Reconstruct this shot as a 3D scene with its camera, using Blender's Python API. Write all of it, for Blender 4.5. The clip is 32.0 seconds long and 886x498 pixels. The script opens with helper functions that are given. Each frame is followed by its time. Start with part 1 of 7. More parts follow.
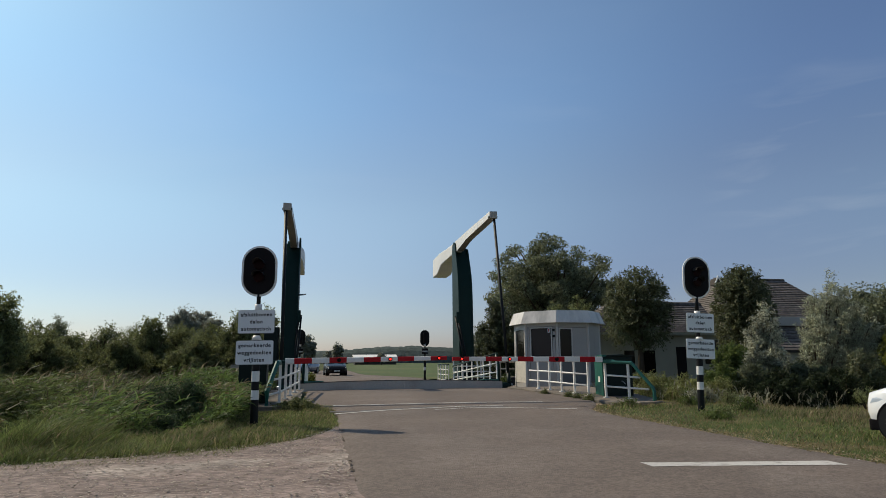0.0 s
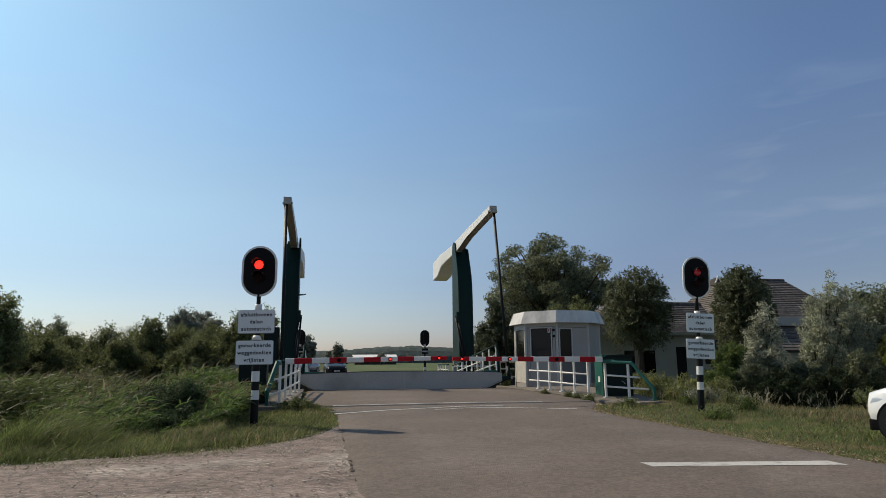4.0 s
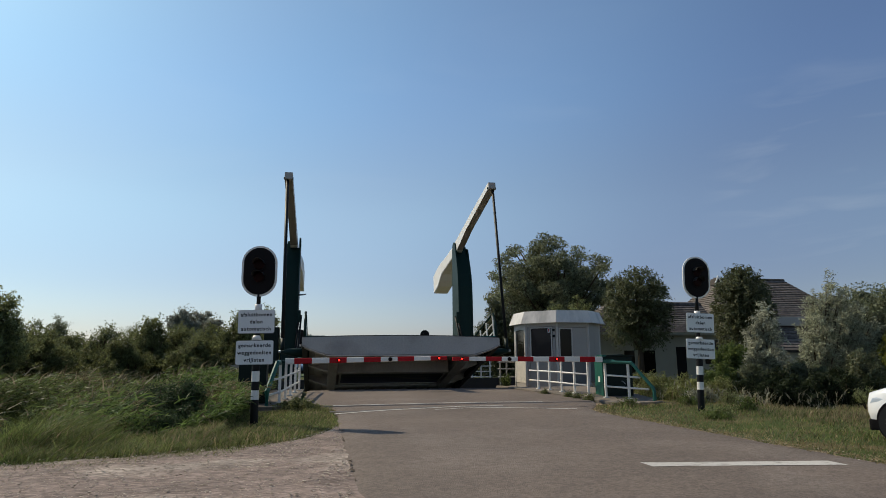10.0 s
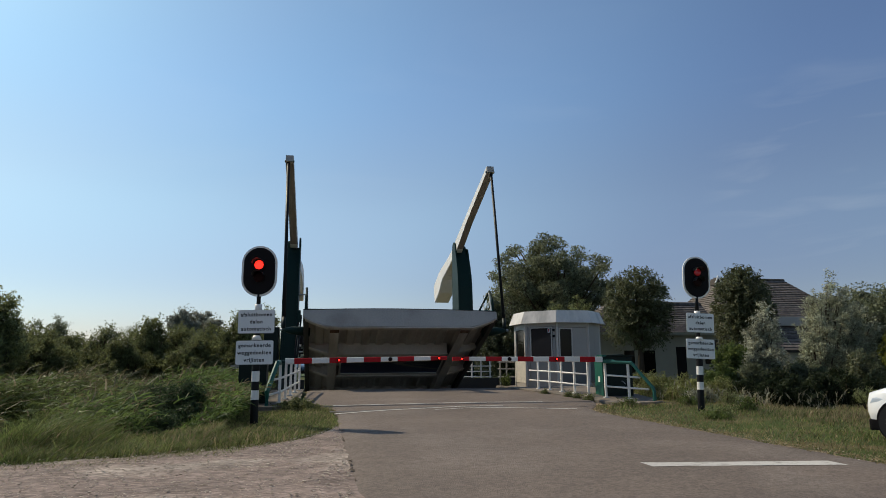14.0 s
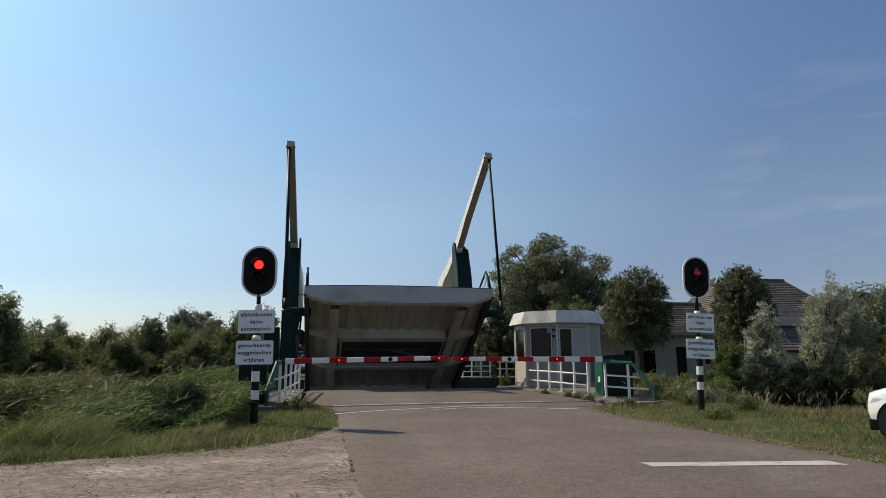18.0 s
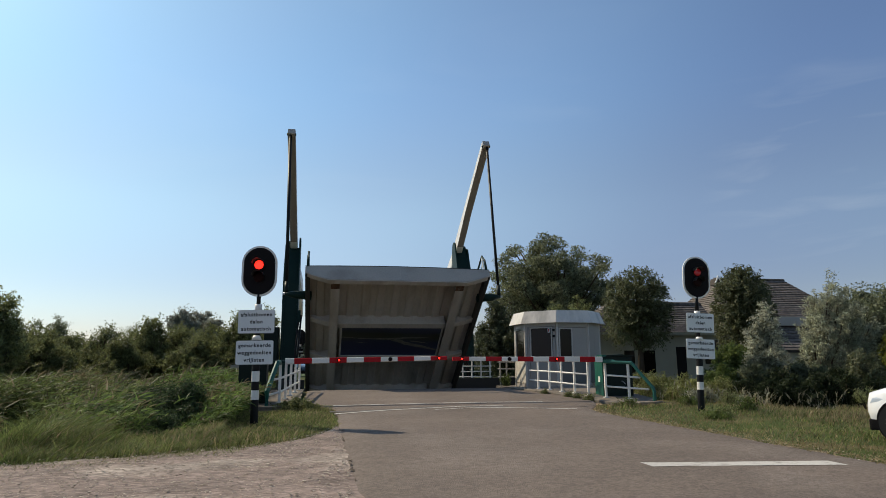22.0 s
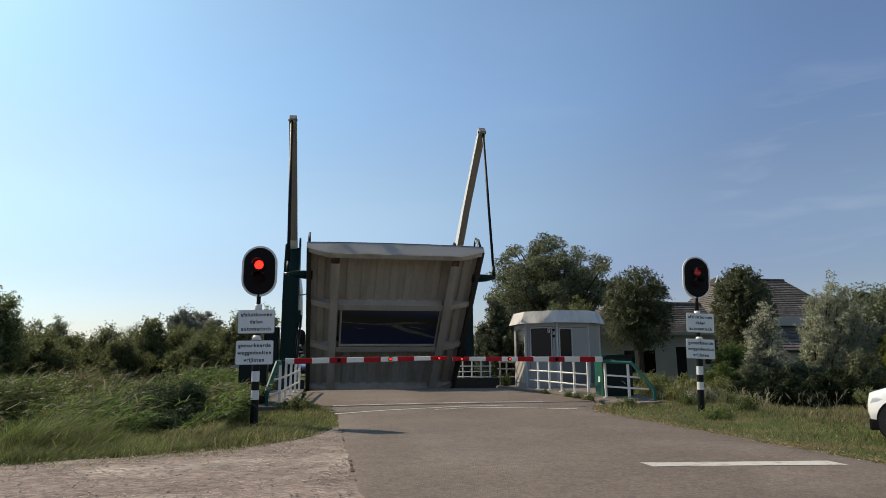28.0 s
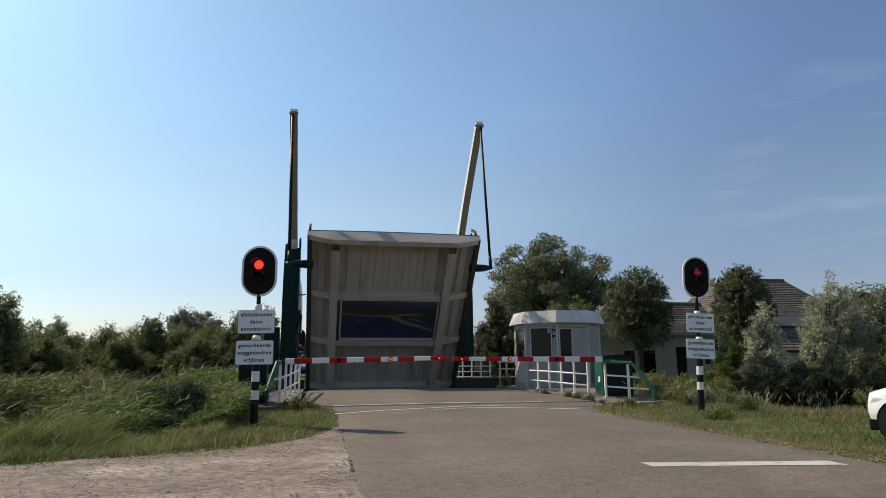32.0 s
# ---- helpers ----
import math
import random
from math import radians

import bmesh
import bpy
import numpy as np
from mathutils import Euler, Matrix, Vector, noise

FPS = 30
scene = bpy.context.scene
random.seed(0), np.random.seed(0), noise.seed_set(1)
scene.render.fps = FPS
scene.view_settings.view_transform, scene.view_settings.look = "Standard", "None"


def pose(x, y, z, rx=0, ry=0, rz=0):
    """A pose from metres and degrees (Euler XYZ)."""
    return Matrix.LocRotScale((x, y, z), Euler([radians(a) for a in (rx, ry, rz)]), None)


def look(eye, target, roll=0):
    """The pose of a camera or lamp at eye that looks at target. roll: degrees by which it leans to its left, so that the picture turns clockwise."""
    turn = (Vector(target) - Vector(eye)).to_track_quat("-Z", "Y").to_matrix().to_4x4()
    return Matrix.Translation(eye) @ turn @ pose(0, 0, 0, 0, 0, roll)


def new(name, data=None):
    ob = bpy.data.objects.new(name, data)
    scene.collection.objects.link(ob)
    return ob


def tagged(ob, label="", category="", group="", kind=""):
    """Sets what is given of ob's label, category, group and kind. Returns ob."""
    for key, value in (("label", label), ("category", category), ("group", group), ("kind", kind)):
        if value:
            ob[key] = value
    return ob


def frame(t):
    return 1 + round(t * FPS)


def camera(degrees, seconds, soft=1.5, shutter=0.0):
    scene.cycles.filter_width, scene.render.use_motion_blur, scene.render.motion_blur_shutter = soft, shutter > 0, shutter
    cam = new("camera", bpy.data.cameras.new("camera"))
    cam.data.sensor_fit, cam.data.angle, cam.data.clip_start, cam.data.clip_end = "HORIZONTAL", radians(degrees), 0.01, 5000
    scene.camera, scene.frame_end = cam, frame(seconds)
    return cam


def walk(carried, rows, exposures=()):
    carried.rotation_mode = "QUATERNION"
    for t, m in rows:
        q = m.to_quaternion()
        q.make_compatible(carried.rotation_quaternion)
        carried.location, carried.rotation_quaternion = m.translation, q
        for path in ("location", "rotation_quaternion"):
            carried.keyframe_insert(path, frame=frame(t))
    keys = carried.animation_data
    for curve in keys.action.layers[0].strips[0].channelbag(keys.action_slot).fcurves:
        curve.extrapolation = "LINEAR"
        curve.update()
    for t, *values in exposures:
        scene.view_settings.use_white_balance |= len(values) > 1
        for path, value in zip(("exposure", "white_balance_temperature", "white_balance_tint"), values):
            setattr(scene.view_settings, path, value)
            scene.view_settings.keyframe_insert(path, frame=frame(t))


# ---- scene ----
# The plan: x to the right across the road, y along the road away from the viewer,
# the origin under the drawbridge's hinge line, z = 0 the road near the viewer.
cam = camera(71.1, 32.0, soft=0.64)
EYE = (-2.937, -30.927, 1.2)
AIM = (EYE[0] + 10 * 0.1923, EYE[1] + 10 * 0.98133, EYE[2] + 10 * math.tan(radians(10.276)))
walk(cam, [(0.0, look(EYE, AIM, -0.34)), (32.0, look(EYE, AIM, -0.34))], exposures=[(0.0, 0.09, 6500, 6), (14.0, 0.13, 6500, 6), (19.0, 0.23, 6560, 6), (24.0, 0.34, 6640, 6), (32.0, 0.38, 6680, 6)])

# ---- light ----
SUN_EL, SUN_AZ = radians(44.2), radians(-44.0)
SUN_TO = Vector((math.sin(SUN_AZ) * math.cos(SUN_EL), math.cos(SUN_AZ) * math.cos(SUN_EL), math.sin(SUN_EL)))
world = bpy.data.worlds.new("world")
scene.world = world
world.use_nodes = True
wn, wl = world.node_tree.nodes, world.node_tree.links
sky = wn.new("ShaderNodeTexSky")
sky.sky_type, sky.sun_disc = "NISHITA", False
sky.sun_elevation, sky.sun_rotation = SUN_EL, math.atan2(SUN_TO.x, SUN_TO.y)
sky.air_density, sky.dust_density, sky.ozone_density = 1.0, 0.75, 3.0
wn["Background"].inputs["Strength"].default_value = 0.144
# summer haze: greyer towards the horizon, clearer overhead, and whiter round the sun than away from it
direction, height = wn.new("ShaderNodeTexCoord"), wn.new("ShaderNodeSeparateXYZ")
wl.new(direction.outputs["Generated"], height.inputs[0])


def sky_tint(value, low, high, stops):
    """Multiplies the sky by a colour that follows a value; the stops are (value, colour)."""
    span, ramp, mul = wn.new("ShaderNodeMapRange"), wn.new("ShaderNodeValToRGB"), wn.new("ShaderNodeMix")
    span.inputs["From Min"].default_value, span.inputs["From Max"].default_value = low, high
    wl.new(value, span.inputs["Value"])
    wl.new(span.outputs[0], ramp.inputs[0])
    ramp.color_ramp.interpolation = "EASE"
    while len(ramp.color_ramp.elements) < len(stops):
        ramp.color_ramp.elements.new(0.5)
    for e, (v, c) in zip(ramp.color_ramp.elements, stops):
        e.position, e.color = (v - low) / (high - low), tuple(k / 1.2 for k in c) + (1,)
    mul.data_type, mul.blend_type = "RGBA", "MULTIPLY"
    mul.inputs[0].default_value = 1.0
    wl.new(ramp.outputs[0], mul.inputs[7])
    return mul


toward = wn.new("ShaderNodeVectorMath")
toward.operation = "DOT_PRODUCT"
wl.new(direction.outputs["Generated"], toward.inputs[0])
toward.inputs[1].default_value = SUN_TO
tint_high = sky_tint(height.outputs["Z"], -0.05, 1.0, ((-0.02, (0.72, 0.70, 0.86)), (0.10, (0.815, 0.81, 0.88)), (0.25, (1.035, 1.02, 0.98)), (0.42, (1.01, 1.09, 1.12)), (0.85, (1.09, 1.05, 0.98))))
tint_sun = sky_tint(toward.outputs["Value"], -1.0, 1.0, ((-0.8, (1.10, 1.03, 0.96)), (-0.2, (0.96, 0.90, 0.89)), (0.27, (0.867, 0.80, 0.85)), (0.62, (1.07, 1.04, 1.01)), (0.82, (1.03, 1.10, 1.055)), (0.95, (0.93, 1.12, 1.07))))
wl.new(sky.outputs[0], tint_high.inputs[6])
wl.new(tint_high.outputs[2], tint_sun.inputs[6])
streak_map, streak, thin, cloud = wn.new("ShaderNodeMapping"), wn.new("ShaderNodeTexNoise"), wn.new("ShaderNodeMapRange"), wn.new("ShaderNodeMix")
streak_map.inputs["Scale"].default_value, streak_map.inputs["Rotation"].default_value = (2.2, 2.2, 9.0), (0.25, 0.15, 0.4)
streak.inputs["Scale"].default_value, streak.inputs["Detail"].default_value, streak.inputs["Distortion"].default_value = 1.0, 7, 0.9
wl.new(direction.outputs["Generated"], streak_map.inputs["Vector"])
wl.new(streak_map.outputs[0], streak.inputs["Vector"])
thin.inputs["From Min"].default_value, thin.inputs["From Max"].default_value, thin.inputs["To Max"].default_value = 0.56, 0.85, 0.04
wl.new(streak.outputs["Fac"], thin.inputs["Value"])
cloud.data_type = "RGBA"
wl.new(thin.outputs[0], cloud.inputs[0])
wl.new(tint_sun.outputs[2], cloud.inputs[6])
cloud.inputs[7].default_value = (4.9, 5.1, 5.3, 1)
# one thin wisp of cirrus low over the farmhouse
near, wisp_map, wisp, veil, both, cirrus = wn.new("ShaderNodeVectorMath"), wn.new("ShaderNodeMapping"), wn.new("ShaderNodeTexNoise"), wn.new("ShaderNodeMapRange"), wn.new("ShaderNodeMath"), wn.new("ShaderNodeMix")
near.operation, both.operation, cirrus.data_type = "DOT_PRODUCT", "MULTIPLY", "RGBA"
wl.new(direction.outputs["Generated"], near.inputs[0])
near.inputs[1].default_value = Vector((0.672, 0.696, 0.255)).normalized()
close = wn.new("ShaderNodeMapRange")
close.interpolation_type = "SMOOTHSTEP"
close.inputs["From Min"].default_value, close.inputs["From Max"].default_value, close.inputs["To Max"].default_value = 0.984, 0.999, 0.09
wl.new(near.outputs["Value"], close.inputs["Value"])
wisp_map.inputs["Rotation"].default_value, wisp_map.inputs["Scale"].default_value = (0.0, 0.42, 0.75), (5.0, 5.0, 30.0)
wl.new(direction.outputs["Generated"], wisp_map.inputs["Vector"])
wl.new(wisp_map.outputs[0], wisp.inputs["Vector"])
wisp.inputs["Scale"].default_value, wisp.inputs["Detail"].default_value, wisp.inputs["Distortion"].default_value = 1.0, 8, 0.7
veil.inputs["From Min"].default_value, veil.inputs["From Max"].default_value = 0.5, 0.72
wl.new(wisp.outputs["Fac"], veil.inputs["Value"])
wl.new(veil.outputs[0], both.inputs[0])
wl.new(close.outputs[0], both.inputs[1])
wl.new(both.outputs[0], cirrus.inputs[0])
wl.new(cloud.outputs[2], cirrus.inputs[6])
cirrus.inputs[7].default_value = (4.9, 5.1, 5.3, 1)
wl.new(cirrus.outputs[2], wn["Background"].inputs["Color"])
sun_data = bpy.data.lights.new("sun", "SUN")
sun_data.energy, sun_data.angle, sun_data.color = 3.5, radians(0.5), (1.0, 0.85, 0.65)
sun = new("sun", sun_data)
sun.matrix_world = look((0, 0, 40), tuple(Vector((0, 0, 40)) - SUN_TO))


# ---- materials ----
def material(name, base, rough=0.6, metal=0.0, vary=0.12, scale=3.0, fine=40.0, bump=0.15, spots=None, spec=0.5,
             island=0.0, obj=0.0, through_light=0.0, coat=0.0, stretch=(1, 1, 1), pebble=None):
    """Procedural surface: base colour varied at two scales, fine relief, optional stains of a second colour."""
    m = bpy.data.materials.new(name)
    m.use_nodes = True
    n, l = m.node_tree.nodes, m.node_tree.links
    b = n["Principled BSDF"]
    b.inputs["Metallic"].default_value = metal
    b.inputs["Specular IOR Level"].default_value = spec
    b.inputs["Coat Weight"].default_value = coat
    tc, mp = n.new("ShaderNodeTexCoord"), n.new("ShaderNodeMapping")
    mp.inputs["Scale"].default_value = stretch
    l.new(tc.outputs["Object"], mp.inputs["Vector"])
    big, small = n.new("ShaderNodeTexNoise"), n.new("ShaderNodeTexNoise")
    big.inputs["Scale"].default_value, big.inputs["Detail"].default_value = scale, 5
    small.inputs["Scale"].default_value, small.inputs["Detail"].default_value = fine, 3
    for t in (big, small):
        l.new(mp.outputs[0], t.inputs["Vector"])
    add = n.new("ShaderNodeMath")
    add.operation = "ADD"
    l.new(big.outputs["Fac"], add.inputs[0])
    l.new(small.outputs["Fac"], add.inputs[1])
    val = n.new("ShaderNodeMapRange")
    val.inputs["From Min"].default_value, val.inputs["From Max"].default_value = 0.6, 1.4
    val.inputs["To Min"].default_value, val.inputs["To Max"].default_value = 1 - vary, 1 + vary
    l.new(add.outputs[0], val.inputs["Value"])
    last = val.outputs[0]
    if island or obj:
        src = n.new("ShaderNodeNewGeometry").outputs["Random Per Island"] if island else n.new("ShaderNodeObjectInfo").outputs["Random"]
        r = n.new("ShaderNodeMapRange")
        amount = island or obj
        r.inputs["To Min"].default_value, r.inputs["To Max"].default_value = 1 - amount, 1 + amount
        l.new(src, r.inputs["Value"])
        mul = n.new("ShaderNodeMath")
        mul.operation = "MULTIPLY"
        l.new(last, mul.inputs[0])
        l.new(r.outputs[0], mul.inputs[1])
        last = mul.outputs[0]
    for psize, plow, phigh in pebble or ():
        # grains of chance brightness
        cell, sep, pr, mul = n.new("ShaderNodeTexVoronoi"), n.new("ShaderNodeSeparateXYZ"), n.new("ShaderNodeMapRange"), n.new("ShaderNodeMath")
        cell.inputs["Scale"].default_value = psize
        l.new(mp.outputs[0], cell.inputs["Vector"])
        l.new(cell.outputs["Color"], sep.inputs[0])
        l.new(sep.outputs["X"], pr.inputs["Value"])
        pr.inputs["To Min"].default_value, pr.inputs["To Max"].default_value = plow, phigh
        mul.operation = "MULTIPLY"
        l.new(last, mul.inputs[0])
        l.new(pr.outputs[0], mul.inputs[1])
        last = mul.outputs[0]
    col = None
    if spots:
        colour2, where, sscale = spots
        mix, ns, ramp = n.new("ShaderNodeMix"), n.new("ShaderNodeTexNoise"), n.new("ShaderNodeMapRange")
        mix.data_type = "RGBA"
        ns.inputs["Scale"].default_value, ns.inputs["Detail"].default_value = sscale, 6
        ramp.inputs["From Min"].default_value, ramp.inputs["From Max"].default_value = where, where + 0.12
        l.new(mp.outputs[0], ns.inputs["Vector"])
        l.new(ns.outputs["Fac"], ramp.inputs["Value"])
        l.new(ramp.outputs[0], mix.inputs[0])
        mix.inputs[6].default_value, mix.inputs[7].default_value = (*base, 1), (*colour2, 1)
        col = mix.outputs[2]
    vm = n.new("ShaderNodeVectorMath")
    vm.operation = "SCALE"
    if col:
        l.new(col, vm.inputs[0])
    else:
        vm.inputs[0].default_value = base
    l.new(last, vm.inputs["Scale"])
    l.new(vm.outputs[0], b.inputs["Base Color"])
    rr = n.new("ShaderNodeMapRange")
    rr.inputs["To Min"].default_value, rr.inputs["To Max"].default_value = max(0.03, rough - 0.1), min(1, rough + 0.1)
    l.new(big.outputs["Fac"], rr.inputs["Value"])
    l.new(rr.outputs[0], b.inputs["Roughness"])
    if bump:
        bp = n.new("ShaderNodeBump")
        bp.inputs["Strength"].default_value, bp.inputs["Distance"].default_value = bump, 0.02
        l.new(small.outputs["Fac"], bp.inputs["Height"])
        l.new(bp.outputs[0], b.inputs["Normal"])
    if through_light:
        tr, ms = n.new("ShaderNodeBsdfTranslucent"), n.new("ShaderNodeMixShader")
        l.new(vm.outputs[0], tr.inputs["Color"])
        ms.inputs[0].default_value = through_light
        l.new(b.outputs[0], ms.inputs[1])
        l.new(tr.outputs[0], ms.inputs[2])
        l.new(ms.outputs[0], n["Material Output"].inputs["Surface"])
    return m


def glow(name, colour, strength):
    m = bpy.data.materials.new(name)
    m.use_nodes = True
    b = m.node_tree.nodes["Principled BSDF"]
    b.inputs["Base Color"].default_value = (*colour, 1)
    b.inputs["Emission Color"].default_value, b.inputs["Emission Strength"].default_value = (*colour, 1), strength
    b.inputs["Roughness"].default_value = 0.25
    return m


def glass(name, colour=(0.02, 0.025, 0.03), rough=0.05):
    m = bpy.data.materials.new(name)
    m.use_nodes = True
    b = m.node_tree.nodes["Principled BSDF"]
    b.inputs["Base Color"].default_value = (*colour, 1)
    b.inputs["Roughness"].default_value, b.inputs["IOR"].default_value = rough, 1.5
    b.inputs["Specular IOR Level"].default_value = 0.16
    return m


ASPHALT = material("asphalt", (0.150, 0.121, 0.104), 0.9, vary=0.28, scale=0.45, fine=70, bump=0.6, spots=((0.170, 0.140, 0.122), 0.50, 0.5), spec=0.25, pebble=((38, 0.80, 1.2), (9, 0.93, 1.07)))
GRAVEL = material("gravel_soil", (0.220, 0.173, 0.154), 0.95, vary=0.50, scale=2.2, fine=17, bump=1.0, spots=((0.315, 0.268, 0.235), 0.53, 0.9), spec=0.15, stretch=(0.6, 1.0, 1), pebble=((19, 0.80, 1.25), (44, 0.84, 1.16)))
SAND = material("dry_sand", (0.27, 0.205, 0.14), 0.95, vary=0.4, scale=2.0, fine=18, bump=0.7, spots=((0.085, 0.085, 0.035), 0.47, 2.5), spec=0.1)
TAR = material("tar", (0.082, 0.072, 0.065), 0.7, vary=0.2, bump=0.2)
STONE = material("small_stones", (0.38, 0.33, 0.275), 0.9, vary=0.1, island=0.35, bump=0.3, spec=0.2)
SOIL = material("grassy_soil", (0.055, 0.075, 0.022), 0.95, vary=0.35, scale=0.25, fine=14, bump=0.6, spots=((0.12, 0.10, 0.05), 0.5, 0.7), spec=0.1)
FIELD = material("meadow", (0.084, 0.112, 0.048), 0.95, vary=0.3, scale=0.16, fine=2.2, bump=0.3, spots=((0.125, 0.130, 0.062), 0.50, 0.10), spec=0.1, stretch=(0.35, 1.0, 1.0))
WATER = material("canal_water", (0.012, 0.018, 0.014), 0.08, vary=0.1, scale=0.6, fine=5, bump=0.12)
CONCRETE = material("concrete", (0.180, 0.150, 0.122), 0.85, vary=0.15, scale=1.2, fine=35, bump=0.3, spots=((0.14, 0.125, 0.105), 0.52, 1.4), spec=0.3)
DARK_CONCRETE = material("wet_concrete", (0.030, 0.027, 0.023), 0.8, vary=0.2, scale=1.0, fine=30, bump=0.3)
GREEN = material("dark_green_paint", (0.0075, 0.025, 0.021), 0.5, vary=0.2, scale=1.5, fine=25, bump=0.05, spec=0.14)
GREEN_LIGHT = material("green_paint", (0.012, 0.105, 0.075), 0.4, vary=0.12, scale=2, fine=25, bump=0.05)
WHITE = material("white_paint", (0.83, 0.79, 0.73), 0.42, vary=0.06, scale=1.5, fine=30, bump=0.04, spots=((0.60, 0.59, 0.55), 0.6, 1.3))
RED = material("red_paint", (0.40, 0.008, 0.014), 0.5, vary=0.08, scale=3, fine=30, bump=0.04, spec=0.2)
GREEN_DARK = material("blackish_green_paint", (0.005, 0.0125, 0.010), 0.5, vary=0.15, scale=2, fine=25, bump=0.05, spec=0.2)
BLACK = material("black_paint", (0.010, 0.010, 0.0105), 0.5, vary=0.15, scale=3, fine=30, bump=0.05, spec=0.18)
STEEL = material("galvanised_steel", (0.42, 0.43, 0.44), 0.45, metal=0.7, vary=0.15, scale=3, fine=25, bump=0.05)
LINE = material("worn_road_marking", (0.50, 0.48, 0.455), 0.8, vary=0.15, scale=1.5, fine=30, bump=0.3, spots=((0.33, 0.31, 0.29), 0.55, 9.0), spec=0.2)
DECK_GREY = material("grey_deck_paint", (0.41, 0.37, 0.325), 0.42, vary=0.14, scale=0.9, fine=18, bump=0.06, spots=((0.33, 0.29, 0.25), 0.50, 0.6), stretch=(1, 0.35, 1))
DECK_UNDER = material("stained_underside_paint", (0.500, 0.450, 0.400), 0.6, vary=0.12, scale=0.8, fine=10, bump=0.05, spots=((0.40, 0.345, 0.290), 0.52, 0.7), stretch=(1.5, 0.45, 1))
DECK_TOP = material("deck_wearing_course", (0.10, 0.095, 0.09), 0.9, vary=0.12, scale=1, fine=50, bump=0.4)
CABIN_GREY = material("grey_cabin_panel", (0.37, 0.34, 0.31), 0.5, vary=0.06, scale=1.5, fine=20, bump=0.03)
CABIN_LIGHT = material("light_cabin_panel", (0.53, 0.495, 0.455), 0.5, vary=0.06, scale=1.5, fine=20, bump=0.03)
FASCIA = material("aluminium_fascia", (0.66, 0.62, 0.575), 0.45, metal=0.0, vary=0.12, scale=1.6, fine=9, bump=0.03, spots=((0.45, 0.43, 0.40), 0.55, 1.3), stretch=(1, 1, 0.35))
CABIN_DARK = material("dark_cabin_panel", (0.135, 0.128, 0.122), 0.5, vary=0.08, scale=1.5, fine=20, bump=0.03)
CABIN_STONE = material("beige_facing_block", (0.54, 0.495, 0.425), 0.85, vary=0.22, scale=3, fine=14, bump=0.3)
DOOR_GLASS = glass("door_glass", (0.045, 0.038, 0.035))
DARK_GLASS = glass("dark_glass", (0.006, 0.006, 0.006))
CAR_GLASS = glass("car_glass", (0.01, 0.013, 0.016))
ROOF_TILE = material("roof_tile", (0.118, 0.098, 0.086), 0.8, vary=0.3, scale=2, fine=14, obj=0.3, bump=0.5, pebble=((5, 0.7, 1.35),))
ROOF_BED = material("roof_bed", (0.05, 0.04, 0.035), 0.9, bump=0.2)
# off-white plaster, darkened: tree shade on the walls is put into the colour
PLASTER = material("shade_darkened_plaster", (0.37, 0.35, 0.275), 0.85, vary=0.08, scale=1, fine=20, bump=0.15)
BARK = material("bark", (0.075, 0.058, 0.042), 0.95, vary=0.3, scale=4, fine=25, bump=0.7, stretch=(1, 1, 0.3), spec=0.1)
CAR_WHITE = material("white_car_paint", (0.80, 0.80, 0.80), 0.22, vary=0.02, bump=0.0, coat=0.6)
CAR_BLACK = material("black_car_paint", (0.008, 0.008, 0.009), 0.3, vary=0.05, bump=0.0, coat=0.15, spec=0.25)
CAR_BLUE = material("blue_car_paint", (0.05, 0.09, 0.15), 0.2, vary=0.05, bump=0.0, coat=0.7)
RUBBER = material("rubber", (0.018, 0.018, 0.018), 0.85, vary=0.15, fine=50, bump=0.2)
PLASTIC = material("dark_plastic", (0.011, 0.009, 0.0095), 0.75, vary=0.1, bump=0.1, spec=0.15)
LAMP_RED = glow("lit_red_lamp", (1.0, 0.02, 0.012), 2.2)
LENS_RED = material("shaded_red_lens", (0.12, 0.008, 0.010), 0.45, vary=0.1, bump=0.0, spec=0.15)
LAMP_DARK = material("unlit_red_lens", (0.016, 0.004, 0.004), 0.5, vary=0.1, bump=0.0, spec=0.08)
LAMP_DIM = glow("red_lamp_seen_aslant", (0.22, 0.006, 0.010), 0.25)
HOOD = material("grey_black_hood", (0.055, 0.052, 0.052), 0.5, vary=0.1, bump=0.05, spec=0.3)
# brown-grey for the beam's underside: its shade is put into the colour
SOFFIT = material("shade_toned_beam_soffit", (0.305, 0.260, 0.230), 0.6, vary=0.15, scale=1.2, fine=14, bump=0.05)
RUST = material("rusty_steel", (0.10, 0.052, 0.030), 0.85, vary=0.35, scale=4, fine=22, bump=0.3, spots=((0.20, 0.15, 0.12), 0.55, 4.0), spec=0.2)
LAMP_WHITE = glow("lit_headlight", (1.0, 0.97, 0.9), 0.6)


def leaf(name, colour, island=0.45, trans=0.35, rough=0.55, spec=0.15):
    return material(name, colour, rough, vary=0.55, scale=1.0, fine=4.5, bump=0, island=island, through_light=trans, spec=spec)


LEAF_OAK = leaf("dark_leaf", (0.160, 0.176, 0.102), 0.5, 0.5, 0.5, 0.25)
LEAF_LIME = leaf("lime_leaf", (0.112, 0.123, 0.060), 0.45, 0.4, 0.55, 0.28)
LEAF_SILVER = leaf("silver_leaf", (0.38, 0.385, 0.29), 0.55, 0.48)
LEAF_OLIVE = leaf("olive_silver_leaf", (0.35, 0.36, 0.255), 0.6, 0.5)
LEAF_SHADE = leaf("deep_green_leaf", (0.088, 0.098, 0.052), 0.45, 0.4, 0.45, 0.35)
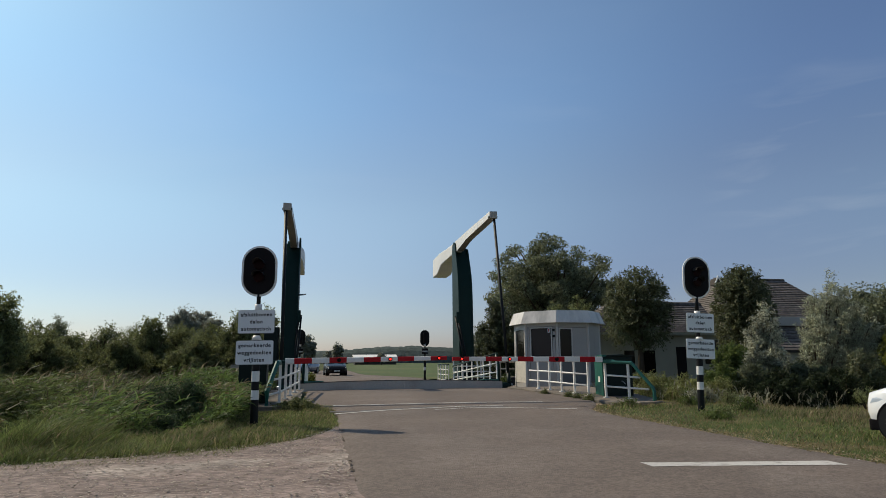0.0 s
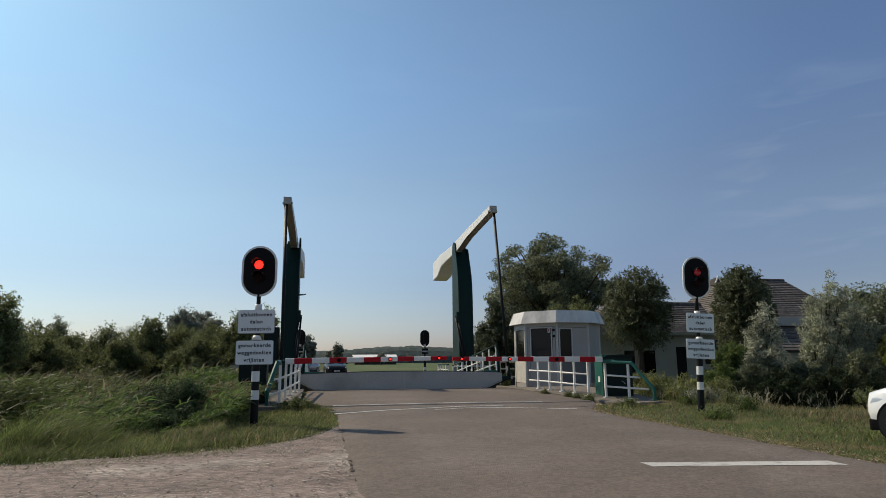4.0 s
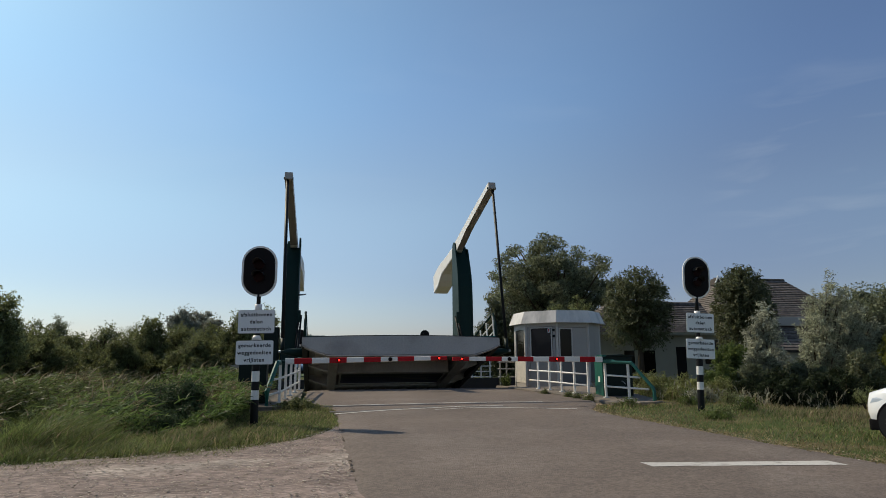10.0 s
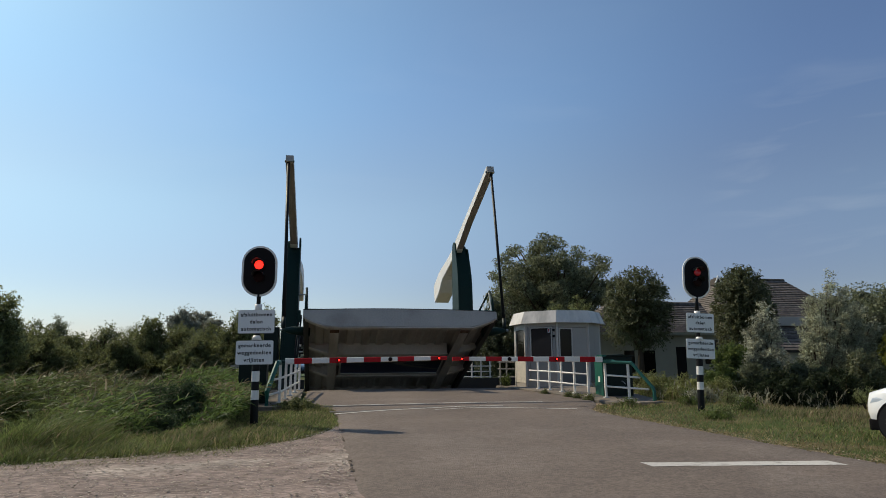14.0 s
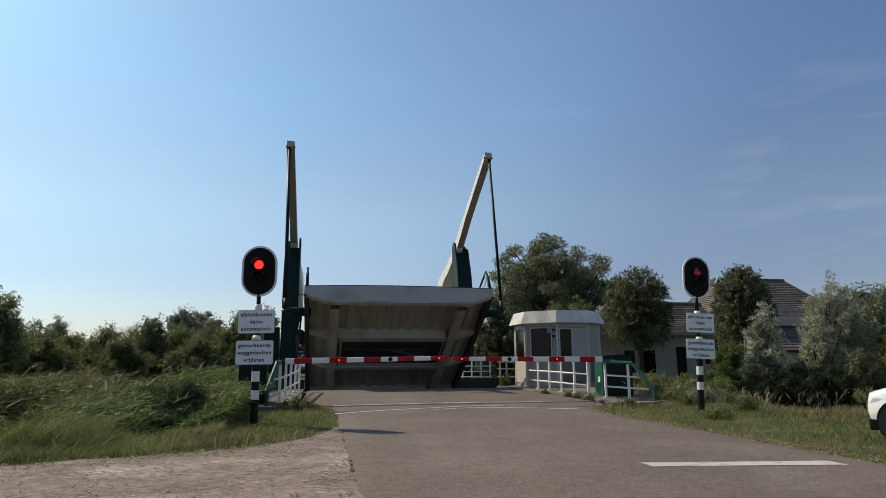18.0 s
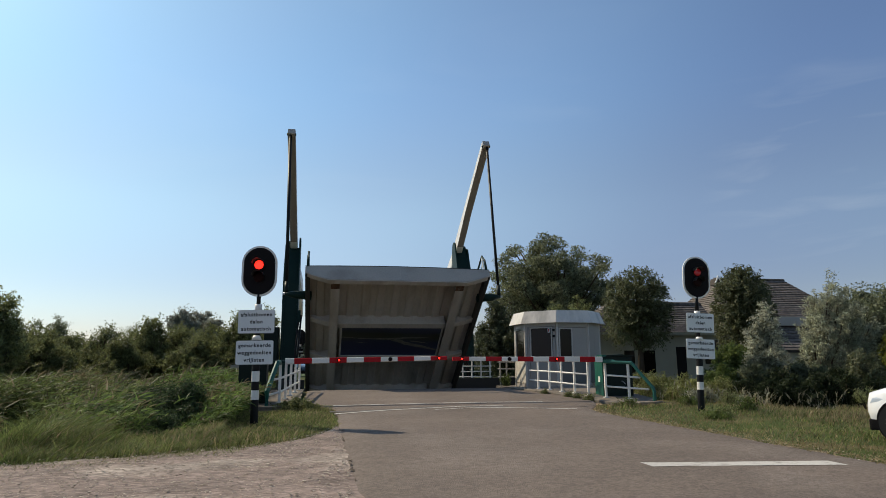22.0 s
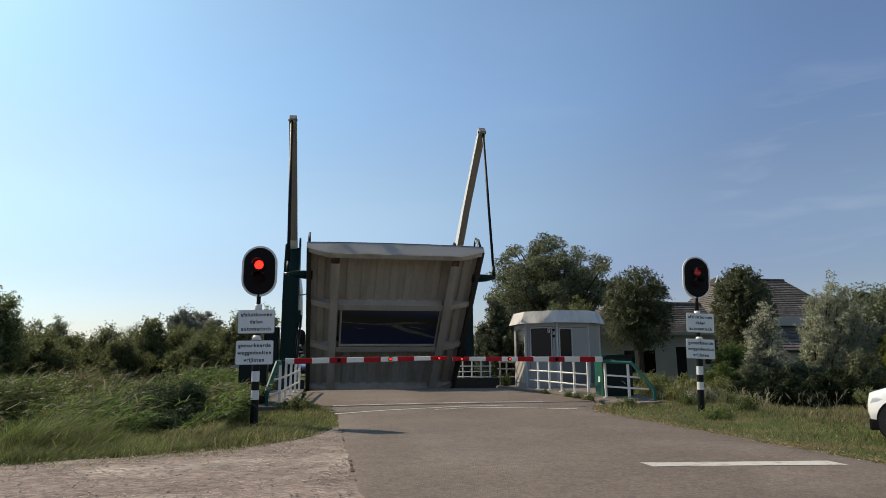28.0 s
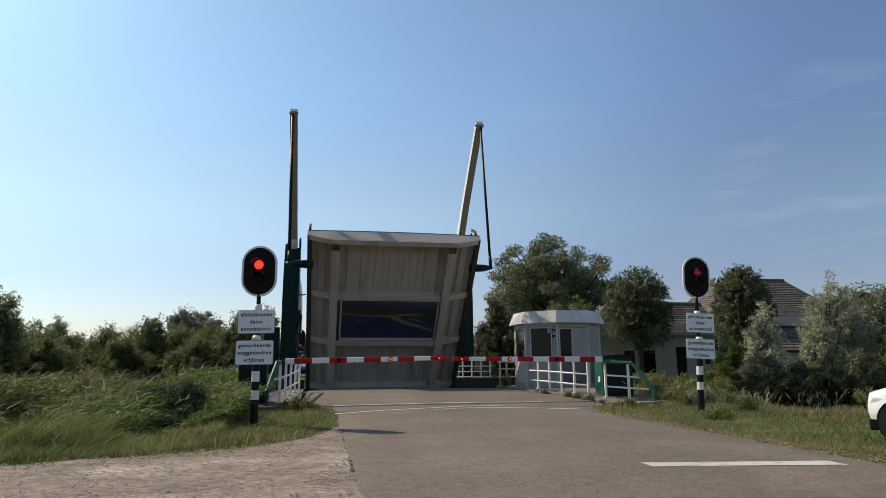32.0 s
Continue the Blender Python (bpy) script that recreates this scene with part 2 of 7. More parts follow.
# dark green that also carries the shade of the reed hollow
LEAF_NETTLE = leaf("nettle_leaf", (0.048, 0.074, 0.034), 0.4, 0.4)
LEAF_HERB = leaf("yellow_green_herb", (0.21, 0.22, 0.085), 0.5, 0.5)
LEAF_HEDGE = leaf("hedge_leaf", (0.145, 0.160, 0.068), 0.45, 0.5)
LEAF_WILLOW = leaf("willow_leaf", (0.205, 0.225, 0.098), 0.5, 0.5)
LEAF_YELLOW = leaf("yellowish_leaf", (0.15, 0.16, 0.03))
# paler leaf: the haze of distance is mixed into the colour
LEAF_FAR = leaf("haze_tinted_far_leaf", (0.235, 0.245, 0.205), 0.3, 0.5)
LEAF_GREEN = leaf("fresh_green_leaf", (0.115, 0.150, 0.045), 0.4, 0.45)
# the blue-grey of distant haze is put into the canopy colour
WOODS = material("haze_tinted_far_canopy", (0.070, 0.086, 0.080), 0.9, vary=0.5, scale=0.25, fine=0.9, bump=0.0, spec=0.05)
# near-black leaf colour stands in for the shade under the bank shrubs
LEAF_DARK = leaf("shade_darkened_leaf", (0.026, 0.036, 0.014), 0.5, 0.3)
REED = leaf("reed_blade", (0.114, 0.146, 0.048), 0.7, 0.45, 0.5, 0.2)
REED_FRESH = leaf("fresh_reed_blade", (0.108, 0.158, 0.045), 0.6, 0.5, 0.5, 0.2)
GRASS_FRESH = leaf("fresh_grass_blade", (0.125, 0.172, 0.050), 0.5, 0.5)
REED_OLD = leaf("old_reed_blade", (0.150, 0.130, 0.070), 0.5, 0.4)
REED_DRY = leaf("reed_plume", (0.20, 0.17, 0.11), 0.4, 0.4)
GRASS = leaf("grass_blade", (0.148, 0.172, 0.060), 0.6, 0.45)
STALK = leaf("pale_seed_stalk", (0.27, 0.255, 0.18), 0.3, 0.4)
GRASS_DRY = leaf("dry_grass_blade", (0.275, 0.22, 0.125), 0.4, 0.4)


# ---- mesh helpers ----
def thing(name, label, category, m=Matrix(), group="", kind=""):
    ob = new(name)
    ob.empty_display_size = 0.2
    ob.matrix_basis = m
    return tagged(ob, label, category, group, kind)


def part(name, bm, mat, parent=None, label="", smooth=False, m=None):
    if isinstance(bm, bmesh.types.BMesh):
        me = bpy.data.meshes.new(name)
        bmesh.ops.recalc_face_normals(bm, faces=bm.faces[:])
        bm.to_mesh(me)
        bm.free()
        me.materials.append(mat)
        if smooth:
            me.polygons.foreach_set("use_smooth", [True] * len(me.polygons))
    else:
        me = bm
    ob = new(name, me)
    if parent is not None:
        ob.parent = parent
    if m is not None:
        ob.matrix_basis = m
    return tagged(ob, label)


def structure(name, bm, mat, label, category, smooth=False):
    return tagged(part(name, bm, mat, smooth=smooth), label, category, kind="structure")


def stuff(name, verts, faces, mat, label, category, parent=None):
    me = bpy.data.meshes.new(name)
    me.from_pydata(verts, [], faces)
    me.materials.append(mat)
    ob = new(name, me)
    if parent is not None:
        ob.parent = parent
        return tagged(ob, label, kind="stuff")
    return tagged(ob, label, category, kind="stuff")


def box(x0, x1, y0, y1, z0, z1, bevel=0.0, bm=None):
    own = bm is None
    bm = bm or bmesh.new()
    vs = [bm.verts.new((x, y, z)) for x in (x0, x1) for y in (y0, y1) for z in (z0, z1)]
    fs = [bm.faces.new([vs[i] for i in q]) for q in ((0, 1, 3, 2), (4, 6, 7, 5), (0, 4, 5, 1), (2, 3, 7, 6), (0, 2, 6, 4), (1, 5, 7, 3))]
    if bevel:
        es = list({e for f in fs for e in f.edges})
        bmesh.ops.bevel(bm, geom=es, offset=bevel, segments=2, affect="EDGES", profile=0.7)
    return bm


def prism(outline, axis, a, b, bevel=0.0, bm=None):
    """A flat outline of (u, v) drawn out along an axis from a to b. x: (y, z); y: (x, z); z: (x, y)."""
    bm = bm or bmesh.new()
    put = {"x": lambda u, v, w: (w, u, v), "y": lambda u, v, w: (u, w, v), "z": lambda u, v, w: (u, v, w)}[axis]
    lo = [bm.verts.new(put(u, v, a)) for u, v in outline]
    hi = [bm.verts.new(put(u, v, b)) for u, v in outline]
    k = len(outline)
    fs = [bm.faces.new(lo), bm.faces.new(hi[::-1])]
    fs += [bm.faces.new((lo[i], lo[(i + 1) % k], hi[(i + 1) % k], hi[i])) for i in range(k)]
    if bevel:
        es = [e for e in fs[0].edges] + [e for e in fs[1].edges]
        bmesh.ops.bevel(bm, geom=es, offset=bevel, segments=2, affect="EDGES", profile=0.7)
    return bm


def tube(points, radii, sides=10, bm=None, caps=True):
    """A round bar through points, with one radius or one for each point."""
    bm = bm or bmesh.new()
    pts = [Vector(p) for p in points]
    if not isinstance(radii, (list, tuple)):
        radii = [radii] * len(pts)
    rings = []
    for i, p in enumerate(pts):
        d = (pts[min(i + 1, len(pts) - 1)] - pts[max(i - 1, 0)]).normalized()
        up = Vector((0, 0, 1)) if abs(d.z) < 0.9 else Vector((1, 0, 0))
        u = d.cross(up).normalized()
        v = d.cross(u)
        rings.append([bm.verts.new(p + radii[i] * (math.cos(a) * u + math.sin(a) * v)) for a in [2 * math.pi * k / sides for k in range(sides)]])
    for r, s in zip(rings, rings[1:]):
        for k in range(sides):
            bm.faces.new((r[k], r[(k + 1) % sides], s[(k + 1) % sides], s[k]))
    if caps:
        bm.faces.new(rings[0])
        bm.faces.new(rings[-1][::-1])
    return bm


def disc(cx, cz, r, y0, y1, sides=24, dome=0.0, bm=None):
    """A disc facing -y at y0, back at y1; dome pushes its middle forwards."""
    bm = bm or bmesh.new()
    rings = []
    steps = ((1.0, y1), (1.0, y0), (0.75, y0 - dome * 0.5), (0.4, y0 - dome * 0.9)) if dome else ((1.0, y1), (1.0, y0))
    for s, y in steps:
        rings.append([bm.verts.new((cx + s * r * math.cos(2 * math.pi * k / sides), y, cz + s * r * math.sin(2 * math.pi * k / sides))) for k in range(sides)])
    for a, b in zip(rings, rings[1:]):
        for k in range(sides):
            bm.faces.new((a[k], a[(k + 1) % sides], b[(k + 1) % sides], b[k]))
    bm.faces.new(rings[0])
    bm.faces.new(rings[-1][::-1])
    return bm


def step01(a):
    a = min(1.0, max(0.0, a))
    return a * a * (3 - 2 * a)


def road_z(y):
    """Height of the roadway: the ramp up to the bridge, then level land beyond."""
    if y < -5:
        return 0.2 * step01((y + 18.6) / 9.5)
    return -0.06 + 0.06 * step01((y - 2) / 10)


def track_edge(x):
    """The line where the gravel track ends and the verge begins."""
    d = max(-0.3, -2.6 - x)
    return -20.3 - 1.75 * (1 - math.exp(-d / 1.55)) - 0.1 * d + 1.5 * math.exp(-max(d, 0) / 0.45) + 0.05 * math.sin(2.3 * x) + 0.05 * math.sin(5.1 * x + 1)


CANAL = (-8.72, 0.30)


def ground_z(x, y):
    z = road_z(y)
    if CANAL[0] < y < CANAL[1]:
        return -2.6
    if y < 4:
        if x < -4.6:
            z -= 0.75 * step01((-4.9 - x) / 3.0) * step01((y - track_edge(x) - 1.2) / 2.5)
        if x > 6.2:
            z -= 0.35 * step01((x - 7.0) / 4.0) * step01((y + 20) / 4)
        if y < track_edge(x) + 0.15 and x < -2.3:
            return z - 0.06
        if x < -2.9 or x > 3.7:
            z += 0.035 * noise.noise(Vector((x * 0.5, y * 0.5, 0)))
    return z - (0.03 if y > 0.2 else 0.0)


# ---- ground, road, canal ----
RIM = material("crumbled_asphalt", (0.118, 0.096, 0.080), 0.95, vary=0.4, scale=3, fine=30, bump=0.4, spots=((0.17, 0.135, 0.108), 0.47, 5.0), spec=0.1)


def spaced(stops):
    """Grid lines from (start, end, step) stretches."""
    out = []
    for a, b, s in stops:
        k = max(1, round((b - a) / s))
        out += [a + (b - a) * i / k for i in range(k)]
    return out + [stops[-1][1]]


def sheet(xs, ys, height, bm=None):
    bm = bm or bmesh.new()
    grid = [[bm.verts.new((x, y, height(x, y))) for x in xs] for y in ys]
    for r, s in zip(grid, grid[1:]):
        for i in range(len(xs) - 1):
            bm.faces.new((r[i], r[i + 1], s[i + 1], s[i]))
    return bm


def build_ground():
    xs = spaced([(-2500, -200, 400), (-200, -40, 20), (-40, -14, 3), (-14, 16, 0.5), (16, 44, 3), (44, 200, 20), (200, 2500, 400)])
    ys = spaced([(-300, -60, 40), (-60, -34, 3), (-34, -9.2, 0.5), (-9.2, -8.73, 0.47), (-8.73, -8.71, 0.02), (-8.71, 0.29, 3), (0.29, 0.31, 0.02),
                 (0.31, 12, 1.5), (12, 60, 6), (60, 300, 40), (300, 3000, 300)])
    structure("ground", sheet(xs, ys, ground_z), SOIL, "rough grassy soil of the verges and banks", "ground", smooth=True)

    def edge_left(y):
        return -2.56 + 0.09 * noise.noise(Vector((0, y * 0.9, 3))) + 0.06 * noise.noise(Vector((0, y * 3.0, 7))) + 0.05 * noise.noise(Vector((0, y * 8.0, 2))) - 0.78 * step01((y + 15.6) / 1.8)

    def edge_right(y):
        e = 3.36 + 1.15 * step01((y + 17.4) / 3.2) - 0.62 * step01((y + 14.0) / 4.5)
        return e + 0.05 * noise.noise(Vector((5, y * 0.9, 3))) + 0.03 * noise.noise(Vector((5, y * 3.0, 7)))

    bm = bmesh.new()
    ys = spaced([(-60, -34, 3), (-34, -8.74, 0.1)])
    rows = []
    for y in ys:
        a, b = edge_left(y), edge_right(y)
        rows.append([bm.verts.new((a + (b - a) * k, y, road_z(y) + z)) for k, z in ((0, 0.018), (0.012, 0.040), (0.1, 0.045), (0.3, 0.048), (0.5, 0.05), (0.7, 0.048), (0.9, 0.045), (0.988, 0.040), (1, 0.012))])
    for r, s in zip(rows, rows[1:]):
        for k in range(8):
            bm.faces.new((r[k], r[k + 1], s[k + 1], s[k]))
    structure("road", bm, ASPHALT, "worn grey-brown asphalt road leading up to the bridge", "road", smooth=True)
    def far_edge(y):
        return 4.2 - 3.3 * step01((y - 13) / 18)

    def strip(ys, left, right, z, k=8):
        bm = bmesh.new()
        rows = [[bm.verts.new((left(y) + (right(y) - left(y)) * i / k, y, z(y))) for i in range(k + 1)] for y in ys]
        for r, s in zip(rows, rows[1:]):
            for i in range(k):
                bm.faces.new((r[i], r[i + 1], s[i + 1], s[i]))
        return bm

    structure("road_far", strip(spaced([(0.35, 12, 1.5), (12, 60, 3)]), lambda y: -3.3 - 0.5 * step01((y - 10) / 20), far_edge, lambda y: road_z(y) + 0.03), ASPHALT,
              "asphalt road running on beyond the bridge", "road", smooth=True)
    for i, (x0, x1, y0) in enumerate(((lambda y: -60, lambda y: -3.9, 24), (lambda y: far_edge(y) + 0.05, lambda y: 70, 11))):
        structure(f"meadow_{i + 1}", strip(spaced([(y0, 60, 3), (60, 300, 30), (300, 900, 200)]), x0, x1, lambda y: road_z(y) + 0.035), FIELD,
                  "green mown meadow beyond the canal", "meadow")
    structure("water", sheet(spaced([(-300, 300, 60)]), [CANAL[0] - 0.005, CANAL[1] + 0.005], lambda x, y: -1.25), WATER,
              "dark still water of the canal", "water")

    # sandy strip along the road's edge
    bm = bmesh.new()
    rows = []
    for y in spaced([(-34, -14.2, 0.2)]):
        e = edge_right(y)
        w = 0.16 + 0.30 * noise.noise(Vector((2, y * 1.1, 0))) + 0.2 * noise.noise(Vector((6, y * 4, 0)))
        rows.append([bm.verts.new((e - 0.10, y, road_z(y) + 0.022)), bm.verts.new((e + 0.02, y, road_z(y) + 0.010)), bm.verts.new((e + max(0.04, w), y, road_z(y) + 0.008))])
    for r, s in zip(rows, rows[1:]):
        for k in range(2):
            bm.faces.new((r[k], r[k + 1], s[k + 1], s[k]))
    structure("sandy_edge", bm, SAND, "pale sandy strip along the asphalt's edge", "road edge", smooth=True)

    # broken dark rim of the asphalt where the gravel meets it
    bm = bmesh.new()
    rows = []
    for y in spaced([(-31, -19.4, 0.035)]):
        e = edge_left(y)
        w = max(0.001, -0.002 + 0.026 * noise.noise(Vector((1, y * 0.7, 5))) + 0.016 * noise.noise(Vector((9, y * 5.0, 1))))
        sunk = -0.04 if w < 0.002 else 0.0
        rows.append([bm.verts.new((e - 0.7 * w - 0.003, y, 0.030 + sunk)), bm.verts.new((e + 0.004, y, 0.043 + sunk)), bm.verts.new((e + 0.004 + 0.6 * w, y, 0.0475 + sunk))])
    for r, s in zip(rows, rows[1:]):
        for k in range(2):
            bm.faces.new((r[k], r[k + 1], s[k + 1], s[k]))
    structure("crumbled_rim", bm, RIM, "dark crumbling rim of the asphalt", "road edge")

    # gravel side track with its worn edge
    bm = bmesh.new()
    xs = spaced([(-60, -14, 4), (-14, -2.45, 0.2)])
    for i, x in enumerate(xs[:-1]):
        x2 = xs[i + 1]
        e1, e2 = track_edge(x), track_edge(x2)
        k = 90
        for j in range(k):
            p = [(x, -62 + (e1 + 62) * j / k), (x2, -62 + (e2 + 62) * j / k), (x2, -62 + (e2 + 62) * (j + 1) / k), (x, -62 + (e1 + 62) * (j + 1) / k)]
            bm.faces.new([bm.verts.new((u, v, 0.016 + 0.02 * noise.noise(Vector((u * 0.6, v * 0.6, 9))) * min(1, max(0, -2.6 - u)) + 0.012 * noise.noise(Vector((u * 3, v * 3, 5))))) for u, v in p])
    bmesh.ops.remove_doubles(bm, verts=bm.verts[:], dist=0.001)
    structure("gravel_track", bm, GRAVEL, "pale sandy gravel track joining the road", "track", smooth=True)

    # quay walls of the canal
    for name, y0, y1, top in (("quay_near", -9.15, -8.70, 0.17), ("quay_far", 0.28, 0.75, -0.10)):
        bm = box(-3.65, 3.65, y0, y1, -2.6, top, 0.02)
        for sx in (-1, 1):
            box(min(sx * 3.66, sx * 9), max(sx * 3.66, sx * 9), y0, y1, -2.6, 0.36 if y0 > 0 else 0.19, 0.02, bm)
        structure(name, bm, DARK_CONCRETE, "dark concrete quay wall beside the canal", "quay wall")


def along(path, t):
    """The point at share t of a path of (x, y) points, eased round its corners."""
    k = min(int(t * (len(path) - 1)), len(path) - 2)
    f = t * (len(path) - 1) - k
    p = [Vector(path[min(max(i, 0), len(path) - 1)]) for i in (k - 1, k, k + 1, k + 2)]
    return 0.5 * (2 * p[1] + (p[2] - p[0]) * f + (2 * p[0] - 5 * p[1] + 4 * p[2] - p[3]) * f * f + (3 * p[1] - p[0] - 3 * p[2] + p[3]) * f ** 3)


def marking(name, path, widths, label, mat, category="road marking", lift=0.054, rough=0.12):
    """A painted or poured strip that follows a path over the road; the width runs from one end's to the other's."""
    bm = bmesh.new()
    k = 12 * (len(path) - 1)
    rows = []
    for i in range(k + 1):
        c = along(path, i / k)
        w = (widths[0] + (widths[1] - widths[0]) * i / k) * (1 + rough * noise.noise(Vector((c.x * 2.2, c.y, 1))) + rough * noise.noise(Vector((c.x * 7, c.y, 4))))
        rows.append([bm.verts.new((c.x, c.y + e * w / 2, road_z(c.y + e * w / 2) + lift - 0.0042 * min(1, abs(c.x - 0.4) / 2.4))) for e in (-1, 1)])
    for r, q in zip(rows, rows[1:]):
        bm.faces.new((r[0], q[0], q[1], r[1]))
    structure(name, bm, mat, label, category)


def ramp_top(y):
    """Height of the concrete strip under the railing beside the reeds."""
    return 0.163 + 0.0307 * (y + 13.9)


def kerbs():
    """Concrete kerb blocks along the raised path on both sides of the ramp."""
    def run(name, pts, w, top, label):
        ob = thing(name, label, "kerb", kind="structure")
        n = 0
        for (xa, ya), (xb, yb) in zip(pts, pts[1:]):
            d = math.hypot(xb - xa, yb - ya)
            k = max(1, round(d / 1.0))
            for i in range(k):
                a, b = i / k, (i + 1) / k
                p, q = Vector((xa + (xb - xa) * a, ya + (yb - ya) * a, 0)), Vector((xa + (xb - xa) * b, ya + (yb - ya) * b, 0))
                u = (q - p).normalized()
                v = Vector((-u.y, u.x, 0)) * w / 2
                p, q = p + u * 0.006, q - u * 0.006
                bm = bmesh.new()
                lift = 0.006 * math.sin(n * 2.3)
                za, zb = [road_z(e.y) - 0.03 * step01((-12.6 - e.y) / 2) for e in (p, q)]
                vs = [bm.verts.new(c) for c in ((*(p - v).xy, za - 0.1), (*(p + v).xy, za - 0.1), (*(q + v).xy, zb - 0.1), (*(q - v).xy, zb - 0.1))]
                ws = [bm.verts.new(c) for c in ((*(p - v).xy, za + top + lift), (*(p + v).xy, za + top + lift), (*(q + v).xy, zb + top + lift), (*(q - v).xy, zb + top + lift))]
                bm.faces.new(vs)
                bm.faces.new(ws[::-1])
                for j in range(4):
                    bm.faces.new((vs[j], vs[(j + 1) % 4], ws[(j + 1) % 4], ws[j]))
                bmesh.ops.bevel(bm, geom=bm.edges[:], offset=0.015, segments=1, affect="EDGES")
                part("kerb_block", bm, CONCRETE, ob)
                n += 1
    run("kerb_1", [(5.9, -15.35), (5.2, -15.55), (4.82, -15.35), (4.66, -14.7), (4.36, -13.1), (3.98, -11.5), (3.75, -9.2)], 0.22, 0.10, "grey concrete kerb at the foot of the bridge railing")
    bm = bmesh.new()
    rows = []
    for y in spaced([(-15.4, -9.16, 0.4)]):
        left = 0.05 + float(np.interp(y, (-15.4, -14.7, -13.1, -11.5, -9.2), (4.82, 4.66, 4.36, 3.98, 3.75)))
        rows.append([bm.verts.new((left + (6.5 - 0.75 * step01((-14.2 - y) / 1.1) - left) * k / 4, y, road_z(y) + 0.085 - 0.045 * step01((-12.8 - y) / 1.2))) for k in range(5)])
    for r, s in zip(rows, rows[1:]):
        for k in range(4):
            bm.faces.new((r[k], r[k + 1], s[k + 1], s[k]))
    structure("pavement_1", bm, CONCRETE, "weathered concrete path under the railing", "pavement")
    bm = sheet(spaced([(-4.5, -3.45, 0.5)]), spaced([(-14.5, -9.16, 0.8)]), lambda x, y: ramp_top(y) - 0.004)
    structure("pavement_2", bm, CONCRETE, "weathered concrete strip under the railing", "pavement")


# ---- drawbridge ----
EDGE_DARK = material("dark_weathered_steel", (0.035, 0.032, 0.028), 0.6, vary=0.2, scale=1.5, fine=20, bump=0.08)
HINGE_Z = -0.088
DECK_L, DECK_HW = 8.715, 3.585
PIVOT = (4.4825, 2.434, 7.636)
ANGLES = [(0.0, 3.70), (1.0, 3.85), (2.0, 4.6), (3.5, 5.45), (5.5, 7.0), (6.0, 7.5), (8.0, 10.8), (10.0, 14.7), (12.0, 18.1), (14.0, 21.5), (17.0, 26.45),
          (19.0, 29.65), (21.0, 32.75), (23.0, 35.85), (25.0, 38.95), (28.0, 43.4), (30.0, 46.3), (32.0, 49.1)]
BEAM_TURN = -3.5


def deck_pose(a):
    """The deck lags a little behind the beams once it has lifted off its seat."""
    return pose(0, 0, HINGE_Z, -(a - 0.45 * step01((a - 7.0) / 6)), 0, 0)


def beam_pose(a, side):
    return pose(side * PIVOT[0], PIVOT[1], PIVOT[2], -(a + BEAM_TURN), 0, 0)


def rod_ends(a, side):
    return beam_pose(a, side) @ Vector((side * 0.05, -7.169, -0.1)), deck_pose(a) @ Vector((side * 4.32, -7.18, -0.08))


def railing(parent, posts, height, rails, rail_mat, top_mat, along="y", x=0.0, z=lambda y: 0.0, r=0.03):
    """Posts and rails along y at one x; each post and each rail is a part."""
    for y in posts:
        part("post", box(x - r, x + r, y - r, y + r, z(y), z(y) + height, 0.006), rail_mat, parent)
    for h in rails:
        part("rail", tube([(x, posts[0], z(posts[0]) + h), (x, posts[-1], z(posts[-1]) + h)], 0.024, 8), rail_mat, parent, smooth=True)
    part("handrail", tube([(x, posts[0] - 0.1, z(posts[0]) + height), (x, posts[-1] + 0.1, z(posts[-1]) + height)], 0.036, 10), top_mat, parent, smooth=True)


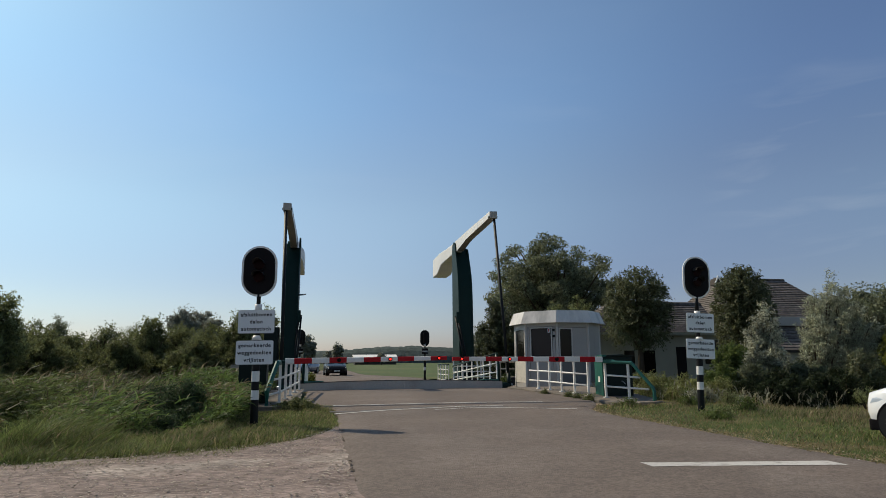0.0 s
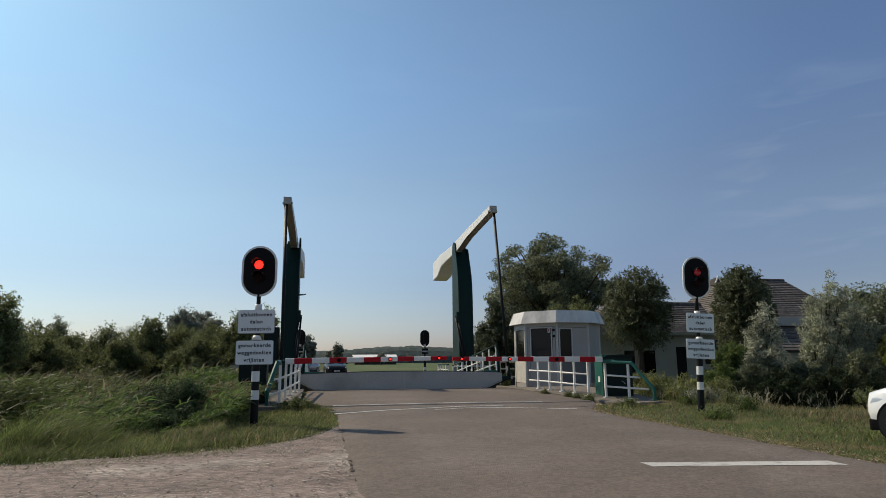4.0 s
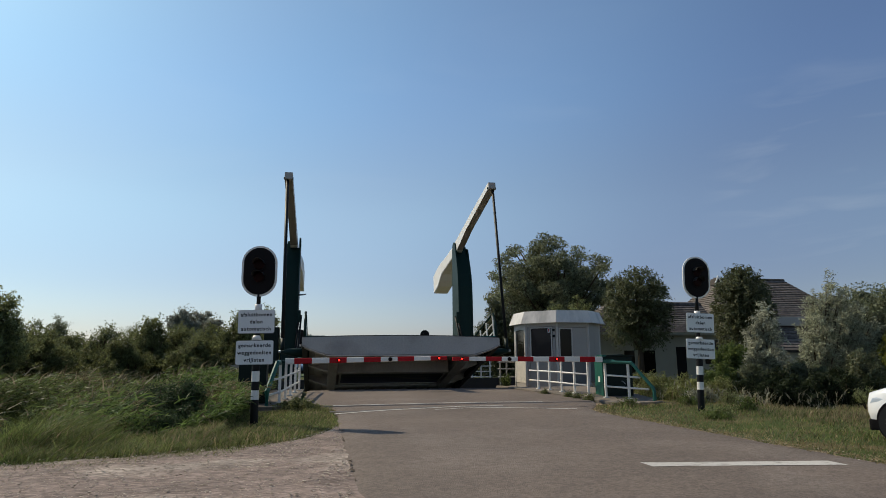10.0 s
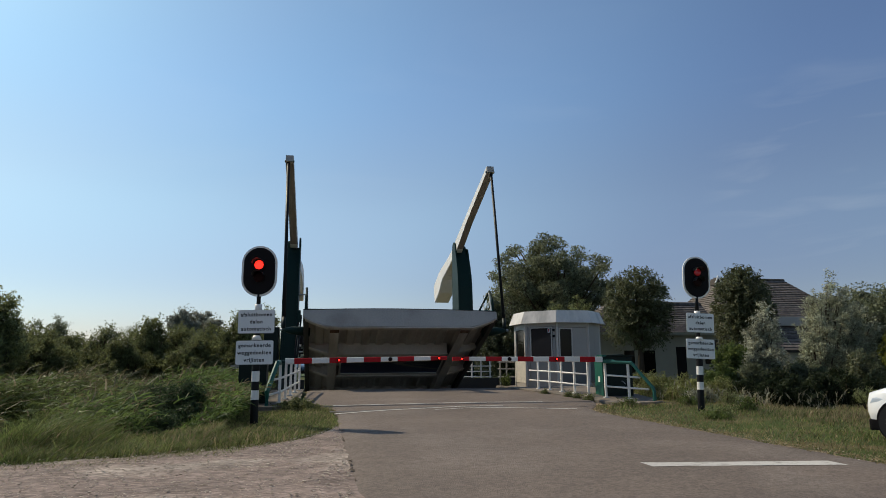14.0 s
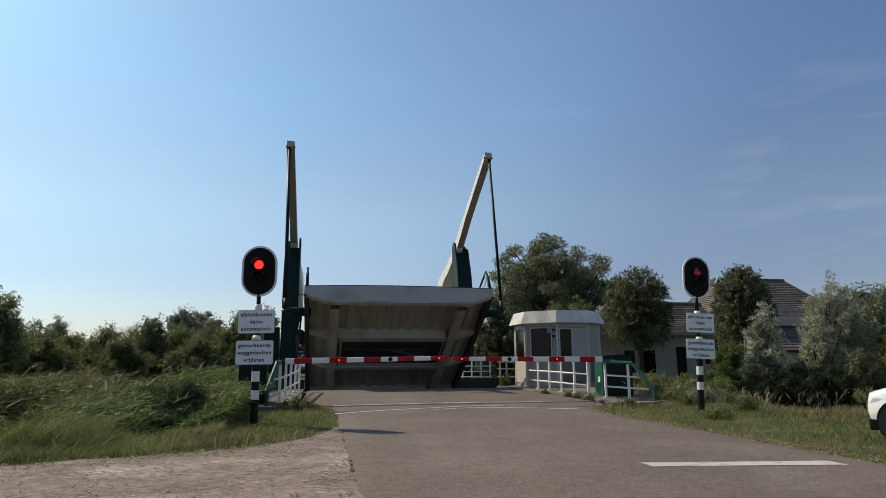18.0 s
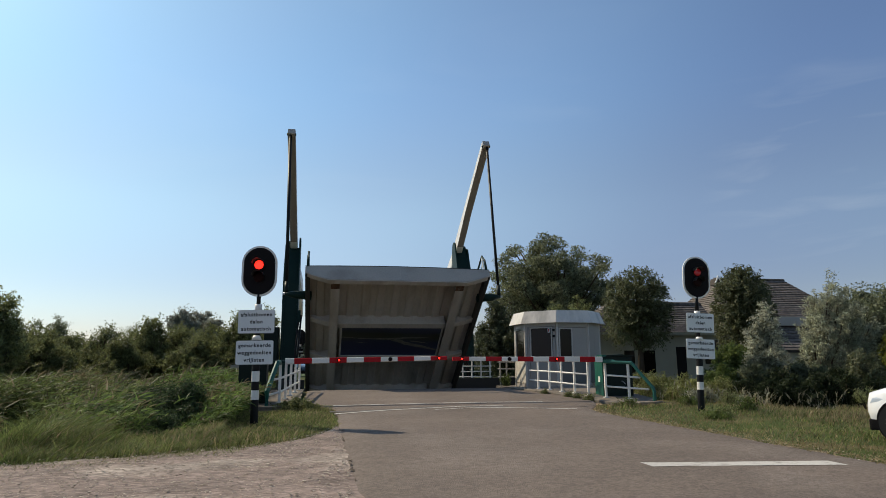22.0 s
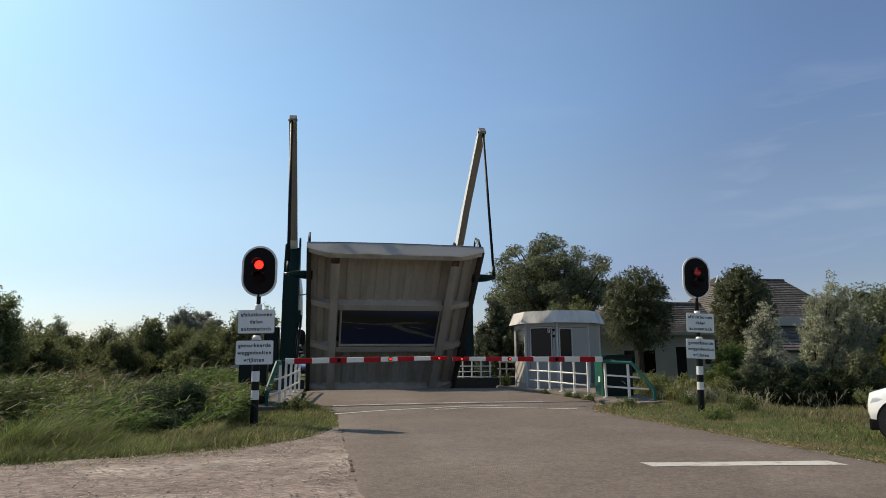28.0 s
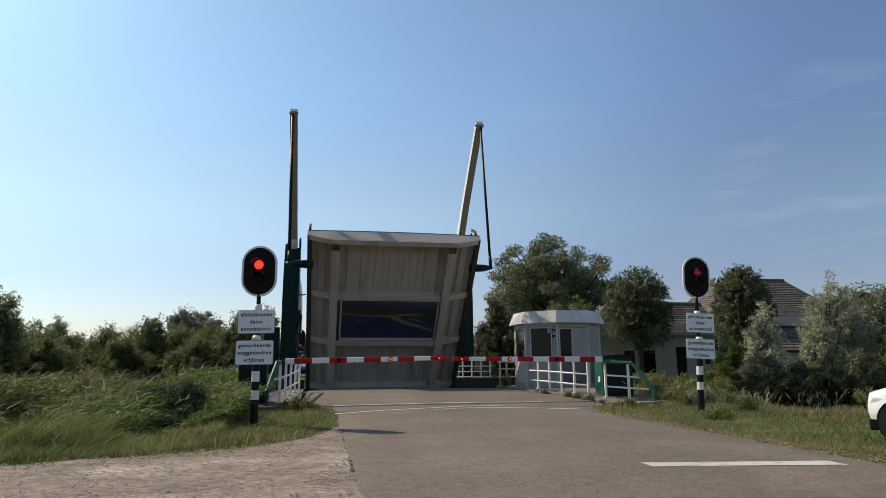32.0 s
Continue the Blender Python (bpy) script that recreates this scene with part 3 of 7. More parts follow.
def build_deck():
    d = thing("bridge_deck", "grey steel drawbridge deck with ribbed underside, rising on its hinges", "bridge deck", deck_pose(ANGLES[0][1]))
    y0, y1 = -DECK_L, 0.15
    part("deck_plate", box(-DECK_HW + 0.02, DECK_HW - 0.02, y0 + 0.05, y1, -0.07, -0.004), DECK_UNDER, d, "pale stained steel deck plate seen from below")
    def camber(x):
        return 0.07 * (1 - (x / DECK_HW) ** 2)

    arc = [-2.75 + 5.6 * k / 14 for k in range(15)]
    part("roadway", prism([(x, camber(x) + 0.012) for x in arc] + [(x, -0.003) for x in arc[::-1]], "y", y0 + 0.03, y1), DECK_TOP, d, "dark gritty cambered roadway surface")
    for x0, x1 in ((-DECK_HW + 0.05, -2.8), (2.9, DECK_HW - 0.05)):
        part("footway_kerb", box(x0, x1, y0 + 0.06, y1, 0.0, 0.09, 0.015), GREEN_LIGHT, d, "green-painted raised edge strip")
    # end beam that faces the road, deeper in the middle
    top_edge = [(DECK_HW - 2 * DECK_HW * k / 16, camber(DECK_HW - 2 * DECK_HW * k / 16)) for k in range(17)]
    out = [(-DECK_HW, -0.26), (-3.25, -0.42), (-2.75, -0.60), (-2.55, -0.625), (2.45, -0.625), (2.65, -0.60), (3.2, -0.42), (DECK_HW, -0.26)] + top_edge
    part("end_beam", prism(out, "y", y0, y0 + 0.05, 0.008), DECK_GREY, d, "light grey end beam with tapered ends")
    part("end_flange", prism([(-DECK_HW, -0.275), (-3.25, -0.435), (-2.7, -0.64), (2.6, -0.64), (3.2, -0.435), (DECK_HW, -0.275), (DECK_HW, -0.30), (3.2, -0.465), (2.6, -0.67), (-2.7, -0.67), (-3.25, -0.465), (-DECK_HW, -0.30)], "y",
                             y0, y0 + 0.22), DECK_UNDER, d, "stained lower flange")
    for k in range(5):
        x = -2.6 + k * 1.3
        part("weld_seam", box(x - 0.006, x + 0.006, y0 - 0.006, y0 + 0.002, -0.58, 0.0), DECK_UNDER, d)
    part("nosing", prism([(x, z + 0.002) for x, z in top_edge] + [(x, z + 0.024) for x, z in top_edge[::-1]], "y", y0 - 0.012, y0 + 0.10), EDGE_DARK, d, "dark steel edge strip")
    # main girders and cross beams
    for x in (-2.46, 2.36):
        part("main_girder_web", box(x - 0.02, x + 0.02, y0 + 0.05, -0.1, -0.62, -0.07), DECK_UNDER, d)
        part("main_girder_flange", box(x - 0.17, x + 0.17, y0 + 0.05, -0.1, -0.655, -0.62, 0.006), DECK_UNDER, d, "pale grey girder flange")
    for y, zb in ((-5.83, -0.58), (-3.33, -0.58), (-0.55, -0.58)):
        for xa, xb in ((-2.28, 2.18),):
            part("cross_beam_web", box(xa, xb, y - 0.012, y + 0.012, zb, -0.07), DECK_UNDER, d)
            part("cross_beam_flange", box(xa, xb, y - 0.15, y + 0.15, zb - 0.03, zb, 0.005), DECK_UNDER, d)
        for s, xm in ((-1, -2.48), (1, 2.38)):
            out = [(xm, -0.07), (s * (DECK_HW - 0.1), -0.07), (s * (DECK_HW - 0.1), -0.24), (xm, zb)]
            part("bracket", prism(out, "y", y - 0.012, y + 0.012), DECK_UNDER, d)
            out = [(xm, zb), (s * (DECK_HW - 0.1), -0.24), (s * (DECK_HW - 0.1), -0.26), (xm, zb - 0.025)]
            part("bracket_flange", prism(out, "y", y - 0.14, y + 0.14), DECK_UNDER, d)
    # closed ribs under the plate
    for x in [-3.0 + 0.60 * k for k in range(11)]:
        if min(abs(x + 2.46), abs(x - 2.36)) < 0.2:
            continue
        out = [(x - 0.19, -0.07), (x - 0.13, -0.14), (x + 0.13, -0.14), (x + 0.19, -0.07)]
        part("rib", prism(out, "y", y0 + 0.05, -0.3), DECK_UNDER, d)
    for s in (-1, 1):
        part("edge_girder", box(min(s * 3.40, s * DECK_HW), max(s * 3.40, s * DECK_HW), y0 + 0.05, y1, -0.34, -0.004, 0.01), EDGE_DARK, d, "dark weathered edge girder")
        # lugs that carry the hangers
        part("hanger_arm", tube([(s * 3.35, -7.18, -0.16), (s * 4.0, -7.18, -0.12), (s * 4.36, -7.18, -0.08)], [0.19, 0.15, 0.07], 12), GREEN, d, "dark green tapered arm for the pull rod", smooth=True)
        part("hanger_pin", tube([(s * 4.22, -7.18, -0.08), (s * 4.46, -7.18, -0.08)], 0.05, 10), STEEL, d, smooth=True)
        rail = part("deck_railing", box(s * 3.5 - 0.02, s * 3.5 + 0.02, y0 + 0.3, -0.6, 0.0, 0.03), WHITE, d, "white deck railing with dark green handrail and end post")
        ys = [-8.35 + 0.97 * k for k in range(9)]
        for y in ys:
            part("post", box(s * 3.5 - 0.022, s * 3.5 + 0.022, y - 0.03, y + 0.03, 0.0, 1.0, 0.005), WHITE, rail)
        for h in (0.35, 0.68):
            part("rail", tube([(s * 3.5, ys[0], h), (s * 3.5, ys[-1], h)], 0.024, 8), WHITE, rail, smooth=True)
        part("handrail", tube([(s * 3.5, ys[0] - 0.05, 1.03), (s * 3.5, ys[-1] + 0.1, 1.03)], 0.04, 10), GREEN, rail, smooth=True)
        part("end_post", tube([(s * 3.5, -8.62, 0.0), (s * 3.5, -8.62, 0.62), (s * 3.5, -8.42, 1.03)], 0.05, 10), GREEN, rail, "dark green sloping end post", smooth=True)
    # printed panel hung between the girders
    p = part("picture_panel", box(-2.10, 2.10, -5.63, -3.56, -0.50, -0.47, 0.004), PICTURE, d, "large printed seascape panel in blue, brown and pale sand")
    for xa, xb, ya, yb in ((-2.16, 2.16, -5.73, -5.62), (-2.16, 2.16, -3.57, -3.46), (-2.16, -2.09, -5.62, -3.57), (2.09, 2.16, -5.62, -3.57)):
        part("panel_frame", box(xa, xb, ya, yb, -0.53, -0.45, 0.006), CABIN_LIGHT, p, "pale frame strip")
    for u, outline in enumerate((
            [(0, .33), (0, .36), (.2, .40), (.35, .425), (.5, .44), (.55, .41), (.5, .385), (.3, .395), (.15, .365)],
            [(.5, .385), (.58, .36), (.66, .345), (.78, .35), (.9, .36), (.8, .385), (.68, .39), (.58, .42)],
            [(.54, .42), (.62, .45), (.64, .5), (.74, .58), (.86, .66), (.97, .76), (1, .78), (1, .82), (.92, .78), (.8, .70), (.66, .62), (.58, .53), (.5, .46)],
            [(.12, .50), (.22, .53), (.26, .545), (.2, .55)], [(.70, .47), (.80, .50), (.9, .57), (.82, .54), (.72, .50)])):
        pts = []
        for (ua, va), (ub, vb) in zip(outline, outline[1:] + outline[:1]):
            for k in range(5):
                g = Vector((ua + (ub - ua) * k / 5, va + (vb - va) * k / 5, u))
                pts.append((-2.08 + 4.16 * g.x, -5.61 + 2.03 * (g.y + 0.012 * noise.noise(g * 31) * (1 if 0.01 < g.x < 0.99 else 0))))
        part("printed_sandbar", prism(pts, "z", -0.504 - 0.001 * u, -0.5005), SANDBAR, p, "pale printed sandbank")
    for x in (-2.46, 2.36):
        part("rust_patch", box(x - 0.165, x + 0.165, y0 + 0.225, y0 + 0.52, -0.659, -0.6555), RUST, d, "rusty patch on the girder flange")
    part("rust_patch", box(-1.62, -1.48, y0 + 0.235, y0 + 0.40, -0.152, -0.1405), RUST, d, "rusty patch on a rib")
    part("panel_text_bar", box(-2.08, -1.25, -3.42, -3.36, -0.626, -0.620), DECK_GREY, d)
    return d


def picture_material():
    """The printed panel: a broad pale wave of sand between dark sea and dark hills, under a blue band."""
    m = bpy.data.materials.new("printed_seascape")
    m.use_nodes = True
    n, l = m.node_tree.nodes, m.node_tree.links
    b = n["Principled BSDF"]
    b.inputs["Roughness"].default_value = 0.35
    tc, sep = n.new("ShaderNodeTexCoord"), n.new("ShaderNodeSeparateXYZ")
    l.new(tc.outputs["Object"], sep.inputs[0])
    big = n.new("ShaderNodeTexNoise")
    big.inputs["Scale"].default_value, big.inputs["Detail"].default_value = 0.75, 6
    big.inputs["Distortion"].default_value = 0.8
    mp = n.new("ShaderNodeMapping")
    mp.inputs["Scale"].default_value = (0.55, 1.5, 1.0)
    l.new(tc.outputs["Object"], mp.inputs["Vector"])
    l.new(mp.outputs[0], big.inputs["Vector"])

    def math_node(op, a, c):
        k = n.new("ShaderNodeMath")
        k.operation = op
        for i, v in enumerate((a, c)):
            if isinstance(v, float):
                k.inputs[i].default_value = v
            else:
                l.new(v, k.inputs[i])
        return k.outputs[0]

    down = math_node("ADD", sep.outputs["Y"], 5.63)                      # 0 at the top, 2.07 at the bottom
    wob = math_node("MULTIPLY", math_node("SUBTRACT", big.outputs["Fac"], 0.5), 0.45)
    tilt = math_node("MULTIPLY", sep.outputs["X"], 0.04)
    v = math_node("SUBTRACT", math_node("ADD", down, wob), tilt)
    ramp = n.new("ShaderNodeValToRGB")
    l.new(math_node("DIVIDE", v, 2.07), ramp.inputs[0])
    cr = ramp.color_ramp
    stops = [(0.0, (0.115, 0.12, 0.19)), (0.08, (0.07, 0.074, 0.125)), (0.17, (0.05, 0.052, 0.075)), (0.24, (0.046, 0.047, 0.036)), (0.36, (0.055, 0.053, 0.036)), (0.42, (0.045, 0.046, 0.045)),
             (0.50, (0.038, 0.040, 0.072)), (0.8, (0.036, 0.038, 0.085)), (1.0, (0.04, 0.043, 0.10))]
    while len(cr.elements) < len(stops):
        cr.elements.new(0.5)
    for e, (pos, c) in zip(cr.elements, stops):
        e.position, e.color = pos, (*c, 1)
    l.new(ramp.outputs[0], b.inputs["Base Color"])
    return m


PICTURE = picture_material()
SANDBAR = material("printed_sand", (0.185, 0.17, 0.14), 0.4, vary=0.35, scale=3, fine=14, bump=0.0, spots=((0.10, 0.095, 0.075), 0.55, 5.0), stretch=(1, 3, 1))


def build_towers():
    for s in (-1, 1):
        t = thing("bridge_tower", "tall dark green steel tower carrying the lifting beam", "bridge tower", Matrix.Translation((s * (PIVOT[0] + 0.06), PIVOT[1], 0)), "bridge towers")
        base = -0.1
        near, far = (0.27, 0.43) if s > 0 else (0.38, 0.33)
        lo, hi = sorted((-s * (near - 0.048), s * (far - 0.048)))
        # inner cheek reaches above the pivot with a rounded head, the outer one is lower
        for inner, top in ((True, 7.78), (False, 7.44)):
            x = -s * near if inner else s * far
            prof = [(-1.15, base), (0.55, base), (0.55, 5.5), (0.55, top - 0.5)]
            prof += [(0.16 + 0.38 * math.cos(a), top - 0.4 + 0.4 * math.sin(a)) for a in [radians(q) for q in (20, 45, 70, 90, 110, 135, 160)]]
            prof += [(-0.30, top - 0.62), (-0.55, top - 1.05), (-0.80, top - 1.6), (-0.95, top - 2.3), (-1.02, top - 3.2)]
            part("cheek", prism(prof, "x", x - 0.045, x + 0.045, 0.012), GREEN, t, "dark green side plate with rounded head")
        front = [(-1.12, base), (-0.98, 4.3), (-0.91, 5.2), (-0.76, 5.9), (-0.52, 6.45), (-0.25, 6.9), (0.0, 7.2), (0.03, 7.16), (-0.22, 6.86), (-0.48, 6.41), (-0.72, 5.86), (-0.87, 5.18), (-0.94, 4.3), (-1.08, base)]
        part("front_plate", prism(front, "x", lo, hi, 0.004), GREEN, t)
        head = [(0.004, 7.2), (0.06, 7.36), (0.15, 7.52), (0.26, 7.60), (0.28, 7.56), (0.18, 7.48), (0.10, 7.33), (0.04, 7.17)]
        part("head_plate", prism(head, "x", min(s * 0.11, s * (far - 0.048)), max(s * 0.11, s * (far - 0.048)), 0.004), GREEN, t)
        part("back_plate", box(lo, hi, 0.46, 0.52, base, 6.0), GREEN, t)
        part("pivot_pin", tube([(lo, 0.2, 7.05), (hi, 0.2, 7.05)], 0.08, 16), GREEN, t, smooth=True)
        part("foot_plate", box(-0.62, 0.62, -1.35, 0.8, base - 0.02, base + 0.05, 0.01), GREEN, t)
        # slim drive struts on the inner side
        b = part("strut_bracket", box(-s * (near + 0.09) - 0.09, -s * (near + 0.09) + 0.09, -1.1, -0.75, 3.2, 3.8, 0.03), GREEN, t)
        for q in (-0.06, 0.06):
            part("drive_strut", tube([(-s * (near + 0.15) + q, -0.95, 3.55), (-s * (near - 0.03) + q + (0.38 if s > 0 else 0.0), -1.6, 0.1)], 0.05, 8), BLACK, t, "slim dark drive strut", smooth=True)
        if s < 0:
            part("machine_housing", box(-1.2, -0.5, -0.9, 0.3, base, 2.95, 0.03), GREEN_DARK, t, "dark green machine housing")
            arm = part("wind_sensor_arm", tube([(0.36, -0.2, 4.66), (0.52, -0.2, 4.67), (0.78, -0.2, 4.71)], [0.03, 0.045, 0.03], 8), STEEL, t, smooth=True)
    for s in (-1, 1):
        bm = box(s * 5.05 - 1.3, s * 5.05 + 1.3, 0.76, 4.4, -2.0, -0.115, 0.03)
        structure("tower_pier_1" if s < 0 else "tower_pier_2", bm, CONCRETE, "concrete pier under the bridge tower", "pier")


BEAMS, RODS = [], []


def build_beams():
    for s in (-1, 1):
        b = thing("lifting_beam", "white lifting beam with box counterweight on top of the tower", "lifting beam", beam_pose(ANGLES[0][1], s), "lifting beams")
        arm = [(-7.20, -0.13), (-7.20, 0.14), (-3.6, 0.175), (0.0, 0.18), (0.9, 0.16), (0.9, -0.40), (0.0, -0.44), (-1.2, -0.36), (-2.6, -0.22)]
        part("beam_arm", prism(arm, "x", -0.175, 0.175, 0.02), WHITE, b, "white tapered box beam")
        under = [(-7.05, -0.133), (-2.6, -0.223), (-1.2, -0.363), (-0.3, -0.425), (-0.3, -0.430), (-1.2, -0.368), (-2.6, -0.228), (-7.05, -0.138)]
        part("beam_soffit", prism(under, "x", -0.171, 0.171), SOFFIT, b, "underside of the beam, toned down for shade")
        part("tip_cap", box(-0.165, 0.165, -7.30, -7.08, -0.18, 0.14, 0.03), DECK_GREY, b, "grey cap at the tip")
        part("tip_pin", tube([(-0.20, -7.17, -0.1), (0.20, -7.17, -0.1)], 0.06, 12), GREEN, b, smooth=True)
        rings = []
        bm = bmesh.new()
        for y, w, zt, zb in ((0.7, 0.17, 0.155, -0.41), (2.2, 0.26, 0.14, -0.50), (3.2, 0.40, 0.11, -0.66), (3.7, 0.44, 0.09, -0.92), (4.2, 0.45, 0.07, -1.10), (5.60, 0.45, 0.04, -1.12), (5.68, 0.40, -0.04, -1.04)):
            rings.append([bm.verts.new((u * w, y, z)) for u, z in ((-1, zb + 0.04), (-0.93, zb), (0.93, zb), (1, zb + 0.04), (1, zt - 0.04), (0.93, zt), (-0.93, zt), (-1, zt - 0.04))])
        for p, q in zip(rings, rings[1:]):
            for k in range(8):
                bm.faces.new((p[k], p[(k + 1) % 8], q[(k + 1) % 8], q[k]))
        bm.faces.new(rings[0])
        bm.faces.new(rings[-1][::-1])
        part("counterweight", bm, WHITE, b, "white box counterweight with curved belly")
        BEAMS.append((b, s))
        tip, foot = rod_ends(ANGLES[0][1], s)
        r = thing("pull_rod", "slim dark green pull rod from beam tip to deck", "pull rod", Matrix.Translation(tip), "pull rods")
        n = (foot - tip)
        length = math.hypot(n.y, n.z)
        part("rod", tube([(0, 0, 0.05), (n.x, 0, -length)], 0.07 if s < 0 else 0.058, 10), BLACK, r, smooth=True)
        part("rod_end", tube([(n.x * 0.94, 0, -length * 0.94), (n.x, 0, -length - 0.06)], 0.075, 10), GREEN_DARK, r, smooth=True)
        RODS.append((r, s))


def rod_pose(a, side):
    tip, foot = rod_ends(a, side)
    d = foot - tip
    return Matrix.Translation(tip) @ pose(0, 0, 0, math.degrees(math.atan2(d.y, -d.z)), 0, 0)


# ---- barrier booms ----
def boom(x0, x1, y, z, tilt, tip_first, lamps):
    """One boom lying across the road. Bands of white and red, each a part; lamps as (x, lit)."""
    b = thing("barrier_boom", "lowered red and white barrier boom with red warning lamps", "barrier boom", pose(0, y, z, 0, tilt, 0), "barrier booms")
    root, tip = (x0, x1) if not tip_first else (x1, x0)
    seg = (tip - root) / 9.5
    xs = [root] + [root + seg * (0.5 + k) for k in range(10)]
    for i, (a, c) in enumerate(zip(xs, xs[1:])):
        r0, r1 = 0.080 - 0.026 * i / 10, 0.080 - 0.026 * (i + 1) / 10
        lo, hi = min(a, c), max(a, c)
        bm = bmesh.new()
        ra, rb = (r0, r1) if a < c else (r1, r0)
        va = [bm.verts.new((lo, 0.055 * u, ra * v)) for u, v in ((-1, -0.8), (-0.7, -1), (0.7, -1), (1, -0.8), (1, 0.8), (0.7, 1), (-0.7, 1), (-1, 0.8))]
        vb = [bm.verts.new((hi, 0.055 * u, rb * v)) for u, v in ((-1, -0.8), (-0.7, -1), (0.7, -1), (1, -0.8), (1, 0.8), (0.7, 1), (-0.7, 1), (-1, 0.8))]
        for k in range(8):
            bm.faces.new((va[k], va[(k + 1) % 8], vb[(k + 1) % 8], vb[k]))
        bm.faces.new(va)
        bm.faces.new(vb[::-1])
        part("band", bm, WHITE if i % 2 == 0 else RED, b, "white band" if i % 2 == 0 else "red band")
    for x, state in lamps:
        h = part("lamp_housing", disc(x, 0.0, 0.056, -0.075, -0.05, 16), PLASTIC, b, "round warning lamp housing")
        if state == "on":
            part("lens", disc(x, 0.0, 0.028, -0.09, -0.07, 16, 0.02), LAMP_RED, h, "lit red lens", smooth=True)
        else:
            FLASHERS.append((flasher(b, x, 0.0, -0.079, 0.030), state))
    return b


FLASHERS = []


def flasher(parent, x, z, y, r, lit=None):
    """A blinking lamp: an added drum turns, one face lit, the other dark glass."""
    d = part("blink_drum", tube([(-0.001, 0, -r * 0.5), (0.001, 0, r * 0.5)], 0.004, 6), PLASTIC, parent, "added drum that turns to make the lamp blink", m=Matrix.Translation((x, y, z)))
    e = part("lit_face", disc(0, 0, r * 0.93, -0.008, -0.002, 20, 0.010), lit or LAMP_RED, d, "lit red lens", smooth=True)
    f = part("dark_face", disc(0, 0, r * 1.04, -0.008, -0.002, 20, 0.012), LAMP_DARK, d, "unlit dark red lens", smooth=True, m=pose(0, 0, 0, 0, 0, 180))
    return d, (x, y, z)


def boom_cabinet():
    c = thing("boom_cabinet", "green metal boom drive cabinet on the pavement, its front darkened for shade", "cabinet", Matrix.Translation((5.50, -13.55, road_z(-13.5) - 0.02)))
    # the lit side and the shaded front are put into two greens
    part("body", box(-0.22, 0.72, 0.05, 0.62, 0, 1.22, 0.02), GREEN_DARK, c, "dark green housing")
    part("side_door", box(-0.235, -0.22, 0.07, 0.60, 0.08, 1.16, 0.004), GREEN_LIGHT, c, "side door, its green brightened for the light on it")
    part("lid", prism([(-0.10, 1.222), (0.76, 1.222), (0.76, 1.25), (0.40, 1.285), (-0.10, 1.265)], "y", 0.02, 0.66, 0.01), GREEN_DARK, c, "blackish sloping lid")
    part("top_box", box(-0.25, -0.11, 0.02, 0.40, 1.222, 1.275, 0.012), GREEN_LIGHT, c, "bright green corner box")
    part("notice_plate", box(-0.243, -0.236, 0.24, 0.36, 0.48, 0.64), WHITE, c, "small white notice plate")
    part("base_strip", box(-0.26, -0.225, 0.04, 0.64, 0.0, 0.06, 0.008), WHITE, c, "white base strip")
    part("crank", tube([(0.35, 0.03, 0.5), (0.35, -0.03, 0.5), (0.43, -0.03, 0.42)], 0.014, 8), STEEL, c)
    part("boom_bracket", box(-0.50, -0.12, -0.50, 0.05, 1.04, 1.13, 0.015), GREEN_LIGHT, c, "green boom bracket")
    c = thing("boom_cabinet", "dark green boom drive cabinet beside the railing", "cabinet", Matrix.Translation((-4.55, -13.9, road_z(-13.9) + 0.0)))
    part("body", box(-0.45, 0.25, 0.0, 0.6, 0, 1.2, 0.02), GREEN_DARK, c, "dark green housing")
    part("lid", box(-0.48, 0.28, -0.03, 0.63, 1.2, 1.25, 0.015), GREEN, c)
    part("boom_bracket", box(0.2, 0.75, -0.14, -0.02, 1.07, 1.15, 0.015), GREEN, c, "green boom bracket")


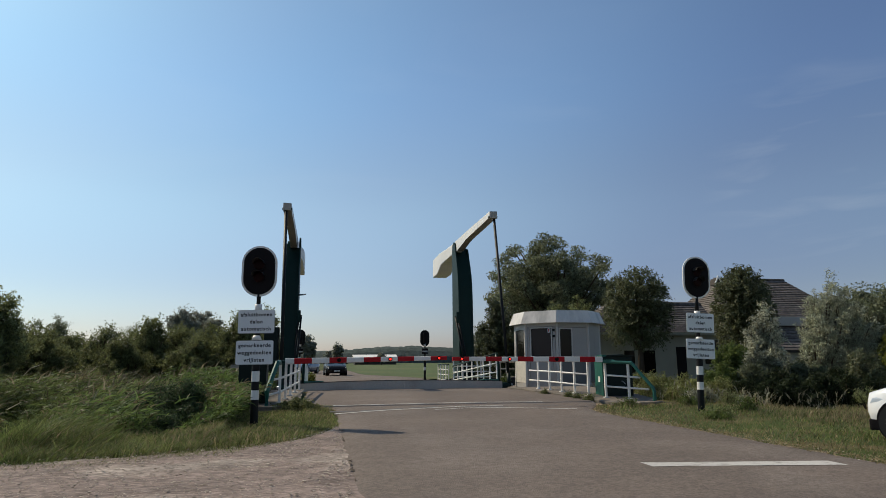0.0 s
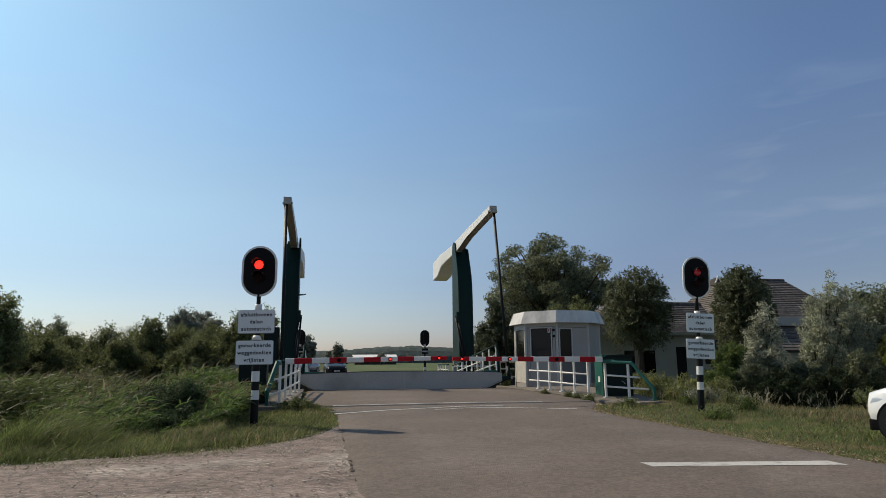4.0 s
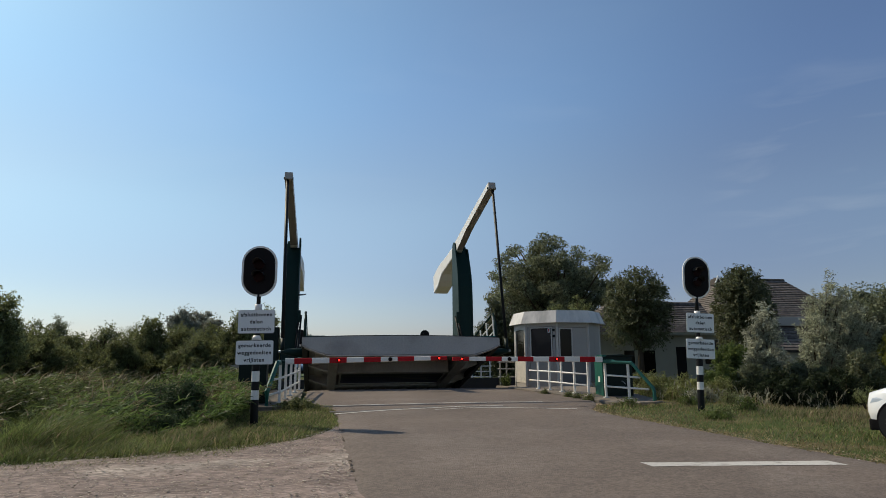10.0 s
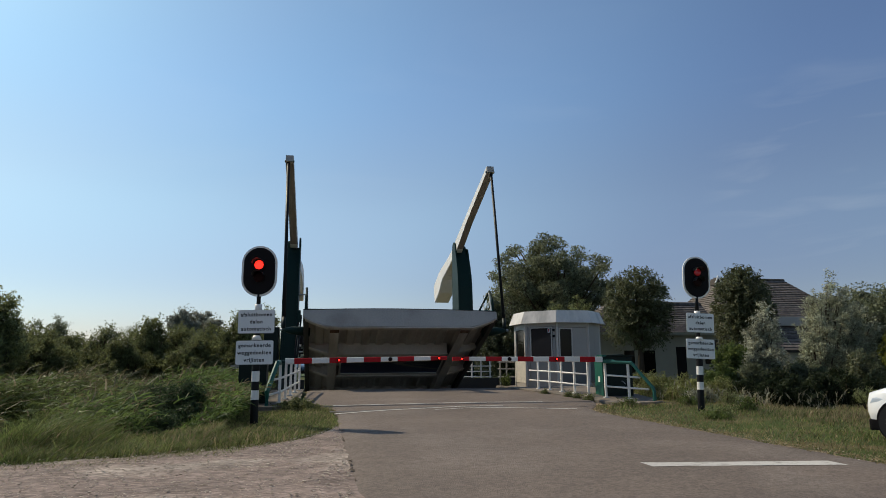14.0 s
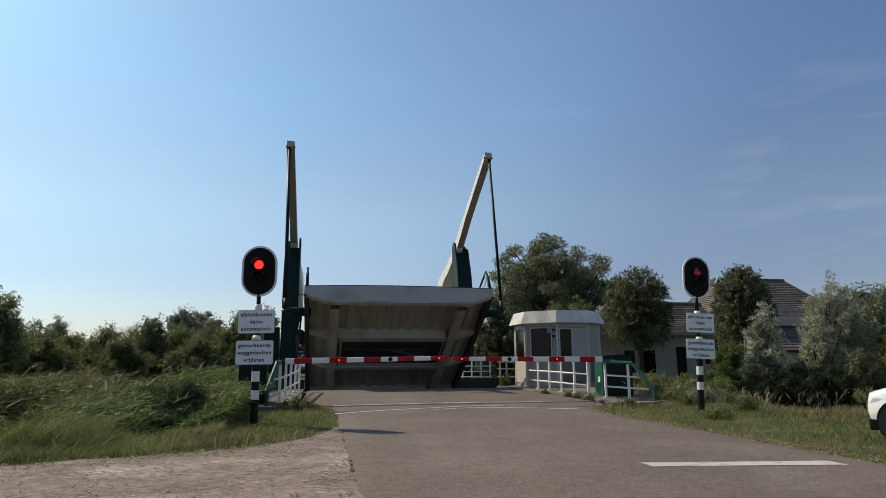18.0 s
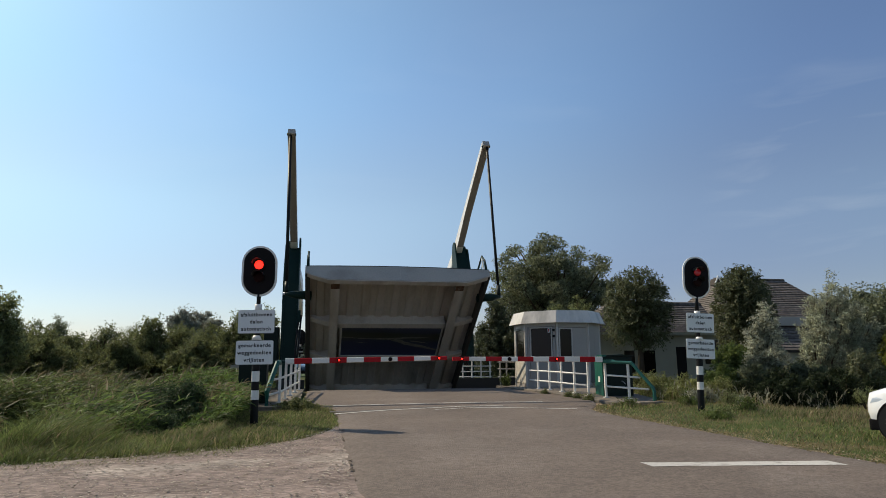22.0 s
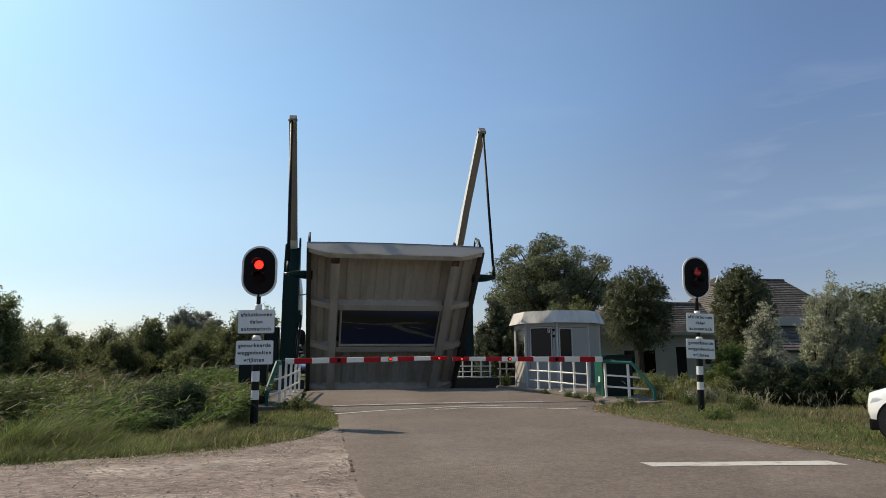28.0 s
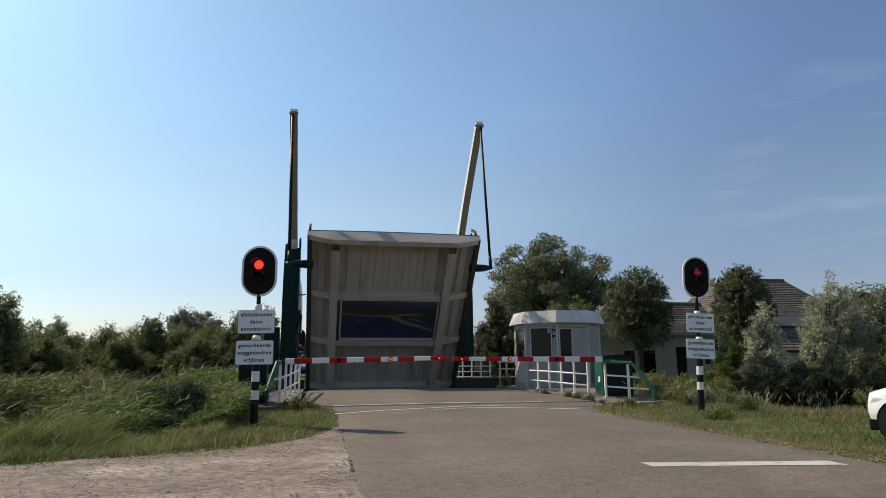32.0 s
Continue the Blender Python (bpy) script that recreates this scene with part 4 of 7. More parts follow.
# ---- fixed railings ----
def fixed_railings():
    f = thing("bridge_railing", "white steel railing with two rails on the concrete path", "railing", group="approach railings")
    top = lambda y: road_z(y) + 0.085
    def spot(k, h):
        """The point h above the path at post k of the row, which follows the slanting kerb."""
        x, y = 4.85 - 0.1375 * k, -13.38 + 0.70 * k
        return x, y, top(y) + h

    for k in range(5):
        x, y, z = spot(k, 0.0)
        p = part("post", box(x - 0.03, x + 0.03, y - 0.03, y + 0.03, z - 0.01, z + 1.0, 0.006), WHITE, f)
        part("post_foot", box(x - 0.07, x + 0.07, y - 0.07, y + 0.07, z - 0.01, z + 0.025, 0.008), WHITE, p)
    for h in (0.272, 0.598):
        part("rail", tube([spot(k, h) for k in (0, 2, 4, 4.8)], 0.026, 8), WHITE, f, smooth=True)
    part("handrail", tube([spot(k, 1.0) for k in (-0.3, 2, 4, 4.8)], 0.04, 10), GREEN_LIGHT, f, "green handrail", smooth=True)

    e = thing("end_railing", "railing end with sloping green handrail and white rails", "railing", group="railing ends")
    a, b, c = (5.15, -13.9), (5.63, -14.36), (6.04, -15.0)
    for p, z in ((a, 0.145), (b, 0.115)):
        q = part("post", box(p[0] - 0.03, p[0] + 0.03, p[1] - 0.03, p[1] + 0.03, z, z + 1.0, 0.006), WHITE, e)
        part("post_foot", box(p[0] - 0.07, p[0] + 0.07, p[1] - 0.07, p[1] + 0.07, z, z + 0.03, 0.008), WHITE, q)
    for ha, hb, k in ((0.467, 0.431, 0.80), (0.786, 0.743, 0.48)):
        end = (b[0] + (c[0] - b[0]) * k, b[1] + (c[1] - b[1]) * k)
        part("rail", tube([(*a, ha), (*b, hb), (*end, hb - 0.02)], 0.026, 8), WHITE, e, smooth=True)
    m = (b[0] + 0.06, b[1] - 0.10)
    part("handrail", tube([(*a, 1.16), (*m, 1.13), (c[0] - 0.02, c[1] + 0.03, 0.46), (*c, 0.36), (*c, 0.0)], 0.05, 8), GREEN_LIGHT, e, "green sloping handrail")
    z = 0.115
    plinth = thing("railing_plinth", "weathered concrete plinth block under the railing end", "plinth")
    part("block", prism([(5.0, z - 0.25), (5.0, z - 0.005), (6.25, z - 0.02), (6.55, z - 0.14), (6.62, z - 0.3)], "y", -15.12, -13.3, 0.02), CONCRETE, plinth)

    f = thing("bridge_railing", "white steel railing with two rails beside the ramp", "railing", group="approach railings")
    def place(k, h):
        return -3.955 + 0.089 * k, -13.9 + 1.1 * k, ramp_top(-13.9 + 1.1 * k) + h

    for k in range(5):
        x, y, z = place(k, 0.0)
        p = part("post", box(x - 0.035, x + 0.035, y - 0.035, y + 0.035, z, z + 1.0, 0.006), WHITE, f)
        part("post_foot", box(x - 0.08, x + 0.08, y - 0.07, y + 0.07, z, z + 0.03, 0.008), WHITE, p)
    for h in (0.27, 0.625):
        part("rail", tube([place(0, h), place(2, h), place(4, h)], 0.028, 8), WHITE, f, smooth=True)
    part("handrail", tube([place(-0.1, 1.02), place(2, 1.02), place(4, 1.02)], 0.045, 10), GREEN_LIGHT, f, "green handrail", smooth=True)
    e = thing("end_railing", "railing end with sloping green handrail", "railing", group="railing ends")
    z = road_z(-13.5) + 0.06
    part("handrail", tube([(-3.96, -13.9, z + 1.02), (-4.0, -14.4, z + 1.02), (-4.19, -14.9, z + 0.33), (-4.19, -14.95, z - 0.12)], 0.065, 8), GREEN_LIGHT, e, "green sloping handrail")
    for h, k in ((0.27, 0.95), (0.62, 0.75)):
        part("rail", tube([(-3.955, -13.9, z + h), (-3.955 - 0.22 * k, -13.9 - 1.0 * k, z + h - 0.03)], 0.028, 8), WHITE, e, smooth=True)
    plinth = thing("railing_plinth", "mossy concrete plinth block under the railing end", "plinth")
    part("block", prism([(-4.6, -0.15), (-4.55, z - 0.02), (-3.75, z - 0.005), (-3.65, -0.15)], "y", -15.15, -13.6, 0.02), CONCRETE, plinth)

    # railings on the far bank
    def far_rail(x, y0, y1, zz, n, lab):
        f = thing("quay_railing", lab, "railing", group="quay railings")
        for k in range(n):
            y = y0 + (y1 - y0) * k / (n - 1)
            part("post", box(x - 0.03, x + 0.03, y - 0.03, y + 0.03, zz, zz + 1.0, 0.006), WHITE, f)
        for h in (0.1, 0.42, 0.72):
            part("rail", tube([(x, y0, zz + h), (x, y1, zz + h)], 0.028, 8), WHITE, f, smooth=True)
        part("handrail", tube([(x, y0, zz + 1.02), (x, y1, zz + 1.02)], 0.04, 8), GREEN, f, smooth=True)
    far_rail(4.6, 6.0, 9.4, -0.02, 5, "white steel railing beyond the bridge tower")
    far_rail(-4.6, 4.2, 9.4, -0.02, 6, "white steel railing beyond the bridge tower")
    f = thing("quay_railing", "white steel railing on the quay wall", "railing", group="quay railings")
    for k in range(5):
        x = 3.75 + 0.48 * k
        part("post", box(x - 0.03, x + 0.03, 0.55, 0.61, 0.35, 1.28, 0.006), WHITE, f)
    for h in (0.42, 0.68, 0.95, 1.25):
        part("rail", tube([(3.75, 0.58, h), (5.75, 0.58, h)], 0.028, 8), WHITE, f, smooth=True)
    f = thing("quay_railing", "short dull grey railing beside the control cabin", "railing", group="quay railings")
    for x in (5.06, 5.36):
        part("post", box(x - 0.03, x + 0.03, -3.43, -3.37, 0.08, 1.2, 0.006), CABIN_GREY, f)
    for h in (0.5, 0.85, 1.15):
        part("rail", tube([(4.95, -3.4, h), (5.75, -3.4, h)], 0.028, 8), CABIN_GREY, f, smooth=True)


# ---- signals and notices ----
def stadium(w, h, k=14):
    r = w / 2
    up = [(r * math.cos(math.pi * i / k), h / 2 - r + r * math.sin(math.pi * i / k)) for i in range(k + 1)]
    return up + [(-u, -v) for u, v in up]


def words(text, size, x, y, z, parent):
    c = bpy.data.curves.new("lettering", "FONT")
    c.body, c.size, c.align_x, c.align_y, c.extrude = text, size, "CENTER", "CENTER", 0.001
    c.space_character = 1.17
    c.offset = 0.0026
    c.materials.append(BLACK)
    ob = new("lettering", c)
    ob.parent = parent
    ob.matrix_basis = pose(x, y, z, 90, 0, 0)
    return ob


def rounded(w, h, r, k=5):
    pts = []
    for cx, cz, a0 in ((w / 2 - r, h / 2 - r, 0), (-w / 2 + r, h / 2 - r, 90), (-w / 2 + r, -h / 2 + r, 180), (w / 2 - r, -h / 2 + r, 270)):
        pts += [(cx + r * math.cos(radians(a0 + 90 * i / k)), cz + r * math.sin(radians(a0 + 90 * i / k))) for i in range(k + 1)]
    return pts


def signal(name, label, m, flash, notices=True, head_turn=0.0, head_z=3.035, lift=0.0, dim=False):
    """Striped post with an oval two-lamp signal head and two notice plates, facing -y."""
    s = thing(name, label, "traffic signal", m, "bridge signals")
    bands = [(-0.3, 0.48, BLACK), (0.48, 0.66, WHITE), (0.66, 0.83, BLACK), (0.83, 1.03, WHITE), (1.03, 1.2, BLACK)] if notices else [(-0.3, 0.7, BLACK), (0.7, 0.9, WHITE), (0.9, 1.2, BLACK)]
    for a, b, mat in bands:
        part("post_band", tube([(0, 0, a), (0, 0, b)], 0.078, 16), mat, s, "white band" if mat is WHITE else "black band", smooth=False)
    part("pole", tube([(0, 0.02, 1.2), (0, 0.02, 2.34)], 0.055, 14), BLACK, s, smooth=True)
    part("collar", tube([(0, 0.02, 2.22), (0, 0.02, 2.36)], 0.07, 14), WHITE, s, "white collar", smooth=True)
    part("neck", tube([(0, 0.02, 2.36), (0, 0.02, head_z - 0.44)], 0.042, 14), BLACK, s, smooth=True)
    h = part("signal_head", prism(stadium(0.715 if notices else 0.60, 1.045), "y", -0.015, 0.015), WHITE if notices else BLACK, s, "light grey rimmed oval backing board" if notices else "black oval backing board", m=pose(0, 0, head_z, 0, 0, head_turn))
    part("board_face", prism(stadium(0.635 if notices else 0.54, 0.965), "y", -0.022, -0.0155), PLASTIC, h, "black face of the signal")
    part("rear_casing", box(-0.14, 0.14, 0.02, 0.22, -0.33, 0.33, 0.03), PLASTIC, h, "black lamp casing")
    for z in (0.125, -0.125):
        part("lamp_surround", tube([(0, -0.05, z), (0, -0.02, z)], 0.125, 24), PLASTIC, h)
        hood = bmesh.new()
        rings = []
        for y, r in ((-0.03, 0.125), (-0.20, 0.120)):
            rings.append([hood.verts.new((r * math.cos(radians(a)), y - (0.0 if r > 0.121 else 0.05 * math.sin(radians(a))), z + r * math.sin(radians(a)))) for a in range(10, 171, 16)])
        for i in range(len(rings[0]) - 1):
            hood.faces.new((rings[0][i], rings[0][i + 1], rings[1][i + 1], rings[1][i]))
        geo = bmesh.ops.solidify(hood, geom=hood.faces[:], thickness=0.006)
        part("lamp_hood", hood, HOOD, h, "black sun hood over the lamp", smooth=False)
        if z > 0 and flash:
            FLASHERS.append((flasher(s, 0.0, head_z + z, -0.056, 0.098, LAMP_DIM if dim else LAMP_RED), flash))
        else:
            part("lens", disc(0, z, 0.105, -0.062, -0.05, 20, 0.015), LENS_RED if z > 0 else LAMP_DARK, h, "unlit dark red lens", smooth=True)
    if not notices:
        part("sign_back", box(-0.2, 0.2, 0.06, 0.075, head_z - 1.02, head_z - 0.66, 0.004), PLASTIC, s, "small dark plate under the signal head")
        part("sign_band", box(-0.17, 0.17, 0.076, 0.080, head_z - 0.90, head_z - 0.80), STEEL, s)
    if notices:
        for x, z, w, hh, lines in ((-0.0, 2.005 + 0.3 * lift, 0.71, 0.455, ("afsluitbomen", "dalen", "automatisch")), (-0.015, 1.395, 0.725, 0.46, ("gemarkeerde", "weggedeelten", "vrijlaten"))):
            p = part("notice_plate", prism(rounded(w, hh, 0.035), "y", -0.105, -0.095), SIGN, s, "white notice plate with black Dutch wording", m=pose(x, 0, z + lift))
            part("plate_back", prism(rounded(w + 0.014, hh + 0.014, 0.04), "y", -0.094, -0.088), STEEL, p)
            part("bracket", box(-0.05, 0.05, -0.088, 0.0, -0.05, 0.05, 0.01), STEEL, p)
            for k, t in enumerate(lines):
                words(t, 0.103, 0.0, -0.1065, (1 - k) * hh * 0.31 - 0.005, p)
        part("clamp_cap", tube([(0, -0.03, 1.645), (0, -0.03, 1.73)], [0.10, 0.065], 14), WHITE, s, "white clamp cap", smooth=True)
    return s


SIGN = material("white_sign_face", (0.80, 0.80, 0.79), 0.4, vary=0.03, scale=2, fine=20, bump=0.0)


def build_signals():
    signal("bridge_signal", "black and white banded post with flashing red signal on the verge", pose(-4.18, -17.9, 0.0, 0, -0.5, -9), "main", head_turn=0)
    signal("bridge_signal", "black and white banded post with red signal before silvery shrubs", pose(5.99, -17.2, 0.02, 0, 2.4, -2), "main", head_turn=0, head_z=3.185, lift=0.045, dim=True)
    signal("bridge_signal", "dark signal head on a short post beyond the bridge", pose(3.72, 9.4, -0.05, 0, 0, 180), "", notices=False, head_z=2.75)
    signal("bridge_signal", "dark signal head on a short post beyond the bridge", pose(-4.2, 9.4, -0.05, 0, 0, 180), "", notices=False, head_z=2.75)


# ---- control cabin ----
def build_cabin():
    cx, cy, z0, z1 = 7.07, -5.31, 0.20, 2.62
    ang = math.atan2(-30.93 - cy, -2.94 - cx)
    c = thing("control_cabin", "grey octagonal bridge control cabin with aluminium fascia roof and dark windows", "control cabin", Matrix.Translation((cx, cy, -0.1)) @ Matrix.Scale(1.084, 4))
    r = 1.65
    side = 2 * r * math.sin(math.pi / 8)
    for k in range(8):
        # facet k lies between vertex k and k + 1, counted to the right seen from the road
        mid = ang + math.pi / 8 + k * math.pi / 4
        d = r * math.cos(math.pi / 8)
        m = Matrix.Translation((d * math.cos(mid), d * math.sin(mid), 0)) @ Matrix.Rotation(mid + math.pi / 2, 4, "Z")
        w = part("wall_panel", box(-side / 2, side / 2, 0.0, 0.06, z0, 0.36, 0.0), CABIN_GREY, c, m=m)
        # local: x along the facet, -y outwards
        lay = {0: ("half", CABIN_GREY), 7: ("door", CABIN_LIGHT), 6: ("window", CABIN_STONE), 1: ("blank", CABIN_GREY)}.get(k, ("window", CABIN_GREY))
        kind, mat = lay
        h = side / 2
        part("corner_post", box(-h - 0.03, -h + 0.05, -0.03, 0.05, z0, z1 + 0.1, 0.01), CABIN_LIGHT, w)
        def panel(a, b, p, q, mm, name="panel", y0=-0.012, y1=0.05):
            part(name, box(a, b, y0, y1, p, q, 0.008), mm, w)
        def window(a, b, p, q, pane=DARK_GLASS):
            part("pane", box(a + 0.03, b - 0.03, 0.012, 0.022, p + 0.03, q - 0.03), pane, w, "dark window pane")
            for u0, u1, v0, v1 in ((a, b, p, p + 0.05), (a, b, q - 0.05, q), (a, a + 0.05, p + 0.05, q - 0.05), (b - 0.05, b, p + 0.05, q - 0.05)):
                part("window_frame", box(u0, u1, -0.025, 0.035, v0, v1, 0.006), CABIN_LIGHT, w)
        a, b = -h + 0.055, h - 0.055
        if kind == "blank":
            for u, v in ((a, 0.0), (0.01, b)):
                panel(u, v, 0.37, 1.25, CABIN_DARK)
                panel(u, v, 1.26, z1, mat)
        elif kind == "half":
            panel(a, b, 0.37, 1.30, CABIN_DARK)
            window(a + 0.02, 0.0, 1.31, 2.42)
            panel(a, b, 2.43, z1, mat)
            panel(0.01, b, 1.31, 2.42, CABIN_GREY)
        elif kind == "door":
            panel(a, b, 2.48, z1, mat)
            panel(a, a + 0.10, 0.25, 2.47, CABIN_GREY)
            panel(b - 0.10, b, 0.25, 2.47, CABIN_GREY)
            door = part("door_leaf", box(a + 0.11, b - 0.11, -0.005, 0.04, 0.25, 1.30, 0.008), CABIN_GREY, w, "grey door with a tall dark pane")
            window(a + 0.12, b - 0.12, 1.31, 2.46, DOOR_GLASS)
            part("door_handle", tube([(a + 0.17, -0.05, 1.36), (a + 0.30, -0.05, 1.36)], 0.012, 8), STEEL, w)
            part("notice", box(b - 0.30, b - 0.22, 0.004, 0.010, 2.24, 2.40), SIGN, w, "small white notice with a red bar")
            part("notice_bar", box(b - 0.275, b - 0.245, 0.001, 0.004, 2.27, 2.37), RED, w)
            for zz in (2.06, 2.28):
                part("cabin_lamp", box(b - 0.08, b + 0.0, -0.09, -0.015, zz, zz + 0.09, 0.02), PLASTIC, w)
        else:
            panel(a, b, 0.37, 1.26, mat)
            window(a + 0.03, b - 0.03, 1.27, 2.44)
            panel(a, b, 2.45, z1, CABIN_LIGHT if k == 6 else CABIN_GREY)
    def ring(rad, z):
        return [(rad * math.cos(ang + i * math.pi / 4), rad * math.sin(ang + i * math.pi / 4), z) for i in range(8)]
    lo, hi = ring(1.89, 2.60), ring(1.69, 3.07)
    for i in range(8):
        j = (i + 1) % 8
        bm = bmesh.new()
        cen = Vector((0, 0, 2.8))
        outer = [Vector(lo[i]), Vector(lo[j]), Vector(hi[j]), Vector(hi[i])]
        inner = [v + (Vector((0, 0, v.z)) - v).normalized() * 0.04 for v in outer]
        vo, vi = [bm.verts.new(v) for v in outer], [bm.verts.new(v) for v in inner]
        bm.faces.new(vo)
        bm.faces.new(vi[::-1])
        for q in range(4):
            bm.faces.new((vo[q], vo[(q + 1) % 4], vi[(q + 1) % 4], vi[q]))
        part("fascia_panel", bm, FASCIA, c, "sloping aluminium fascia panel")
    part("roof_deck", prism([(v[0], v[1]) for v in ring(1.66, 0)], "z", 2.96, 3.03), FASCIA, c)
    part("soffit", prism([(v[0], v[1]) for v in ring(1.84, 0)], "z", 2.62, 2.66), CABIN_GREY, c)
    part("floor_slab", prism([(v[0], v[1]) for v in ring(1.52, 0)], "z", 0.205, 0.245), CONCRETE, c)
    bm = box(4.9, 9.4, -8.69, -3.2, -2.6, 0.112, 0.03)
    structure("cabin_platform", bm, CONCRETE, "concrete platform carrying the control cabin beside the canal", "platform")


# ---- farmhouse ----
def roof_slope(parent, a, b, c, d, rows, label=""):
    """Roof surface from eave a-b to ridge d-c, with stepped tile courses, each a part."""
    a, b, c, d = map(Vector, (a, b, c, d))
    n = (b - a).cross(d - a).normalized()
    if n.z < 0:
        n = -n
    for k in range(rows):
        t0, t1 = k / rows, (k + 1.12) / rows
        p = [a.lerp(d, t0), b.lerp(c, t0), b.lerp(c, min(1, t1)), a.lerp(d, min(1, t1))]
        bm = bmesh.new()
        steps = 1 if (p[1] - p[0]).length < 0.3 else 2
        up = [bm.verts.new(v + n * o) for v, o in zip(p, (0.075, 0.075, 0.03, 0.03))]
        dn = [bm.verts.new(v + n * o) for v, o in zip(p, (0.02, 0.02, 0.0, 0.0))]
        bm.faces.new(up)
        bm.faces.new(dn[::-1])
        for i in range(4):
            bm.faces.new((up[i], up[(i + 1) % 4], dn[(i + 1) % 4], dn[i]))
        part("tile_course", bm, ROOF_TILE, parent)


def build_house():
    g = -0.35
    h = thing("farmhouse", "white-walled farmhouse with brown tiled roofs behind the trees", "house")
    # low wing
    x0, x1, y0, y1 = 13.3, 22.3, 5.3, 9.5
    for q in (box(x0, x1, y0, y0 + 0.3, g, 3.0), box(x0, x1, y1 - 0.3, y1, g, 3.0)):
        part("wall", q, PLASTER, h, "white plastered wall")
    part("end_wall", box(x0, x0 + 0.3, y0 + 0.31, y1 - 0.31, g, 3.0), PLASTER, h)
    part("end_wall", box(x1 - 0.3, x1, y0 + 0.31, y1 - 0.31, g, 3.0), PLASTER, h)
    r = part("roof", prism([(y0 - 0.3, 2.88), ((y0 + y1) / 2, 4.90), (y1 + 0.3, 2.88), ((y0 + y1) / 2, 4.80)], "x", x0 + 2.4, x1 + 0.2), ROOF_BED, h, "brown tiled roof of the low wing")
    ym = (y0 + y1) / 2
    roof_slope(r, (x0 - 0.2, y0 - 0.3, 2.9), (x1 + 0.2, y0 - 0.3, 2.9), (x1 + 0.2, ym, 4.92), (x0 + 2.4, ym, 4.92), 15)
    roof_slope(r, (x0 - 0.2, y0 - 0.3, 2.9), (x0 - 0.2, y1 + 0.3, 2.9), (x0 + 2.4, ym, 4.92), (x0 + 2.4, ym, 4.92), 15)
    part("ridge", tube([(x0 + 2.3, ym, 4.98), (x1 + 0.2, ym, 4.98)], 0.10, 8), ROOF_TILE, r)
    part("eaves_board", box(x0 - 0.2, x1 + 0.2, y0 - 0.33, y0 - 0.30, 2.74, 2.92), PLASTER, h)
    for xa, xb, za, zb, nm in ((19.15, 19.85, g, 2.02, "door"), (15.6, 16.3, 0.4, 1.8, "window"), (16.9, 17.7, 0.4, 1.8, "window"), (21.15, 22.15, 0.95, 2.45, "window")):
        w = part(nm, box(xa, xb, y0 - 0.012, y0 + 0.02, za, zb), PLASTIC if nm == "door" else DARK_GLASS, h, "dark door" if nm == "door" else "dark window")
        for u0, u1, v0, v1 in ((xa - 0.07, xa, za, zb), (xb, xb + 0.07, za, zb), (xa - 0.07, xb + 0.07, zb, zb + 0.08)):
            part("frame", box(u0, u1, y0 - 0.03, y0 + 0.02, v0, v1), PLASTER, w)
    # main house with half-hipped end
    x0, x1, y0, y1 = 23.5, 32.9, 6.4, 13.2
    ym = 9.8
    part("wall", box(x0, x1, y0, y0 + 0.3, g, 4.2), PLASTER, h, "white plastered wall")
    part("wall", box(x0, x1, y1 - 0.3, y1, g, 4.2), PLASTER, h)
    for xx in (x0, x1 - 0.3):
        part("gable_wall", prism([(y0 + 0.31, g), (y1 - 0.31, g), (y1 - 0.31, 4.1), (y0 + 0.31, 4.1)], "x", xx, xx + 0.3), PLASTER, h)
    r = part("roof", prism([(y0 - 0.3, 4.0), (ym, 6.95), (y1 + 0.3, 4.0), (ym, 6.85)], "x", x0 + 1.95, x1 - 1.7), ROOF_BED, h, "brown tiled main roof with hipped end")
    roof_slope(r, (x0 - 0.2, y0 - 0.35, 4.0), (x1 + 0.25, y0 - 0.35, 4.0), (x1 - 1.65, ym, 7.0), (x0 + 1.9, ym, 7.0), 20)
    roof_slope(r, (x1 + 0.25, y0 - 0.35, 4.0), (x1 + 0.25, y1 + 0.35, 4.0), (x1 - 1.65, ym, 7.0), (x1 - 1.65, ym, 7.0), 20)
    roof_slope(r, (x0 - 0.2, y0 - 0.35, 4.0), (x0 - 0.2, y1 + 0.35, 4.0), (x0 + 1.9, ym, 7.0), (x0 + 1.9, ym, 7.0), 20)
    part("ridge", tube([(x0 + 1.9, ym, 7.06), (x1 - 1.65, ym, 7.06)], 0.11, 8), ROOF_TILE, r)
    part("fascia_band", box(x0, x1, y0 - 0.40, y0 - 0.36, 3.45, 4.05), CABIN_GREY, h, "grey gutter board")
    lean = part("lean_to_roof", prism([(4.1, 1.72), (6.38, 3.40), (6.38, 3.30), (4.1, 1.62)], "x", x0, x1), ROOF_BED, h, "brown tiled lean-to roof")
    roof_slope(lean, (x0, 4.1, 1.74), (x1, 4.1, 1.74), (x1, 6.38, 3.42), (x0, 6.38, 3.42), 9)
    part("lean_to_wall", box(x0 + 0.1, x1 - 0.1, 4.4, 4.6, g, 1.85), PLASTER, h, "low white wall")
    gab = part("gablet", prism([(24.86, 6.55), (25.20, 7.22), (25.54, 6.55), (25.44, 6.55), (25.20, 7.04), (24.96, 6.55)], "y", 9.0, 9.06), WHITE, h, "small white pointed gable")
    part("gablet_face", prism([(24.96, 6.55), (25.20, 7.04), (25.44, 6.55)], "y", 9.02, 9.9), ROOF_BED, gab)
    part("chimney", box(28.5, 29.1, 9.9, 10.5, 6.4, 7.0), ROOF_BED, r)


